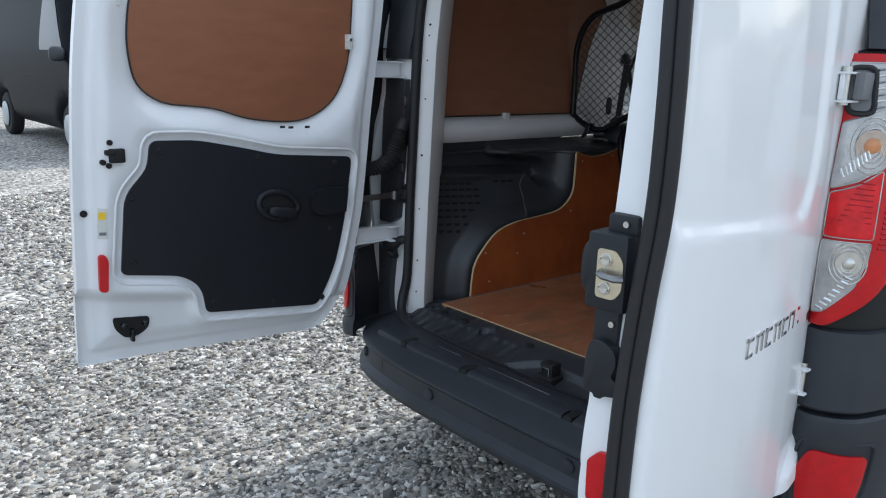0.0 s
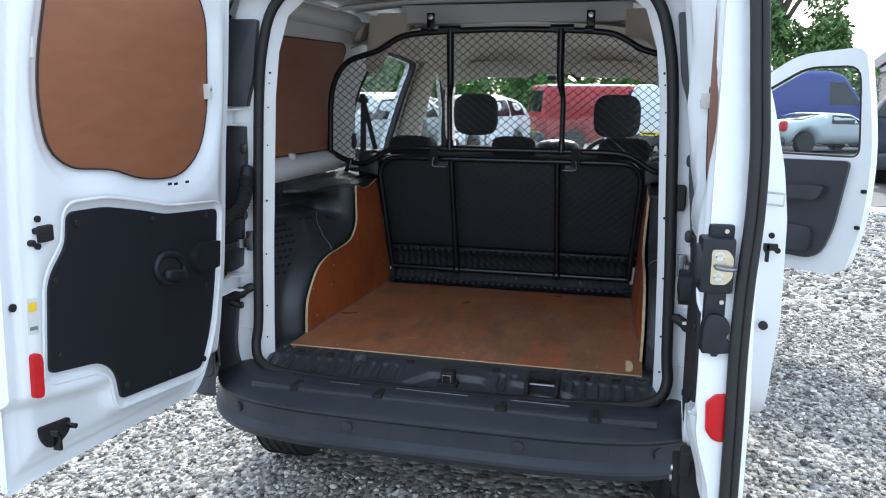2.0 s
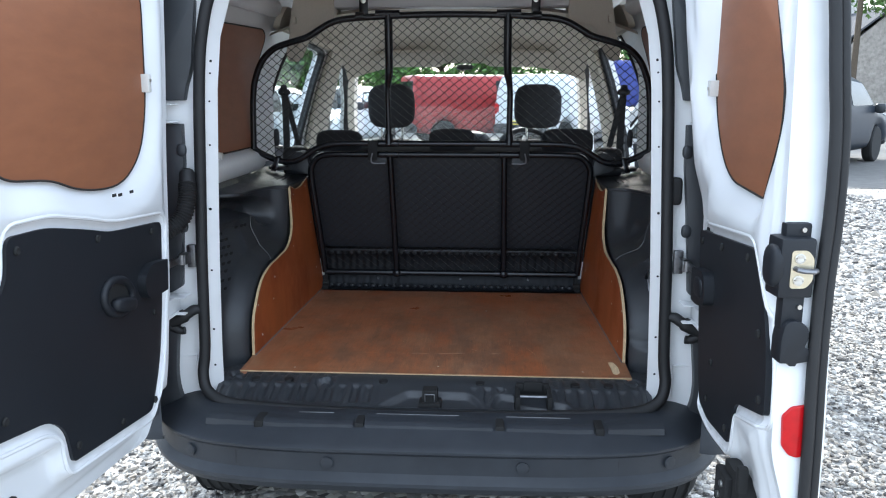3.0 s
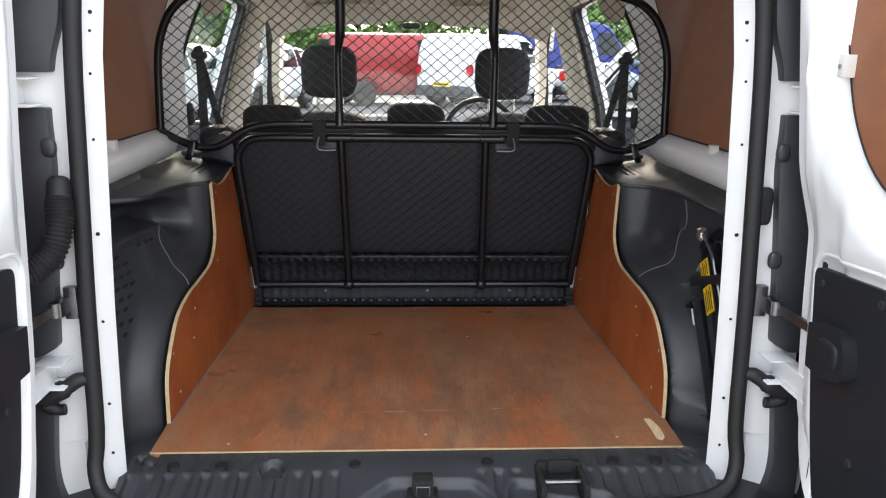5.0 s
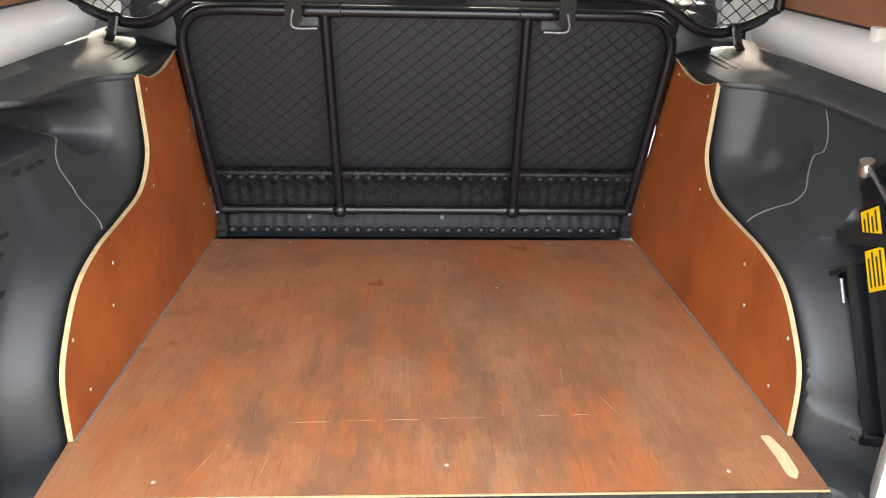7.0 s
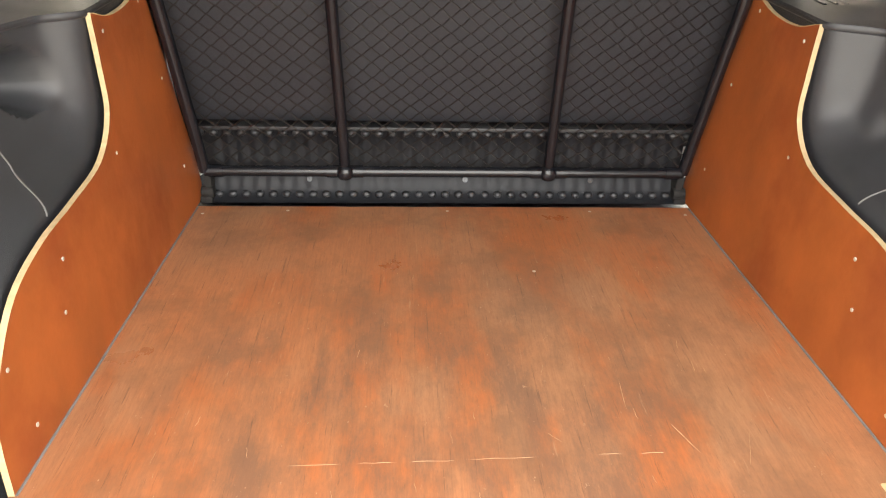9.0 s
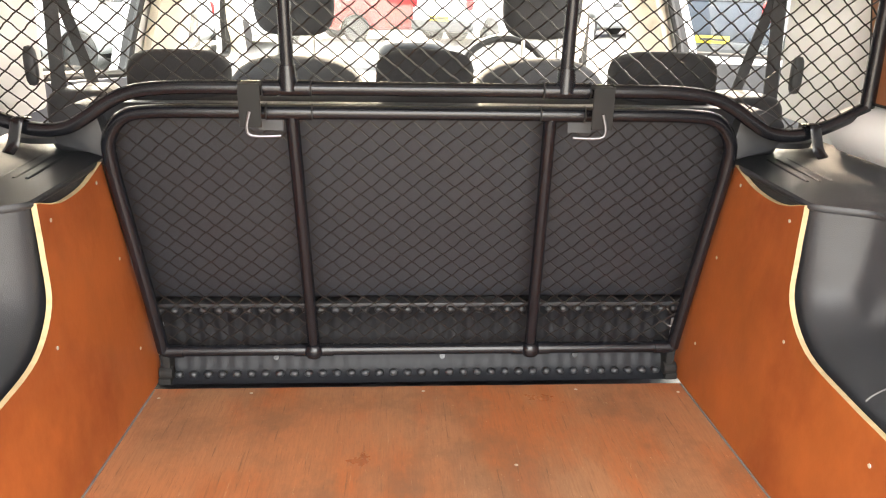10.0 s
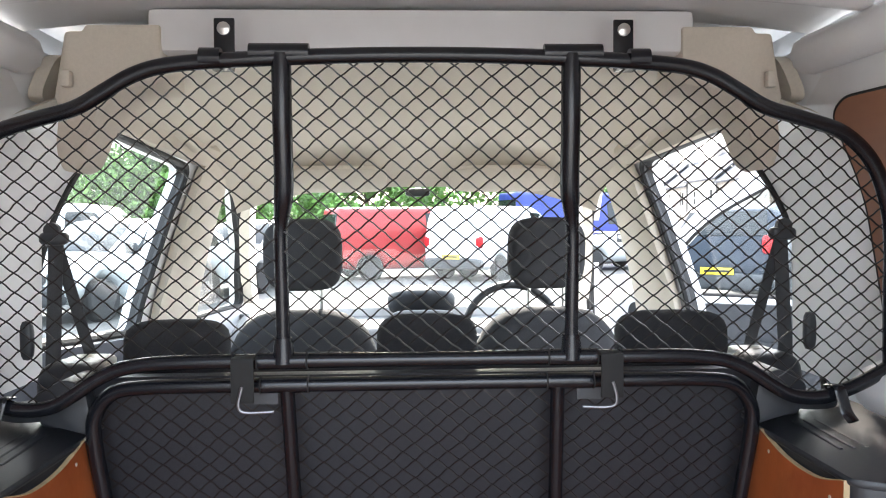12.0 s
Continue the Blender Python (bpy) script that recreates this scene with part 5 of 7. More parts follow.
for s in (-1, 1):
    ys_ = np.linspace(0.122, 0.90, 12)
    part("joint_sealant", tube([(s * (float(board_x(y, 0.622)) - 0.001), y, 0.6202) for y in ys_], 0.0020, 6), GREYLINE, ply_floor, "grey sealant bead along the board joint")
for s in (-1, 1):
    t = thing("side_lining_board", "red-brown ply board shaped over the wheel arch", "lining board", "ply side boards")
    part("board", sheet(PLY, [], 0.08, lambda u, v: (s * board_x(u, v), u, v), lambda u, v: (s * (board_x(u, v) + 0.0068), u, v), 0.05), PLYSIDE, t)
    e = np.concatenate([CURVE, TOP[1:]])
    nrm = np.gradient(e, axis=0)
    nrm /= np.linalg.norm(nrm, axis=1)[:, None]
    out = e + np.stack([-nrm[:, 1], nrm[:, 0]], -1) * 0.001
    inn = e - np.stack([-nrm[:, 1], nrm[:, 0]], -1) * 0.0003
    band = grid([[(s * (bx - 0.0005), *inn[i]), (s * (bx - 0.001), *out[i]), (s * (bx + 0.0072), *out[i]), (s * (bx + 0.0072), *inn[i])] for i, bx in enumerate(board_x(e[:, 0], e[:, 1]))], False, True)
    part("edge_band", band, PLYEDGE, t, "pale raw ply edge")
    for y, z in ((0.66, 1.035), (0.84, 1.045), (0.18, 0.76), (0.36, 0.805), (0.33, 0.74), (0.88, 0.72), (0.20, 0.66), (0.60, 0.86), (0.87, 0.90)):
        part("board_screw", lathe([(0.0032, 0), (0.0032, 0.001), (0.0016, 0.0014), (0, 0.0006)], (s * (float(board_x(y, z)) + 0.0003), y, z), (-s, 0, 0), 10), ZINC, t)

# black wheel arch trims: a lower wall that bulges round the ply, and a shelf above
RECESS = rounded([(-0.15, 1.14), (-0.15, 1.013), (0.11, 1.011), (0.469, 0.996), (0.50, 0.955), (0.545, 0.945), (0.578, 0.97), (0.568, 1.03), (0.50, 1.050), (0.40, 1.056), (0.34, 1.075), (0.33, 1.14)],
                 [0.01, 0.01, 0.01, 0.015, 0.02, 0.02, 0.02, 0.03, 0.03, 0.03, 0.03, 0.01])
BLOB = rounded([(0.45, 0.995), (0.535, 0.965), (0.528, 0.912), (0.446, 0.93)], 0.018)
POCKET = rounded([(-0.06, 0.64), (0.06, 0.662), (0.130, 0.680), (0.218, 0.815), (0.292, 0.885), (0.268, 0.92), (0.278, 1.0), (0.24, 1.035), (-0.06, 1.035)], 0.010)


FY, FZ = np.linspace(-0.1, 1.05, 116), np.linspace(0.55, 1.10, 56)
fy, fz = np.meshgrid(FY, FZ)
DIST = signed(np.stack([fy.ravel(), fz.ravel()], -1), WALL).reshape(fy.shape)
FIELD = 0.112 * (1 - np.exp(-np.clip(DIST, 0, 9) / 0.055))
for _ in range(60):
    pad = np.pad(FIELD, 1, mode="edge")
    FIELD = (pad[:-2, 1:-1] + pad[2:, 1:-1] + pad[1:-1, :-2] + pad[1:-1, 2:]) / 4


def look_up(y, z):
    """Bilinear value of the smoothed bulge field."""
    a = np.clip((np.asarray(y, float) + 0.1) / (FY[1] - FY[0]), 0, len(FY) - 1.001)
    b = np.clip((np.asarray(z, float) - 0.55) / (FZ[1] - FZ[0]), 0, len(FZ) - 1.001)
    i, j = b.astype(int), a.astype(int)
    p, q = b - i, a - j
    return (1 - p) * ((1 - q) * FIELD[i, j] + q * FIELD[i, j + 1]) + p * ((1 - q) * FIELD[i + 1, j] + q * FIELD[i + 1, j + 1])


def trim_x(y, z, s):
    q = np.stack([y, z], -1)
    d = signed(q, WALL)
    grow = step01(d, 0.0, 0.05)
    x = look_up(y, z) + 0.001
    if s < 0:
        vent = step01(0.345 - y - 0.30 * (0.95 - z), 0.0, 0.05) * step01(1.0 - z, 0.0, 0.02)
        x = 0.82 * x + 0.004 + 0.006 * vent + 0.080 * step01(-signed(q, RECESS), -0.006, 0.020)
    else:
        x = x + 0.012 + 0.085 * np.clip(-signed(q, POCKET) / 0.014, 0, 1) + 0.013 * step01(-signed(q, BLOB), -0.012, 0.020)
    return 0.5605 + x * grow


for s in (-1, 1):
    ysn = np.concatenate([np.linspace(-0.03, 0.98, 140)])
    rows = []
    for z in np.concatenate([np.linspace(0.595, 0.978, 60), np.linspace(0.981, 1.030, 30), np.linspace(1.034, 1.062, 6)]):
        rows.append([(s * x, y, z) for x, y in zip(trim_x(ysn, np.full_like(ysn, z), s), ysn)])
    top = np.array(rows[-1])
    for lip, f, dz in ((-0.004, 0, 0.001), (-0.0065, 0, 0.004), (-0.0065, 0, 0.008), (-0.003, 0, 0.0115), (0, 0.1, 0.0125), (0, 0.5, 0.016), (0, 0.85, 0.026), (0, 1.0, 0.046)):
        r = top.copy()
        r[:, 0] = s * (np.abs(top[:, 0]) * (1 - f) + 0.728 * f + lip)
        r[:, 2] = top[:, 2] + dz
        rows.append([tuple(q) for q in r])
    t = thing("wheel_arch_trim", "black grained plastic wheel arch trim with a rounded top shelf", "side trim", "wheel arch trims")
    part("moulding", grid(rows), TRIM, t, smooth=36)
    seam = [(0.507, 1.000), (0.465, 0.997), (0.433, 0.972), (0.423, 0.948), (0.425, 0.911), (0.405, 0.884), (0.382, 0.857)] if s < 0 else [(0.448, 1.060), (0.424, 1.027), (0.414, 0.996), (0.434, 0.980), (0.420, 0.950), (0.400, 0.929), (0.402, 0.908), (0.418, 0.888), (0.420, 0.862)]
    sm = smooth_path(seam, 5)
    sx = trim_x(sm[:, 0], sm[:, 1], s)
    part("panel_seam", tube([(s * (x - 0.0005), y, z) for x, (y, z) in zip(sx, sm)], 0.0014, 5), GREYLINE, t)
    if s < 0:
        slots = [(0.318, 0.975), (0.350, 0.974), (0.382, 0.972)]
        for z0, y1 in ((0.980, 0.208), (0.960, 0.232), (0.938, 0.248), (0.916, 0.228), (0.893, 0.208), (0.872, 0.190), (0.847, 0.172), (0.824, 0.158)):
            slots += [(y, z0 - 0.06 * (y - 0.12)) for y in np.arange(0.042, y1 + 0.002, 0.0305)]
        for y, z in slots:
            x = float(trim_x(np.array([y]), np.array([z]), s)[0])
            part("vent_slot", moved(pillow(0.0036, 0.0265, 0.0088, 8, 5), pose(-x + 0.0002, y, z, -5, 0, 0)), HOLE, t)
    for k in range(3):
        part("shelf_rib", tube(smooth_path([(s * (0.612 + 0.020 * k), 0.74, 1.0760 + 0.0006 * k), (s * (0.616 + 0.019 * k), 0.82, 1.0770 + 0.0006 * k), (s * (0.622 + 0.018 * k), 0.90, 1.0770 + 0.0006 * k)], 4), 0.0030, 8), TRIM, t)
    bt = part("shelf_bezel", lathe([(0.058, 0), (0.060, 0.010), (0.050, 0.016), (0.035, 0.013), (0.0, 0.012)], (s * 0.655, 0.945, 1.100), (0, 0, 1), 24), TRIM, t, "glossy round belt bezel")

# painted ledge and side wall over the trim, with the ply blanks
for s in (-1, 1):
    prof = [(0.722, 1.106), (0.705, 1.125), (0.702, 1.150), (0.712, 1.172), (0.738, 1.184), (0.752, 1.19)]
    part("side_ledge", grid([[(s * x, y, z) for x, z in prof] for y in np.linspace(-0.06, 0.86, 16)]), WHITE_IN, van, "white painted steel waist ledge", smooth=60)
    wall = [(-0.06, 1.12), (1.16, 1.12), (1.17, 1.40), (1.22, 1.53), (1.30, 1.63), (1.3, 1.74), (-0.06, 1.72)]
    wx = lambda z: 0.752 - 0.055 * step01(z, 1.42, 1.72)
    part("inner_side_skin", sheet(rounded(wall, 0.02), [], 0.05, lambda u, v: (s * wx(v), u, v), lambda u, v: (s * (wx(v) + 0.012), u, v)), WHITE_IN, van, "white painted inner body side", smooth=60)
    blank = rounded([(0.03, 1.192), (0.825, 1.192), (0.885, 1.40), (0.945, 1.60), (0.90, 1.625), (0.06, 1.60)], [0.03, 0.02, 0.05, 0.03, 0.04, 0.05])
    t = thing("window_blank_board", "brown ply board over the blanked side window", "lining board", "ply window blanks")
    part("board", sheet(blank, [], 0.06, lambda u, v: (s * (wx(v) - 0.010), u, v), lambda u, v: (s * (wx(v) - 0.002), u, v)), PLYDOOR, t)
    part("board_edge", tube([(s * (float(wx(b)) - 0.009), a, b) for a, b in dense(blank, 0.02)], 0.0025, 6, True), RUBBER, t)
    for y, z in ((0.44, 1.186), (0.46, 1.605), (0.20, 1.60)):
        part("board_clip", box(min(s * 0.742, s * 0.722), max(s * 0.742, s * 0.722), y - 0.012, y + 0.012, z - 0.012, z + 0.014), NYLON, t, "white nylon clip", bevel=0.003)
    part("jamb_bundle", tube(smooth_path([(s * 0.70, 0.02, 1.22), (s * 0.705, 0.03, 1.35), (s * 0.695, 0.03, 1.46)], 6), 0.016, 8, flat=0.7), NYLON, van, "pale wiring wrap")

# ---- mesh guard behind the seats ----
guard = thing("mesh_guard", "black tubular cargo guard with diamond wire mesh", "cargo guard")
GY = lambda z: 0.812 - 0.10 * step01(z, 1.2, 1.66) * 0.6
gd = lambda pts: np.array([(x, float(GY(z)), z) for x, z in pts])
bottom = [(-0.732, 1.186), (-0.700, 1.168), (-0.665, 1.152), (-0.62, 1.139), (-0.575, 1.142), (-0.54, 1.160), (-0.505, 1.183), (-0.468, 1.199), (-0.42, 1.206), (-0.36, 1.208), (-0.28, 1.208), (-0.18, 1.208), (-0.08, 1.208)]
bottom = bottom + [(-x, z) for x, z in bottom[::-1]]
top = [(0.732, 1.186), (0.726, 1.30), (0.718, 1.38), (0.704, 1.44), (0.673, 1.503), (0.625, 1.547), (0.565, 1.568), (0.505, 1.585), (0.46, 1.610), (0.42, 1.632), (0.375, 1.645), (0.30, 1.652), (0.20, 1.657), (0.10, 1.660)]
top = top + [(0.0, 1.661)] + [(-x, z) for x, z in top[::-1]]
part("bottom_bar", tube(smooth_path(gd(bottom), 5), 0.0115, 10), TUBE, guard)
part("top_bar", tube(smooth_path(gd(top), 5), 0.0115, 10), TUBE, guard)
for s in (-1, 1):
    path = smooth_path([(s * 0.222, 0.812, 1.205), (s * 0.222, 0.808, 1.28), (s * 0.222, 0.800, 1.40), (s * 0.212, 0.772, 1.47), (s * 0.210, 0.755, 1.56), (s * 0.210, 0.752, 1.662)], 5)
    part("upright", tube(path, [0.0108] * 12 + [0.0118, 0.0132] + [0.0145] * 12, 12), TUBE, guard)
    part("upright_socket", tube([(s * 0.222, 0.812, 1.205), (s * 0.222, 0.811, 1.244)], [0.0175, 0.0138], 12), TUBE, guard)
    part("cross_lug", tube([(s * 0.17, 0.752, 1.664), (s * 0.255, 0.752, 1.664)], 0.013, 10), TUBE, guard)
    br = part("roof_bracket", join(box(s * 0.31 - 0.016, s * 0.31 + 0.016, 0.832, 0.838, 1.655, 1.735), box(s * 0.31 - 0.016, s * 0.31 + 0.016, 0.755, 0.836, 1.652, 1.658)), TUBE, guard, bevel=0.004)
    part("bolt", lathe([(0.010, 0), (0.010, 0.004), (0.006, 0.006), (0.003, 0.004), (0, 0.004)], (s * 0.31, 0.832, 1.718), (0, -1, 0), 12), STEEL, br)
    part("clamp", tube([(s * 0.295, 0.752, 1.656), (s * 0.325, 0.752, 1.656)], 0.0145, 10), TUBE, guard)
    part("foot_bracket", tube(smooth_path([(s * 0.640, 0.825, 1.155), (s * 0.640, 0.798, 1.158), (s * 0.643, 0.792, 1.142), (s * 0.648, 0.788, 1.120), (s * 0.652, 0.776, 1.108)], 4), 0.010, 8, flat=0.28), TUBE, guard, "black hook strap at the guard foot")
    hook = part("hook_strap", join(box(s * 0.279 - 0.017, s * 0.279 + 0.017, 0.780, 0.786, 1.150, 1.218), box(s * 0.279 - 0.017, s * 0.279 + 0.017, 0.784, 0.824, 1.213, 1.218)), HOLE, guard, "black retaining strap", bevel=0.002)
    part("hook_wire", tube(smooth_path([(s * 0.279, 0.779, 1.175), (s * 0.284, 0.775, 1.150), (s * 0.275, 0.776, 1.138), (s * 0.232, 0.778, 1.138)], 4), 0.0024, 8), DULLSTEEL, hook)
    part("hook_plate", box(min(s * 0.236, s * 0.276), max(s * 0.236, s * 0.276), 0.836, 0.839, 1.136, 1.160), TRIM, hook, "dark plate behind the hook")
    part("bar_sleeve", tube([(s * 0.186, 0.812, 1.208), (s * 0.262, 0.812, 1.208)], 0.0130, 12), TUBE, guard)
    for xr in (0.186, 0.262, 0.298):
        part("joint_ring", tube([(s * xr - 0.0012, 0.812, 1.208), (s * xr + 0.0012, 0.812, 1.208)], 0.0137, 12), HOLE, guard)


def chain(outline, place, w, h, r, off=(0, 0)):
    """Diamond wire mesh inside an outline: two families of crossing wires that kink over each other."""
    shapes = []
    o = np.asarray(outline, float)
    lo, hi = o.min(0), o.max(0)
    n = int((hi[0] - lo[0]) / w + (hi[1] - lo[1]) / h) + 4
    for fam in (1, -1):
        for k in range(-n, n):
            x0 = off[0] + k * w if fam > 0 else off[0] + k * w
            m = int((hi[1] - lo[1]) / (h / 2)) + 2
            run = []
            for j in range(m * 4 + 1):
                t = j / 4.0
                z = lo[1] + off[1] + t * h / 2
                x = lo[0] + x0 + fam * t * w / 2
                run.append((x + 0.0011 * math.sin(1.7 * t + k) + 0.0008 * fam * math.sin(2 * math.pi * t), z, 0.0010 * fam * math.cos(math.pi * t)))
            q = np.array(run)
            ok = signed(q[:, :2], o) < 0
            i = 0
            while i < len(q):
                if ok[i]:
                    j = i
                    while j + 1 < len(q) and ok[j + 1]:
                        j += 1
                    if j - i >= 2:
                        shapes.append(tube([place(*p) for p in q[i:j + 1]], r, 5, caps=False))
                    i = j + 1
                else:
                    i += 1
    return join(*shapes)


hull = np.array(bottom + top)
part("wire_mesh", chain(hull, lambda x, z, d: (x, float(GY(z)) + 0.004 + d, z), 0.0366, 0.0298, 0.0013, (0.003, 0.0)), WIRE, guard, "black diamond wire mesh", normals=False)

# lower folding frame in front of the rear bench
low = thing("folding_guard_frame", "black tubular lower guard frame with wire mesh", "cargo guard")
LY = lambda z: 0.838 + (1.165 - z) * 0.19
half = [(0.500, 0.690), (0.507, 0.80), (0.518, 0.95), (0.527, 1.08), (0.520, 1.125), (0.490, 1.157), (0.44, 1.165), (0.36, 1.166), (0.24, 1.166), (0.10, 1.166)]
loop = [(x, z) for x, z in half] + [(-x, z) for x, z in half[::-1]]
part("frame_bar", tube(smooth_path([(x, LY(z), z) for x, z in loop], 4), 0.0120, 10), TUBE, low)
part("bottom_rail", tube([(-0.500, LY(0.69), 0.690), (0.500, LY(0.69), 0.690)], 0.0115, 10), TUBE, low)
for s in (-1, 1):
    part("upright", tube([(s * 0.212, LY(0.69), 0.690), (-0.222 if s < 0 else 0.206, LY(1.165), 1.165)], 0.0115, 10), TUBE, low)
    part("rail_socket", tube([(s * 0.175, LY(0.69), 0.690), (s * 0.25, LY(0.69), 0.690)], 0.0132, 12), TUBE, low)
    part("upright_end", moved(pillow(0.036, 0.034, 0.034, 10, 2.4), pose(s * 0.212, LY(0.69) - 0.004, 0.690)), TUBE, low)
    part("rail_end", tube([(s * 0.462, LY(0.69), 0.690), (s * 0.492, LY(0.69), 0.690)], 0.0134, 12), TUBE, low)
    part("top_sleeve", tube([(s * 0.188, LY(1.166), 1.166), (s * 0.262, LY(1.166), 1.166)], 0.0134, 12), TUBE, low)
    for xr in (0.188, 0.262):
        part("joint_ring", tube([(s * xr - 0.0012, LY(1.166), 1.166), (s * xr + 0.0012, LY(1.166), 1.166)], 0.0140, 12), HOLE, low)
    part("foot", join(box(s * 0.497 - 0.007, s * 0.497 + 0.007, 0.925, 0.96, 0.6205, 0.69), disc((s * 0.486, 0.930, 0.642), (s, 0, 0), 0.013, 0.026, 10), box(min(s * 0.49, s * 0.514), max(s * 0.49, s * 0.514), 0.918, 0.945, 0.6205, 0.634)), HOLE, low, bevel=0.002)
    # white plate added for the sunlit painted body seen through the corner gap
    part("body_bracket", box(min(s * 0.507, s * 0.530), max(s * 0.507, s * 0.530), 0.962, 0.972, 0.640, 0.735), WHITE_IN, van, "white plate added for the sunlit body in the gap beside the seat foot", bevel=0.002)
part("wire_mesh", chain(np.array(loop + [(-0.5, 0.69), (0.5, 0.69)]), lambda x, z, d: (x, LY(z) + 0.004 + d, z), 0.0366, 0.0298, 0.0013, (0.01, 0.0)), WIRE, low, "black diamond wire mesh", normals=False)

# ---- rear bench ----
bench = thing("rear_bench_seat", "dark grey cloth rear bench with a black backing board", "seat")
BY = lambda z: 0.888 + (1.165 - z) * 0.225
bpoly = rounded([(-0.545, 0.785), (0.545, 0.785), (0.555, 1.172), (-0.555, 1.172)], [0.01, 0.01, 0.05, 0.05])
part("backing_board", sheet(bpoly, [], 0.05, lambda u, v: (u, BY(v), v), lambda u, v: (u, BY(v) + 0.03, v)), CARPET, bench, "black backing board", bevel=0.002)
part("board_lip", box(-0.525, 0.525, 0.948, 0.985, 0.770, 0.779), TRIM, bench, bevel=0.003)
xs = np.linspace(-0.525, 0.525, 240)
rib = lambda x: 0.0025 * np.sign(np.sin(x * 2 * np.pi / 0.028)) * np.abs(np.sin(x * 2 * np.pi / 0.028)) ** 0.5
part("hinge_flap", grid([[(x, y + rib(x) * (0.9 if z > 0.69 else 0.25), z) for x in xs] for y, z in ((0.952, 0.773), (0.962, 0.760), (0.968, 0.73), (0.968, 0.69), (0.962, 0.665), (0.950, 0.640), (0.938, 0.627), (0.92, 0.6215))]), CARD, bench, "ribbed black hinge flap", smooth=70)
for zz, yy in ((0.766, 0.948), (0.634, 0.937)):
    part("flap_stud", join(*[moved(pillow(0.018, 0.016, 0.014, 8, 2.2), pose(x, yy, zz)) for x in np.arange(-0.506, 0.52, 0.028)]), TRIM, bench)["kind"] = "stuff"
for x in (-0.29, 0.04, 0.31):
    part("flap_bolt", disc((x, 0.957, 0.660), (0, -1, 0.4), 0.006, 0.006, 10), TUBE, bench)
part("seat_back", moved(pillow(1.14, 0.14, 0.62, 18, 6), pose(0, 1.065, 0.87, 8)), FABRIC, bench, "dark cloth seat back")
part("seat_base", moved(pillow(1.20, 0.50, 0.20, 16, 5), pose(0, 1.28, 0.66)), FABRIC, bench, "dark cloth seat cushion")
for x, w, z, h in ((-0.450, 0.185, 1.195, 0.105), (0.002, 0.185, 1.198, 0.11), (0.455, 0.205, 1.20, 0.11)):
    hr = part("headrest", moved(pillow(w, 0.085, h, 12, 3.6), pose(x, 1.035, z, -6)), FABRIC, bench, "dark cloth headrest")
    for dx in (-0.05, 0.05):
        part("headrest_post", tube([(x + dx, 1.035, 1.12), (x + dx, 1.035, z - 0.03)], 0.005, 8), STEEL, hr)
for s in (-1, 1):
    cov_ = rounded([(0.530, 1.080), (0.545, 1.160), (0.575, 1.176), (0.625, 1.150), (0.615, 1.105), (0.560, 1.090)], 0.012)
    part("corner_cover", prism(cov_, lambda u, v: (s * u, 0.862 + 0 * u, v), lambda u, v: (s * u, 0.95 + 0 * u, v)), TRIM, bench, "dark plastic cover at the seat back corner", bevel=0.006)
    part("bolster", moved(pillow(0.11, 0.10, 0.12, 12, 4), pose(s * 0.610, 0.985, 1.125)), TRIM, bench, "black side bolster")
    part("release_cap", moved(pillow(0.085, 0.07, 0.03, 10, 4), pose(s * 0.610, 1.04, 1.168)), NYLON, bench)

# ---- belts ----
for s in (-1, 1):
    belt = thing("rear_seat_belt", "dark grey webbing seat belt on a black loop", "seat belt", "rear belts")
    top_, lowp = np.array((s * 0.668, 1.045, 1.39)), np.array((s * 0.652, 0.985, 1.12))
    strap = lambda a, b, w: prism([(-w, 0), (w, 0), (w, 1), (-w, 1)], lambda u, v: tuple(np.array([a[i] + (b[i] - a[i]) * v + (u if i == 0 else 0) for i in range(3)])), lambda u, v: tuple(np.array([a[i] + (b[i] - a[i]) * v + (u if i == 0 else (0.0025 if i == 1 else 0)) for i in range(3)])))
    part("webbing", strap(lowp, top_, 0.013), WEBBING, belt)
    part("webbing", strap(np.array((s * 0.618, 1.10, 1.12)), top_, 0.011), WEBBING, belt)
    part("belt_loop", moved(pillow(0.05, 0.03, 0.026, 8, 3), pose(s * 0.668, 1.04, 1.395)), TRIM, belt, "black belt guide")
    part("loop_bolt", disc((s * 0.668, 1.04, 1.41), (0, -1, 0), 0.014, 0.012, 12), TRIM, belt)
    part("buckle", moved(pillow(0.022, 0.018, 0.07, 8), pose(s * 0.69, 0.98, 1.22)), TRIM, belt)

# ---- cab ----
for x in (-0.365, 0.40):
    seat = thing("front_seat", "dark grey cloth front seat with a headrest", "seat", "front seats")
    part("seat_back", moved(pillow(0.49, 0.17, 0.68, 16, 3.2), pose(x, 2.06, 0.82, 10)), FABRIC, seat)
    part("seat_base", moved(pillow(0.50, 0.52, 0.18, 14, 4), pose(x, 2.36, 0.56)), FABRIC, seat)
    part("headrest", moved(pillow(0.245, 0.11, 0.225, 14, 3.6), pose(x, 2.04, 1.325, 8)), FABRIC, seat)
    for dx in (-0.055, 0.055):
        part("headrest_post", tube([(x + dx, 2.04, 1.12), (x + dx, 2.04, 1.24)], 0.006, 8), STEEL, seat)
dash = thing("dashboard", "pale grey plastic dashboard with a hooded pod", "dashboard")
prof = [(2.82, 0.62), (2.74, 0.78), (2.72, 0.92), (2.76, 0.985), (2.86, 1.01), (3.02, 1.03), (3.20, 1.02)]
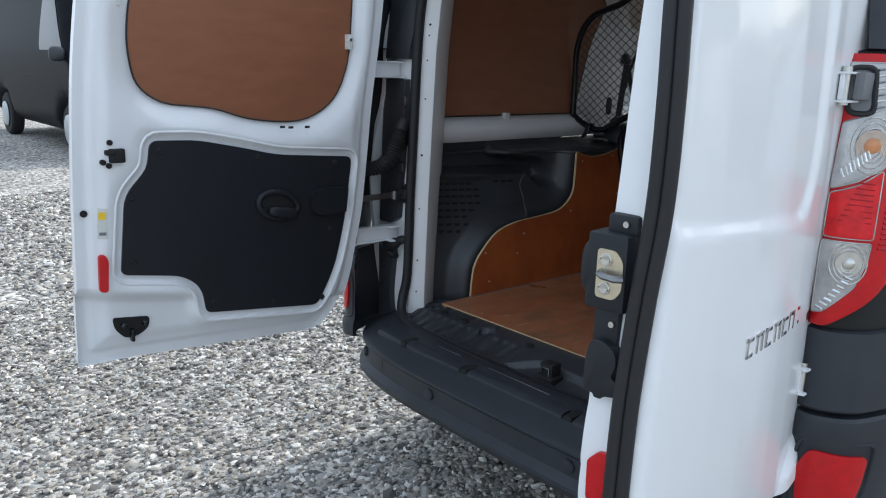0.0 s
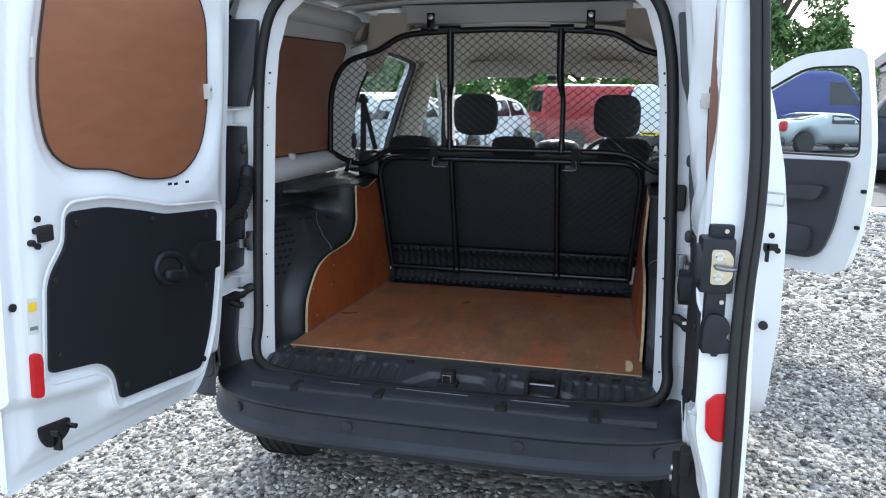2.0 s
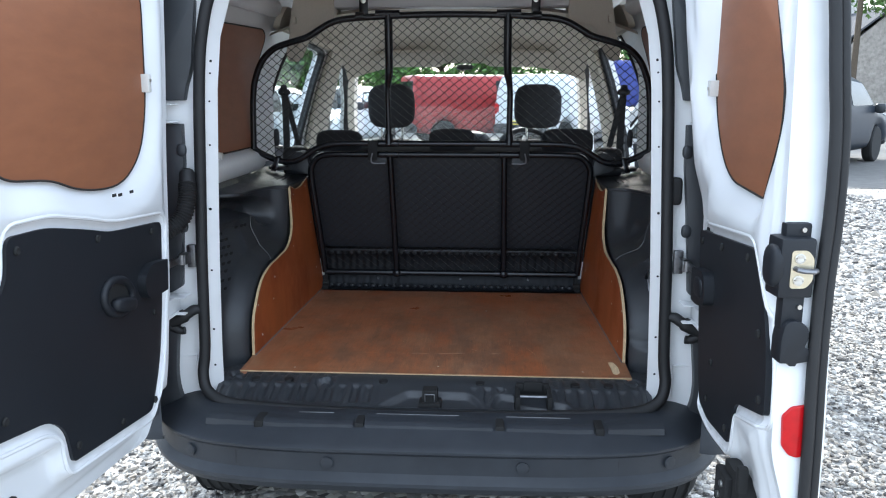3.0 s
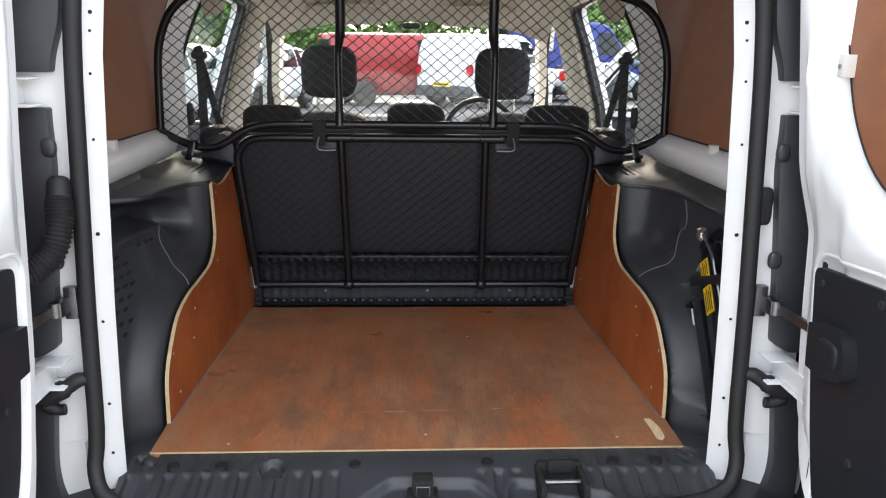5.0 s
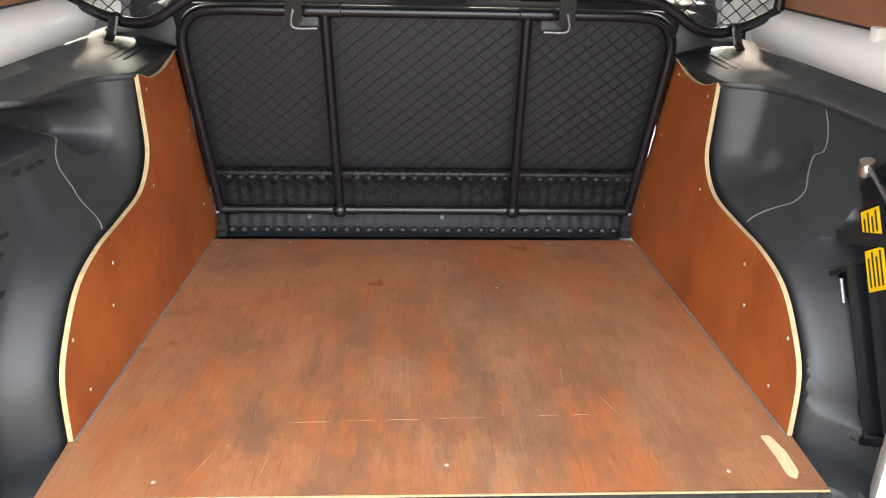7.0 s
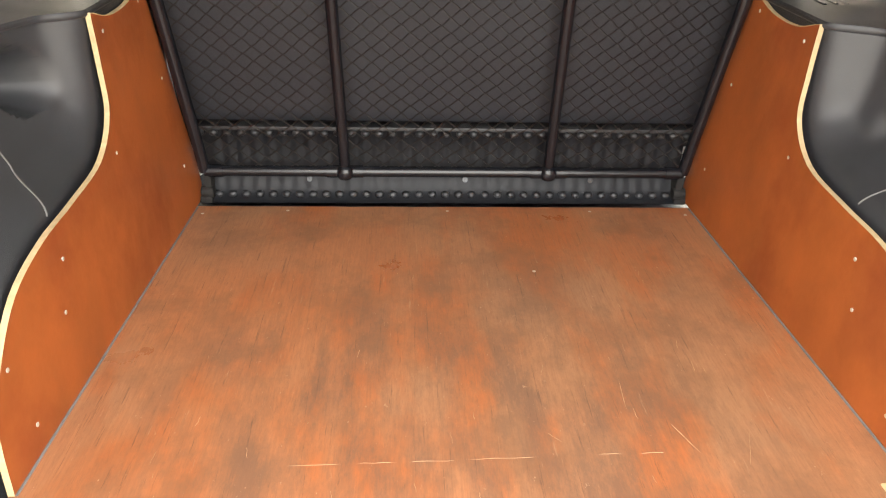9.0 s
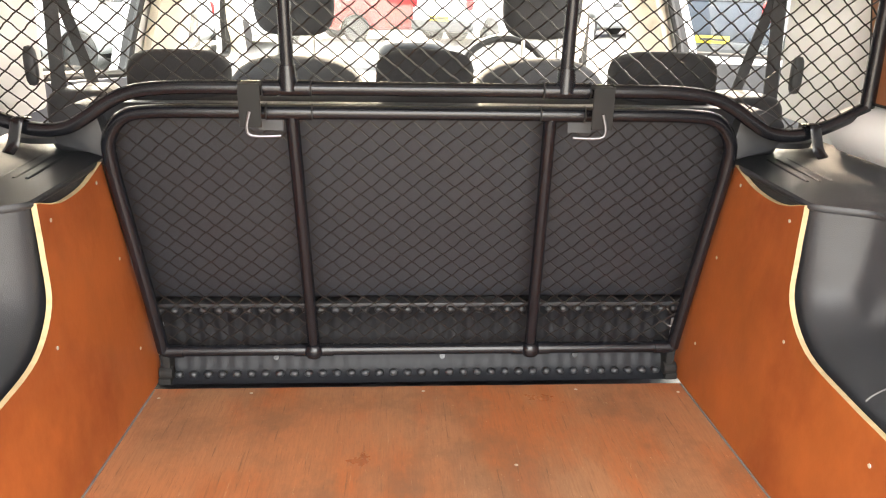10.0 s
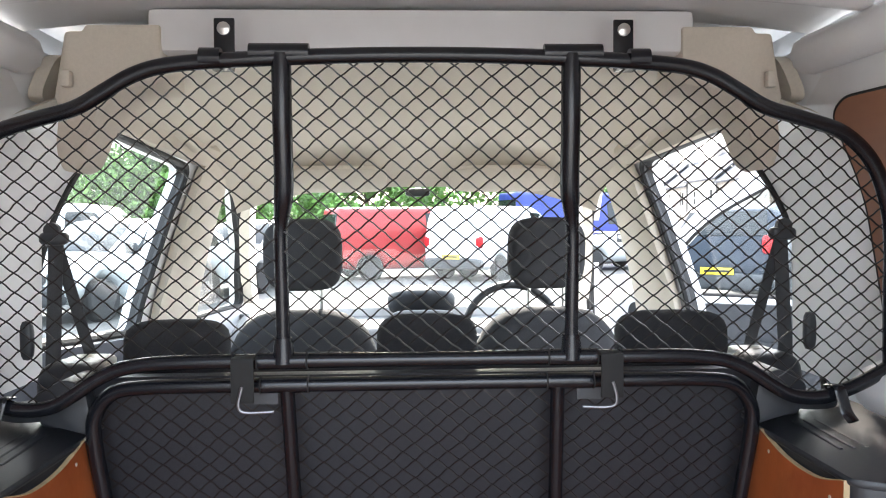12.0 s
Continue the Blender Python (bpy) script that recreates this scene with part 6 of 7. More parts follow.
part("fascia", grid([[(x, y - 0.05 * (1 - (x / 0.76) ** 2) * 0.4, z) for y, z in prof] for x in np.linspace(-0.76, 0.76, 14)]), DASH, dash, smooth=60)
part("hood", moved(pillow(0.29, 0.20, 0.13, 12, 2.8), pose(0.013, 2.88, 1.092)), CARD, dash, "black hooded display pod")
part("air_vent", moved(pillow(0.26, 0.05, 0.07, 10, 4), pose(0.02, 2.735, 1.034, -20)), DASH, dash)
for s in (-1, 1):
    for k in range(3):
        part("vent_slat", box(0.02 + s * 0.065 - 0.05, 0.02 + s * 0.065 + 0.05, 2.702, 2.72, 1.016 + k * 0.013, 1.022 + k * 0.013), HOLE, dash)
wheel_ring = [(0.365 + 0.185 * math.cos(a), 2.58 + 0.05 * math.sin(a), 1.00 + 0.178 * math.sin(a)) for a in np.linspace(0, 2 * np.pi, 36, endpoint=False)]
steer = thing("steering_wheel", "black steering wheel behind the driver seat", "steering wheel")
part("rim", tube(wheel_ring, 0.015, 10, True), TRIM, steer)
part("hub", moved(pillow(0.15, 0.06, 0.13, 10), pose(0.365, 2.60, 0.99, -15)), TRIM, steer)
for a in (-0.15, math.pi + 0.15, -math.pi / 2):
    part("spoke", tube([(0.365, 2.59, 0.99), (0.365 + 0.18 * math.cos(a), 2.58 + 0.05 * math.sin(a), 1.0 + 0.175 * math.sin(a))], 0.014, 8), TRIM, steer)

# ---- jack in its pocket ----
jack = thing("scissor_jack", "black folded car jack with yellow labels, strapped in the side trim", "jack")
# local frame: x across the channel, y into the side wall, z up along the leaning channel
JM = Matrix(((0.0, 1.0, 0.0, 0.648), (0.83, 0.0, 0.557, 0.208), (-0.557, 0.0, 0.83, 0.971), (0, 0, 0, 1)))
part("channel", moved(box(-0.024, 0.024, -0.0095, 0.006, -0.34, 0), JM), TUBE, jack, bevel=0.0015)
for x0 in (-0.027, 0.022):
    part("flange", moved(box(x0, x0 + 0.005, -0.010, 0.03, -0.34, 0), JM), TUBE, jack, bevel=0.0015)
part("arm", moved(join(box(0.040, 0.044, -0.030, 0.03, -0.34, -0.085), box(0.086, 0.090, -0.030, 0.03, -0.34, -0.085), box(0.042, 0.088, -0.018, 0.012, -0.34, -0.085), box(0.042, 0.088, -0.030, 0.01, -0.092, -0.085)), JM), TUBE, jack, bevel=0.0015)
part("tray", moved(box(-0.045, 0.094, 0.012, 0.018, -0.35, -0.075), JM), TUBE, jack, "black pressed tray behind the jack", bevel=0.002)
part("tray_lip", moved(tube([(0.03, -0.030, -0.082), (0.092, -0.030, -0.082), (0.093, -0.030, -0.20), (0.092, -0.030, -0.335), (0.060, -0.030, -0.345)], 0.0012, 6), JM), DULLSTEEL, jack, "thin dull steel line along the tray edge")
part("screw_rod", moved(tube([(0.070, -0.023, -0.10), (0.070, -0.023, -0.235)], 0.0045, 8), JM), DULLSTEEL, jack, "bright steel screw")
part("screw_tip", moved(tube([(0.070, -0.023, -0.235), (0.071, -0.022, -0.28)], 0.0028, 6), JM), DULLSTEEL, jack)
part("pivot_head", moved(join(box(-0.024, 0.024, -0.006, 0.026, 0.0, 0.030), box(-0.004, 0.030, -0.004, 0.02, 0.026, 0.046)), JM), TUBE, jack, bevel=0.005)
part("rod_end", lathe([(0.0, -0.012), (0.012, -0.010), (0.013, 0.004), (0.009, 0.010), (0.011, 0.014), (0.0, 0.018)], (0.650, 0.254, 1.014), (-0.3, -0.2, 1), 14), STEEL, jack)
part("crank_wire", tube(smooth_path([(0.648, 0.250, 1.020), (0.645, 0.20, 1.000), (0.642, 0.165, 0.984), (0.641, 0.148, 0.962), (0.643, 0.115, 0.915), (0.645, 0.088, 0.872)], 5), 0.0042, 8), DULLSTEEL, jack)
for z0, z1 in ((-0.048, -0.006), (-0.128, -0.066)):
    lab = part("label", moved(box(-0.022, 0.021, -0.0112, -0.0095, z0, z1), JM), YELLOW, jack, "yellow warning label")
    for k in range(4):
        part("label_text", moved(box(-0.017 + k * 0.0095, -0.0135 + k * 0.0095, -0.0118, -0.0111, z0 + 0.006, z1 - 0.004 - 0.008 * (k % 2)), JM), INK, lab)
part("strap", moved(box(-0.0015, 0.0015, -0.115, 0.085, -0.010, 0.010), pose(0.637, 0.185, 0.926, -19, 0, 0)), RUBBER, jack, "black rubber strap", bevel=0.001)
part("base", moved(box(-0.034, 0.090, -0.020, 0.035, -0.352, -0.336), JM), TUBE, jack, bevel=0.004)

# ---- open cab and sliding doors of the van ----
SLIDE = APERTURE_REAR + np.array((-0.905, 0.0))
swin = WIN_REAR + np.array((-0.905, 0.0))


def slid(off):
    return lambda y, z: (side_x(z) * 0.985 + off, y, z)


sd = part("sliding_door", sheet(SLIDE, [swin], 0.06, slid(0.075), slid(-0.012), 0.04), WHITE, van, "white sliding side door slid back open", smooth=50)
p = part("door_glass", sheet(swin, [], 0.2, slid(0.05)), PANE, sd)
p.visible_shadow = False
part("slide_latch", join(box(0.885, 0.925, 0.228, 0.246, 0.965, 0.985), box(0.892, 0.902, 0.228, 0.246, 0.93, 0.985)), HOLE, sd, "black door latch slot", bevel=0.002)
for dx, dz in ((0.01, 0.03), (0.0, -0.015), (0.03, -0.015)):
    part("latch_bolt", disc((0.895 + dx, 0.240, 0.98 + dz), (0, -1, 0), 0.009, 0.006, 12), HOLE, sd)
part("edge_plug", disc((0.905, 0.245, 0.73), (0, -1, 0), 0.014, 0.008, 12), RUBBER, sd)
part("roller_arm", tube([(0.86, 0.30, 1.10), (0.93, 0.238, 1.10), (0.93, 0.238, 1.135), (0.86, 0.30, 1.135)], 0.004, 6), STEEL, sd)

# front door, swung out on its hinge: u runs from the hinge to the free edge
HX, HY, UX, UY = 0.865, 3.00, 0.800, -0.600


def swung(off):
    def f(u, z):
        b = (side_x(z) - 0.86) * 1.0
        o = off + b
        return HX + UX * u + 0.600 * o, HY + UY * u + 0.800 * o, z
    return f


FD = rounded([(0.0, 0.46), (1.02, 0.46), (1.09, 0.80), (1.10, 1.20), (1.07, 1.69), (0.72, 1.665), (0.42, 1.50), (0.10, 1.10), (0.0, 1.05)], [0.06, 0.10, 0.2, 0.2, 0.06, 0.1, 0.2, 0.1, 0.05])
FW = rounded([(0.16, 1.12), (1.035, 1.12), (1.04, 1.60), (0.76, 1.60), (0.43, 1.43)], [0.03, 0.05, 0.07, 0.08, 0.15])
fd = part("front_door", sheet(FD, [FW], 0.07, swung(0.02), swung(-0.055), 0.04), WHITE, van, "white cab door swung open", smooth=50)
p = part("door_glass", sheet(FW, [], 0.3, swung(-0.02)), PANE, fd)
p.visible_shadow = False
part("glass_seal", tube(np.stack(swung(-0.045)(*dense(FW, 0.05).T), -1), 0.011, 8, True), RUBBER, fd)
ft = rounded([(0.06, 0.56), (0.88, 0.54), (0.94, 0.70), (1.0, 1.10), (0.10, 1.08)], [0.08, 0.12, 0.1, 0.03, 0.04])
part("door_trim", sheet(ft, [], 0.09, swung(-0.058), swung(-0.085)), TRIM, fd, "dark grey inner door trim", bevel=0.004)
arm_ = rounded([(0.20, 0.86), (0.86, 0.88), (0.90, 0.96), (0.24, 0.93)], 0.03)
part("armrest", sheet(arm_, [], 0.1, swung(-0.085), swung(-0.13)), TRIM, fd, bevel=0.01)
for z, u in ((0.94, 1.075), (0.74, 1.06)):
    part("door_lock", moved(pillow(0.03, 0.03, 0.022, 6), pose(*[float(c) for c in swung(-0.055)(np.array(u), np.array(z))])), HOLE, fd)
part("door_pocket", sheet(rounded([(0.16, 0.60), (0.84, 0.58), (0.84, 0.72), (0.18, 0.74)], 0.04), [], 0.1, swung(-0.085), swung(-0.115)), TRIM, fd, bevel=0.01)
mir = part("door_mirror", moved(pillow(0.20, 0.12, 0.22, 10), pose(HX + 0.30, HY + 0.12, 1.20)), TRIM, fd, "black door mirror")
part("outer_handle", moved(pillow(0.20, 0.05, 0.035, 8), pose(HX + UX * 0.85 + 0.05, HY + UY * 0.85 + 0.07, 1.02, 0, 0, -37)), WHITE, fd)
part("door_mirror", moved(pillow(0.20, 0.12, 0.22, 10), pose(-0.98, 2.92, 1.20)), TRIM, van, "black door mirror")

# ---- parked vehicles ----
DARKGLASS = material("dark_vehicle_glass", (0.010, 0.013, 0.015), 0.10, spread=0.1, scale=3, coat=0.1, spec=0.35)


def paint(name, c, metal=0.0):
    return material(name, c, 0.38, metal, spread=0.06, scale=3, coat=0.15, spec=0.35)


def vehicle(name, label, category, prof, wheels, r, width, body, glasses, screen, rear, at, turn, plate=None, lights=0.9, trim_z=0.5, group="parked vehicles", rear_window=True):
    """A parked vehicle from its side outline (y forward, z up), with arches, glass, lamps and wheels."""
    v = thing(name, label, category, group)
    base = []
    for y, z in prof[:1]:
        base.append((y, z))
    for wy in wheels:
        base += [(wy - (r + 0.05) * math.cos(a), 0.27 + (r + 0.06) * math.sin(a)) for a in np.linspace(0.0, np.pi, 12)]
    outline = rounded(base + list(prof[1:]), 0.10, 4)
    belt = 1.0 if max(z for _, z in prof) < 1.8 else 1.25
    top = max(z for _, z in prof)

    def wx(y, z):
        e = np.clip(-signed(np.stack([y, z], -1), outline), 0, 1)
        rr = 0.16 * (1 - np.sqrt(np.clip(1 - (1 - np.clip(e / 0.22, 0, 1)) ** 2, 0, 1)))
        return width / 2 - rr - 0.16 * step01(z, belt, top + 0.1) - 0.03 * step01(0.5 - z, 0, 0.3)
    b = part("body", sheet(outline, [], 0.11, lambda y, z: (wx(y, z), y, z), lambda y, z: (-wx(y, z), y, z), 0.10), body, v, smooth=50)
    for s in (-1, 1):
        for g in glasses:
            part("side_glass", sheet(rounded(g, 0.06), [], 0.2, lambda y, z: (s * (wx(y, z) + 0.006), y, z)), DARKGLASS, v)
        for wy in wheels:
            wheel(v, s * (width / 2 - 0.11), wy, s, r).location.z = r
    (ya, za), (yb, zb) = screen
    nrm = np.array((zb - za, -(yb - ya)))
    nrm = nrm / np.linalg.norm(nrm) * 0.012
    for nm, ((ya, za), (yb, zb)), sg in (("windscreen", screen, 1), ("rear_glass", rear, -1))[:2 if rear_window else 1]:
        d = np.array((yb - ya, zb - za))
        n_ = np.array((d[1], -d[0])) / np.linalg.norm(d)
        n_ = n_ * (1 if n_[0] * sg > 0 else -1)
        wt, wb = width / 2 - 0.30, width / 2 - 0.22
        q = [(-wb, ya, za), (wb, ya, za), (wt, yb, zb), (-wt, yb, zb)]
        vv = np.array([(x, y + n_[0] * h, z + n_[1] * h) for h in (-0.03, 0.014) for x, y, z in q])
        part(nm, (vv, [(0, 1, 2, 3), (7, 6, 5, 4), (0, 4, 5, 1), (1, 5, 6, 2), (2, 6, 7, 3), (3, 7, 4, 0)]), DARKGLASS, v, bevel=0.01)
    front, back = max(y for y, z in prof), min(y for y, z in prof)
    for s in (-1, 1):
        part("headlamp", moved(pillow(0.30, 0.36, 0.17, 10, 3), pose(s * (width / 2 - 0.26), front - 0.20, lights - 0.10, 0, 0, -s * 25)), CLEAR, v)
        part("tail_lamp", moved(pillow(0.22, 0.16, 0.30, 10, 4), pose(s * (width / 2 - 0.16), back + 0.08, lights + 0.05)), RED, v)
        part("mirror", moved(pillow(0.20, 0.11, 0.19, 8), pose(s * (width / 2 + 0.08), screen[0][0] - 0.15, belt + 0.06)), TRIM, v)
    part("front_bumper", moved(pillow(width - 0.12, 0.22, 0.30, 12, 5), pose(0, front - 0.06, trim_z - 0.08)), TRIM, v)
    part("rear_bumper", moved(pillow(width - 0.10, 0.20, 0.28, 12, 5), pose(0, back + 0.04, trim_z - 0.06)), TRIM, v)
    part("grille", moved(pillow(width * 0.62, 0.10, 0.20, 10, 5), pose(0, front - 0.02, lights - 0.14)), TRIM, v)
    part("grille_bar", box(-width * 0.30, width * 0.30, front + 0.02, front + 0.045, lights - 0.12, lights - 0.09), CHROME, v, bevel=0.006)
    for mt, y, sg in ((PLATEY, back - 0.075, -1), (PLATEW, front + 0.06, 1)):
        pl = part("number_plate", box(-0.26, 0.26, y - 0.008, y + 0.008, trim_z + 0.05, trim_z + 0.16), mt, v, bevel=0.003)
        part("plate_bar", box(-0.20, 0.20, y + sg * 0.009 - 0.002, y + sg * 0.009 + 0.002, trim_z + 0.085, trim_z + 0.125), INK, pl)
    v.matrix_world = Matrix.Translation((at[0], at[1], GROUND)) @ Matrix.Rotation(radians(turn), 4, "Z")
    return v


VAN = [(-2.2, 0.33), (2.2, 0.33), (2.24, 0.62), (2.12, 0.95), (1.35, 1.12), (0.75, 1.78), (0.4, 1.84), (-2.12, 1.82), (-2.22, 1.0)]
VGL = [[(0.12, 1.12), (1.12, 1.12), (0.66, 1.66), (0.12, 1.68)]]
BIG = [(-2.9, 0.36), (2.5, 0.36), (2.55, 0.70), (2.40, 1.10), (1.75, 1.32), (1.05, 2.30), (0.6, 2.45), (-2.85, 2.45), (-2.92, 1.2)]
BGL = [[(0.45, 1.36), (1.52, 1.36), (0.98, 2.08), (0.45, 2.10)]]
HATCH = [(-2.05, 0.33), (2.05, 0.33), (2.10, 0.58), (1.95, 0.80), (1.05, 0.98), (0.35, 1.46), (-0.6, 1.52), (-1.6, 1.38), (-2.05, 0.98), (-2.12, 0.6)]
HGL = [[(-0.55, 1.0), (0.72, 1.0), (0.25, 1.36), (-0.55, 1.40)], [(-1.5, 1.03), (-0.62, 1.0), (-0.62, 1.40), (-1.35, 1.33)]]
SUV = [(-2.2, 0.36), (2.2, 0.36), (2.25, 0.65), (2.10, 0.95), (1.15, 1.12), (0.45, 1.63), (-0.6, 1.70), (-1.75, 1.60), (-2.15, 1.12), (-2.26, 0.7)]
SPORT = [(-1.9, 0.28), (1.9, 0.28), (1.95, 0.48), (1.8, 0.66), (0.9, 0.82), (0.3, 1.12), (-0.4, 1.15), (-1.3, 0.93), (-1.85, 0.88), (-1.95, 0.6)]
PGL = [[(-0.45, 0.84), (0.72, 0.82), (0.24, 1.06), (-0.40, 1.08)]]
SGL = [[(-0.5, 1.12), (0.80, 1.12), (0.35, 1.52), (-0.5, 1.58)], [(-1.65, 1.20), (-0.58, 1.12), (-0.58, 1.58), (-1.45, 1.52)]]
GREYP = material("dark_grey_paint", (0.010, 0.011, 0.013), 0.40, spread=0.06, scale=3, spec=0.04)
SILV = paint("silver_paint", (0.45, 0.48, 0.49), 0.3)
BLUEG = material("blue_grey_paint", (0.030, 0.038, 0.052), 0.35, spread=0.06, scale=3, coat=0.05, spec=0.15)
REDP = paint("red_paint", (0.33, 0.03, 0.03))
BLUEP = paint("blue_paint", (0.02, 0.035, 0.20))
WHITEP = paint("white_vehicle_paint", (0.78, 0.79, 0.80))
dark_van = vehicle("parked_van", "dark grey high roofed van parked on the gravel", "van", BIG, (-1.9, 1.55), 0.34, 2.0, GREYP, BGL, ((1.72, 1.36), (1.08, 2.24)), ((-2.9, 1.4), (-2.88, 2.2)), (-11.2, 2.45), -90, lights=1.05, trim_z=0.55)
vehicle("parked_van", "red panel van parked across the yard", "van", VAN, (-1.35, 1.35), 0.31, 1.8, REDP, VGL, ((1.32, 1.16), (0.78, 1.72)), ((-2.2, 1.1), (-2.15, 1.66)), (-0.1, 19.8), -68)
vehicle("parked_van", "white panel van parked across the yard", "van", VAN, (-1.35, 1.35), 0.31, 1.8, WHITEP, VGL, ((1.32, 1.16), (0.78, 1.72)), ((-2.2, 1.1), (-2.15, 1.66)), (2.3, 19.6), -38, rear_window=False)
vehicle("parked_van", "blue van parked beside the hedge", "van", BIG, (-1.9, 1.55), 0.34, 1.95, BLUEP, BGL, ((1.72, 1.36), (1.08, 2.24)), ((-2.9, 1.4), (-2.88, 2.2)), (5.9, 26.0), -72, lights=1.05, trim_z=0.55)
vehicle("parked_van", "white panel van parked behind the silver car", "van", VAN, (-1.35, 1.35), 0.31, 1.8, WHITEP, VGL, ((1.32, 1.16), (0.78, 1.72)), ((-2.2, 1.1), (-2.15, 1.66)), (-6.9, 15.4), -84, rear_window=False)
vehicle("parked_car", "dark blue-grey sport utility car", "car", SUV, (-1.35, 1.35), 0.35, 1.84, BLUEG, SGL, ((1.12, 1.14), (0.48, 1.60)), ((-2.12, 1.16), (-1.80, 1.55)), (6.3, 13.3), -40, lights=0.98)
vehicle("parked_car", "white hatchback car parked in the yard", "car", HATCH, (-1.25, 1.3), 0.31, 1.75, WHITEP, HGL, ((1.02, 1.0), (0.40, 1.42)), ((-2.02, 1.0), (-1.62, 1.34)), (-3.5, 16.6), 165, lights=0.8)
vehicle("parked_car", "silver hatchback car parked in the yard", "car", HATCH, (-1.25, 1.3), 0.31, 1.75, SILV, HGL, ((1.02, 1.0), (0.40, 1.42)), ((-2.02, 1.0), (-1.62, 1.34)), (-4.8, 12.3), 160, lights=0.8)
vehicle("parked_car", "low silver sports car parked beyond the cab door", "car", SPORT, (-1.2, 1.2), 0.30, 1.72, SILV, PGL, ((0.88, 0.84), (0.34, 1.08)), ((-1.28, 0.95), (-0.45, 1.12)), (5.85, 22.3), -62, lights=0.72, trim_z=0.42)
vehicle("parked_car", "dark blue hatchback car parked in the yard", "car", HATCH, (-1.25, 1.3), 0.31, 1.75, BLUEG, HGL, ((1.02, 1.0), (0.40, 1.42)), ((-2.02, 1.0), (-1.62, 1.34)), (-6.6, 20.8), 160, lights=0.8)

tall = lambda pts: [(y, 1.1 * z) for y, z in pts]
vehicle("parked_car", "dark blue-grey estate car parked beside the van", "car", tall(SUV), (-1.35, 1.35), 0.35, 1.84, BLUEG, [tall(g) for g in SGL], tuple(tall(((1.12, 1.14), (0.48, 1.60)))), tuple(tall(((-2.12, 1.16), (-1.80, 1.55)))), (-11.8, 6.65), -30, lights=1.0)

NOTICE = material("yellow_green_card", (0.62, 0.66, 0.14), 0.6, spread=0.05, scale=20)
# front of the dark van: lamps, bright grille strips, wipers and a card behind the screen
for s in (-1, 1):
    part("lamp_glass", moved(pillow(0.46, 0.22, 0.16, 10, 3), pose(s * 0.69, 2.43, 1.07, 0, 10 * s, -s * 22)), CLEAR, dark_van, "clear headlamp glass")
    for z in (0.90, 0.84):
        part("grille_strip", tube([(s * 0.70, 2.52, z + 0.05), (s * 0.30, 2.585, z), (0, 2.60, z - 0.04)], 0.014, 6), CHROME, dark_van)
    for wy in (-1.9, 1.55):
        part("wheel_cover", moved(pillow(0.05, 0.40, 0.40, 10, 2.2), pose(s * 1.0, wy, 0.34)), SILV, dark_van, "silver plastic wheel cover")
    part("door_line", tube([(s * 0.985, -2.7, 1.02), (s * 0.992, 0.0, 1.02), (s * 0.985, 1.3, 1.02)], 0.010, 6), RUBBER, dark_van)
    part("wiper", tube([(s * 0.15, 1.78, 1.34), (s * 0.70, 1.70, 1.42)], 0.012, 6), RUBBER, dark_van)
card_ = part("windscreen_card", moved(box(-0.34, 0.34, -0.01, 0.01, -0.16, 0.16), pose(0.12, 1.421, 1.815, 36, 0, 0)), NOTICE, dark_van, "yellow card on the windscreen")
part("card_text", moved(box(-0.24, 0.24, 0.012, 0.014, -0.10, 0.02), pose(0.12, 1.421, 1.815, 36, 0, 0)), PAPER, card_)

# ---- hedge, trees and cottages ----
def leaf_material(name, c):
    return material(name, c, 0.6, island=0.45, spread=0.2, scale=2.0)


LEAF = leaf_material("hedge_leaves", (0.10, 0.20, 0.04))
LEAF2 = leaf_material("tree_leaves", (0.085, 0.16, 0.04))
BARK = material("bark", (0.09, 0.07, 0.05), 0.9, spread=0.3, scale=20, bump=0.6, bump_scale=30)


def leaves(centres, size, seed):
    """Many small folded leaves about the given centres."""
    rg = np.random.default_rng(seed)
    n = len(centres)
    a = rg.normal(size=(n, 3))
    a /= np.linalg.norm(a, axis=1)[:, None]
    b = np.cross(a, rg.normal(size=(n, 3)))
    b /= np.linalg.norm(b, axis=1)[:, None]
    s = size * rg.uniform(0.6, 1.4, (n, 1))
    v = np.stack([centres - a * s, centres + b * s * 0.45, centres + a * s, centres - b * s * 0.45], 1).reshape(-1, 3)
    return v, [(4 * i, 4 * i + 1, 4 * i + 2, 4 * i + 3) for i in range(n)]


def raw(name, shape, mat, parent=None):
    v, f = shape
    me = bpy.data.meshes.new(name)
    me.from_pydata(v.tolist(), [], f)
    me.materials.append(mat)
    ob = new(name, me)
    if parent:
        ob.parent = parent
    return ob


rg = np.random.default_rng(5)
n = 20000
hx = rg.uniform(-26, 8.5, n)
hh = 3.1 + 0.7 * np.sin(hx * 0.5) + 0.5 * np.sin(hx * 1.7 + 1)
hz = hh * rg.uniform(0.02, 1.0, n) ** 0.75
hy = 27.0 + rg.normal(0, 0.45, n) - 0.4 * np.sin(hx * 2.1) + 0.4 * hz / 3
hedge = raw("hedge", leaves(np.stack([hx, hy, hz + GROUND], -1), 0.13, 1), LEAF)
tagged(hedge, "tall leafy green hedge along the yard edge", "hedge", kind="stuff")


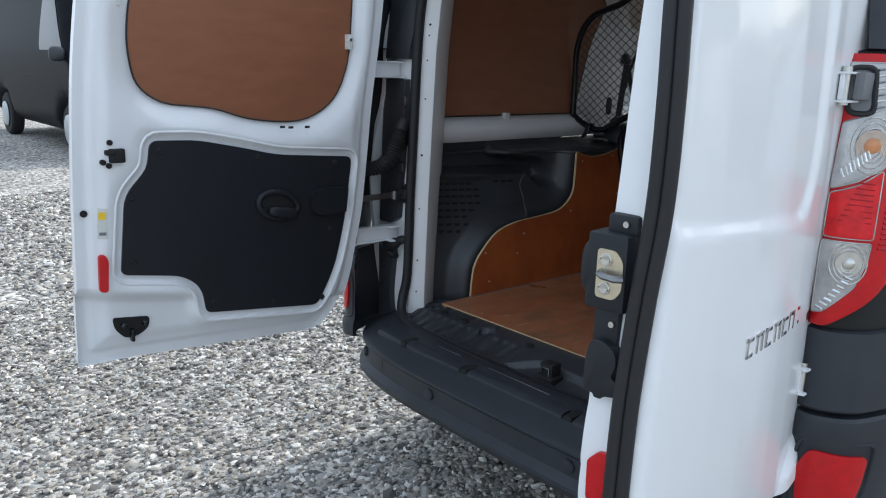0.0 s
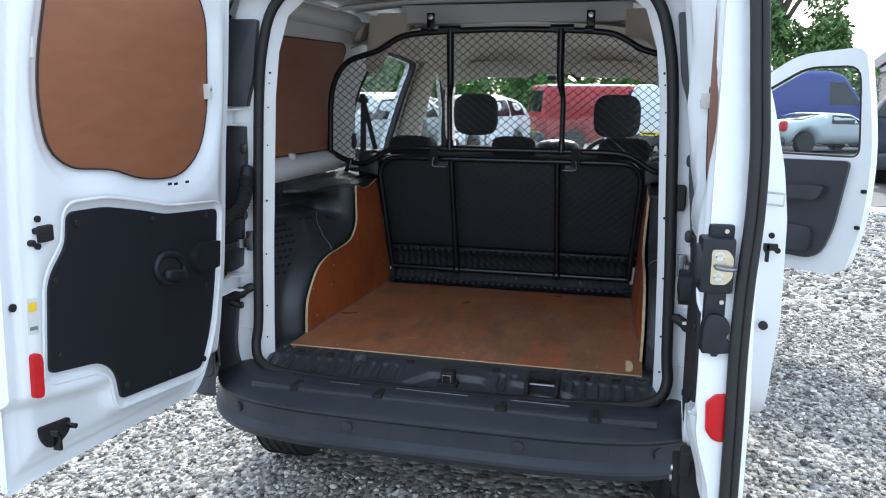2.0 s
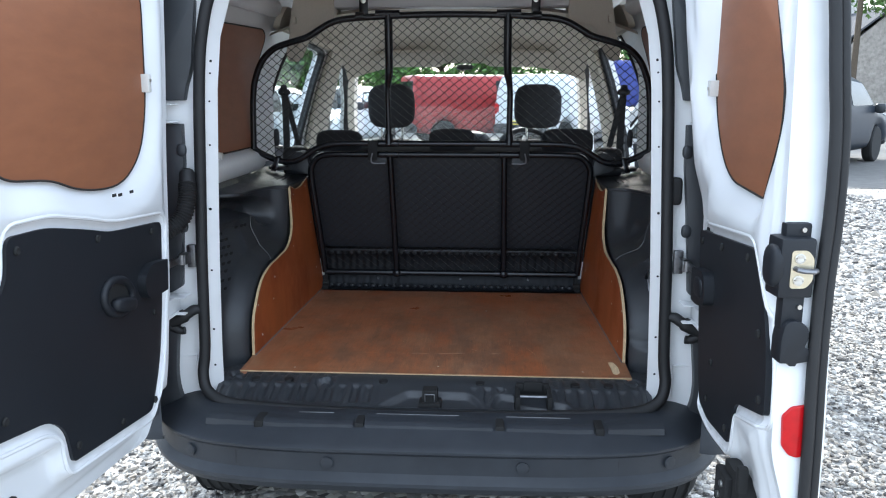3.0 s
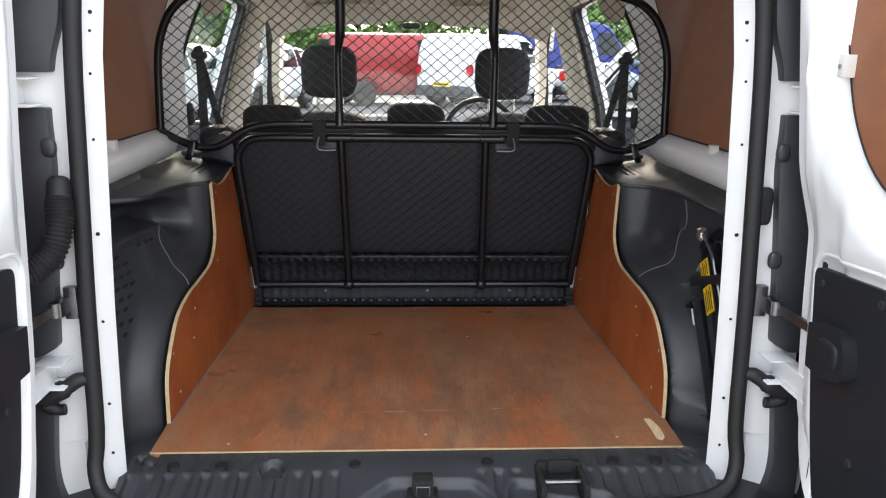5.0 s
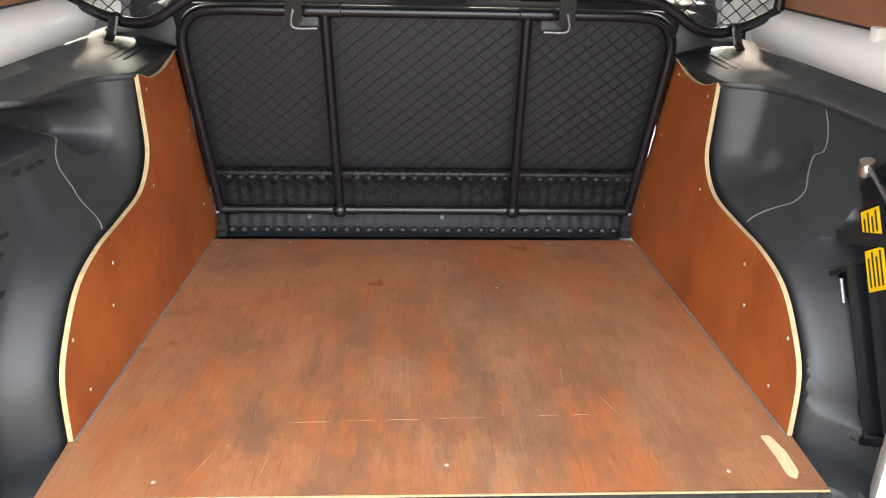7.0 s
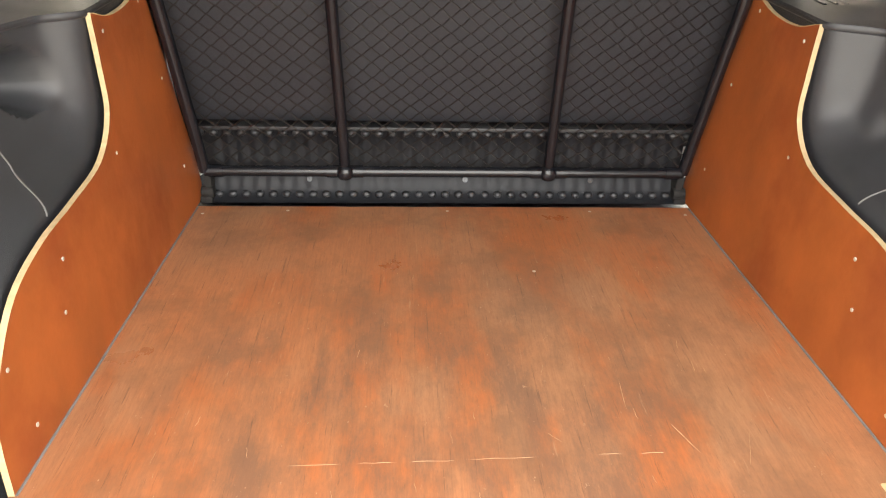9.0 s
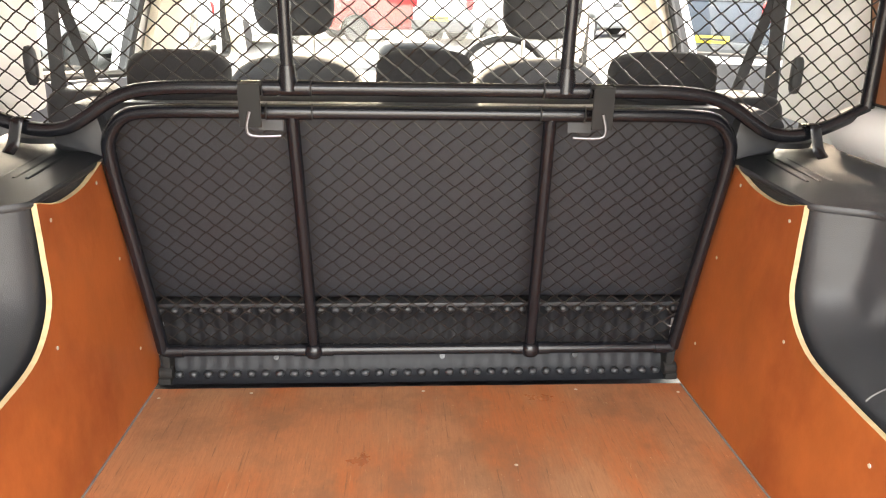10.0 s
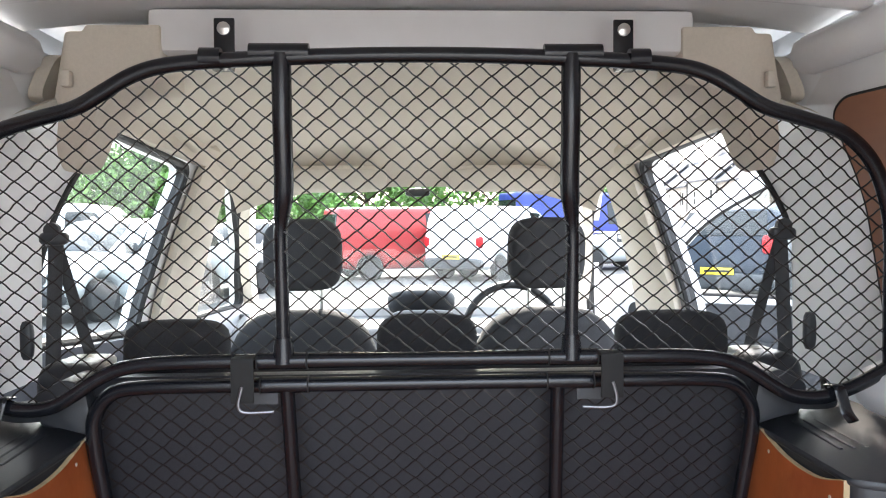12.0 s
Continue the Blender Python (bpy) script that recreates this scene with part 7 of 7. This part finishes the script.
def tree(x, y, h, w, seed, label):
    rg = np.random.default_rng(seed)
    t = thing("tree", label, "tree", "trees behind the yard")
    tr = [(x, y, GROUND), (x + 0.1, y, h * 0.25), (x - 0.1, y + 0.1, h * 0.5), (x + 0.1, y, h * 0.8)]
    limbs = [tube(smooth_path(tr, 4), np.linspace(0.03 * h, 0.008 * h, 13), 8)]
    cen = []
    for k in range(16):
        a, e = rg.uniform(0, 2 * np.pi), rg.uniform(0.3, 1.0)
        tip = np.array((x + math.cos(a) * w * 0.42 * math.sqrt(1 - (e - 0.5) ** 2), y + math.sin(a) * w * 0.42, h * e))
        root = np.array((x, y, h * (0.25 + 0.4 * e * 0.7)))
        limbs.append(tube(smooth_path([root, (root + tip) / 2 + (0, 0, 0.3), tip], 3), np.linspace(0.012 * h, 0.004 * h, 7), 6))
        for _ in range(3):
            c = tip + rg.normal(0, w * 0.09, 3)
            m = 260
            d = rg.normal(size=(m, 3))
            d /= np.linalg.norm(d, axis=1)[:, None]
            cen.append(c + d * (w * 0.15 * rg.uniform(0.3, 1.0, (m, 1)) ** 0.5))
    part("trunk", join(*limbs), BARK, t)
    raw("crown", leaves(np.concatenate(cen), 0.15, seed), LEAF2, t)
    return t


tree(6.2, 33, 10.0, 5.6, 1, "broad green tree behind the hedge")
tree(19.5, 31, 11.0, 7.0, 2, "tall green tree beside the cottages")
tree(-9.0, 31, 4.4, 5.0, 3, "bright green tree behind the parked cars")
tree(-16.0, 34, 5.2, 6.0, 4, "tall green tree behind the parked cars")
tree(-2.0, 34, 6.0, 6.0, 6, "green tree above the hedge")
tree(27.0, 37, 11.0, 7.5, 7, "dense green tree beside the cottages")

STONE = material("grey_rubble_stone", (0.30, 0.275, 0.25), 0.9, spread=0.35, scale=4, bump=0.8, bump_scale=8, stains=0.6, stain_color=(0.18, 0.165, 0.15), stain_scale=0.8)
SLATE = material("grey_slates", (0.085, 0.088, 0.098), 0.9, spec=0.15, spread=0.3, scale=6, bump=0.5, bump_scale=10)
RENDER = material("pale_render", (0.52, 0.51, 0.48), 0.85, spread=0.1, scale=2, stains=0.4, stain_color=(0.40, 0.39, 0.36), stain_scale=1.0)


def cottage(at, turn, w, d, h, wall, label):
    """A terraced cottage: front wall with window and door openings, slate roof, chimney stack and pots."""
    c = thing("cottage", label, "house", "row of cottages")
    ops = [[(w * f - 0.45, z0), (w * f + 0.45, z0), (w * f + 0.45, z0 + 1.2), (w * f - 0.45, z0 + 1.2)] for f in (0.22, 0.78) for z0 in (0.9, 2.9)]
    door_ = [(w * 0.5 - 0.45, 0.02), (w * 0.5 + 0.45, 0.02), (w * 0.5 + 0.45, 2.05), (w * 0.5 - 0.45, 2.05)]
    part("wall", sheet([(0, 0), (w, 0), (w, h), (0, h)], ops + [door_], 1.2, lambda u, v: (u, 0 * u, v), lambda u, v: (u, 0.35 + 0 * u, v)), wall, c)
    part("wall", box(0, w, d - 0.3, d, 0, h), wall, c)
    for x in (0.0, w - 0.3):
        part("gable", prism([(0.35, 0), (d - 0.3, 0), (d - 0.3, h), (d / 2, h + d * 0.38), (0.35, h)], lambda u, v: (x + 0 * u, u, v), lambda u, v: (x + 0.3 + 0 * u, u, v)), wall, c)
    for sg in (0, 1):
        a, b = ((-0.25, h - 0.05), (d / 2, h + d * 0.42)) if sg == 0 else ((d + 0.25, h - 0.05), (d / 2, h + d * 0.42))
        part("roof", prism([(a[0], a[1]), (b[0], b[1]), (b[0], b[1] + 0.14), (a[0], a[1] + 0.14)], lambda u, v: (-0.1 + 0 * u, u, v), lambda u, v: (w + 0.1 + 0 * u, u, v)), SLATE, c)
    st = part("chimney", box(w - 0.5, w + 0.5, d / 2 - 0.4, d / 2 + 0.4, h + d * 0.3, h + d * 0.42 + 1.0), wall, c, bevel=0.03)
    for k in (-0.28, 0.0, 0.28):
        part("chimney_pot", lathe([(0.13, 0), (0.11, 0.35), (0.13, 0.4)], (w + k, d / 2, h + d * 0.42 + 1.0), (0, 0, 1), 10), STONE, st)
    for q in ops:
        (x0, z0), (x1, _), (_, z1), _ = q
        wn_ = part("window", join(box(x0, x1, 0.15, 0.20, z0, z0 + 0.06), box(x0, x1, 0.15, 0.20, z1 - 0.06, z1), box(x0, x0 + 0.06, 0.15, 0.20, z0, z1), box(x1 - 0.06, x1, 0.15, 0.20, z0, z1), box(x0, x1, 0.15, 0.20, (z0 + z1) / 2 - 0.03, (z0 + z1) / 2 + 0.03)), NYLON, c)
        part("pane", box(x0, x1, 0.18, 0.19, z0, z1), DARKGLASS, wn_)
        part("sill", box(x0 - 0.1, x1 + 0.1, -0.08, 0.15, z0 - 0.1, z0), RENDER, wn_)
    part("door", box(w * 0.5 - 0.45, w * 0.5 + 0.45, 0.15, 0.20, 0.02, 2.05), BLUEG, c)
    part("downpipe", tube([(0.15, -0.08, 0), (0.15, -0.08, h)], 0.05, 8), INK, c)
    c.matrix_world = Matrix.Translation((*at, GROUND)) @ Matrix.Rotation(radians(turn), 4, "Z")
    return c


LABELS = ("grey rubble stone terraced cottage", "pale rendered terraced cottage with slate roof")
for k in range(6):
    cottage((23.4, 57.3 + 6.3 * k), -90, 6.3, 5.6, 4.5 + 0.3 * (k % 2), (STONE, RENDER)[k % 2], LABELS[k % 2])
pole = thing("telegraph_pole", "tall brown wooden telegraph pole beside the trees", "pole")
part("post", tube([(14.6, 30.0, GROUND - 0.02), (14.6, 30.0, 8.5)], [0.13, 0.09], 10), BARK, pole)
part("cross_arm", box(13.9, 15.3, 29.94, 30.06, 7.9, 8.02), BARK, pole, bevel=0.01)
cottage((-25.0, 9.5), 90, 9.0, 6.0, 4.8, RENDER, "pale rendered cottage behind the parked vehicles")
wall_ = part("yard_wall", box(-60, -18, 26.0, 26.4, GROUND, 2.0), STONE)
tagged(wall_, "low grey stone yard wall", "wall", kind="structure")

TARMAC = material("dusty_tarmac", (0.12, 0.118, 0.112), 0.85, spread=0.25, scale=8, bump=0.5, bump_scale=60, stains=0.5, stain_color=(0.19, 0.185, 0.17), stain_scale=0.6)
road = part("road", grid([[(x, y, GROUND + 0.006) for y in (9.2, 14, 24.5)] for x in (-60, -20, 0, 20, 60)]), TARMAC)
tagged(road, "dusty grey tarmac lane across the yard", "road", kind="structure")

# ---- loose gravel near the van ----
def gravel(x0, x1, y0, y1, pitch, seed):
    rg = np.random.default_rng(seed)
    bm = bmesh.new()
    bmesh.ops.create_icosphere(bm, subdivisions=1, radius=1)
    bv = np.array([tuple(v.co) for v in bm.verts])
    bf = np.array([[v.index for v in f.verts] for f in bm.faces])
    bm.free()
    gx, gy = np.meshgrid(np.arange(x0, x1, pitch), np.arange(y0, y1, pitch), indexing="ij")
    n = gx.size
    c = np.stack([gx.ravel() + rg.uniform(-0.5, 0.5, n) * pitch, gy.ravel() + rg.uniform(-0.5, 0.5, n) * pitch, np.full(n, GROUND) + rg.uniform(-0.011, 0.009, n)], -1)
    c = c[~((np.abs(c[:, 0]) < 0.62) & (c[:, 1] > 0.25) & (c[:, 1] < 3.3))]
    n = len(c)
    r = pitch * rg.lognormal(-0.62, 0.28, (n, 1, 1))
    sh = np.stack([rg.uniform(0.8, 1.35, n), rg.uniform(0.65, 1.0, n), rg.uniform(0.45, 0.75, n)], -1)[:, None, :]
    lump = 1 + 0.27 * rg.normal(size=(n, len(bv), 1)).clip(-1.4, 1.4)
    p = bv[None] * sh * lump * r
    a, b = rg.uniform(0, 2 * np.pi, n), rg.normal(0, 0.45, n)
    ca, sa, cb, sb = np.cos(a), np.sin(a), np.cos(b), np.sin(b)
    y_, z_ = p[..., 1] * cb[:, None] - p[..., 2] * sb[:, None], p[..., 1] * sb[:, None] + p[..., 2] * cb[:, None]
    p = np.stack([p[..., 0] * ca[:, None] - y_ * sa[:, None], p[..., 0] * sa[:, None] + y_ * ca[:, None], z_], -1) + c[:, None, :]
    f = (bf[None] + (np.arange(n) * len(bv))[:, None, None]).reshape(-1, 3)
    me = bpy.data.meshes.new("gravel")
    vv = p.reshape(-1, 3)
    me.vertices.add(len(vv))
    me.vertices.foreach_set("co", vv.ravel())
    me.loops.add(f.size)
    me.loops.foreach_set("vertex_index", f.ravel().astype(np.int32))
    me.polygons.add(len(f))
    me.polygons.foreach_set("loop_start", np.arange(0, f.size, 3, dtype=np.int32))
    me.update(calc_edges=True)
    me.materials.append(STONES)
    me.shade_flat()
    ob = new("gravel", me)
    tagged(ob, "loose pale grey and buff gravel stones", "gravel", kind="stuff")
    return ob


STONES = gravel_material("gravel_stones", True)
gravel(-3.2, 0.4, -1.4, 1.9, 0.0150, 1)
gravel(0.4, 2.6, -1.2, 3.0, 0.0175, 2)
gravel(-6.8, -3.2, -0.6, 3.4, 0.028, 3)
gravel(1.2, 5.2, 3.0, 8.5, 0.042, 4)
gravel(2.6, 4.2, 0.0, 3.0, 0.032, 5)
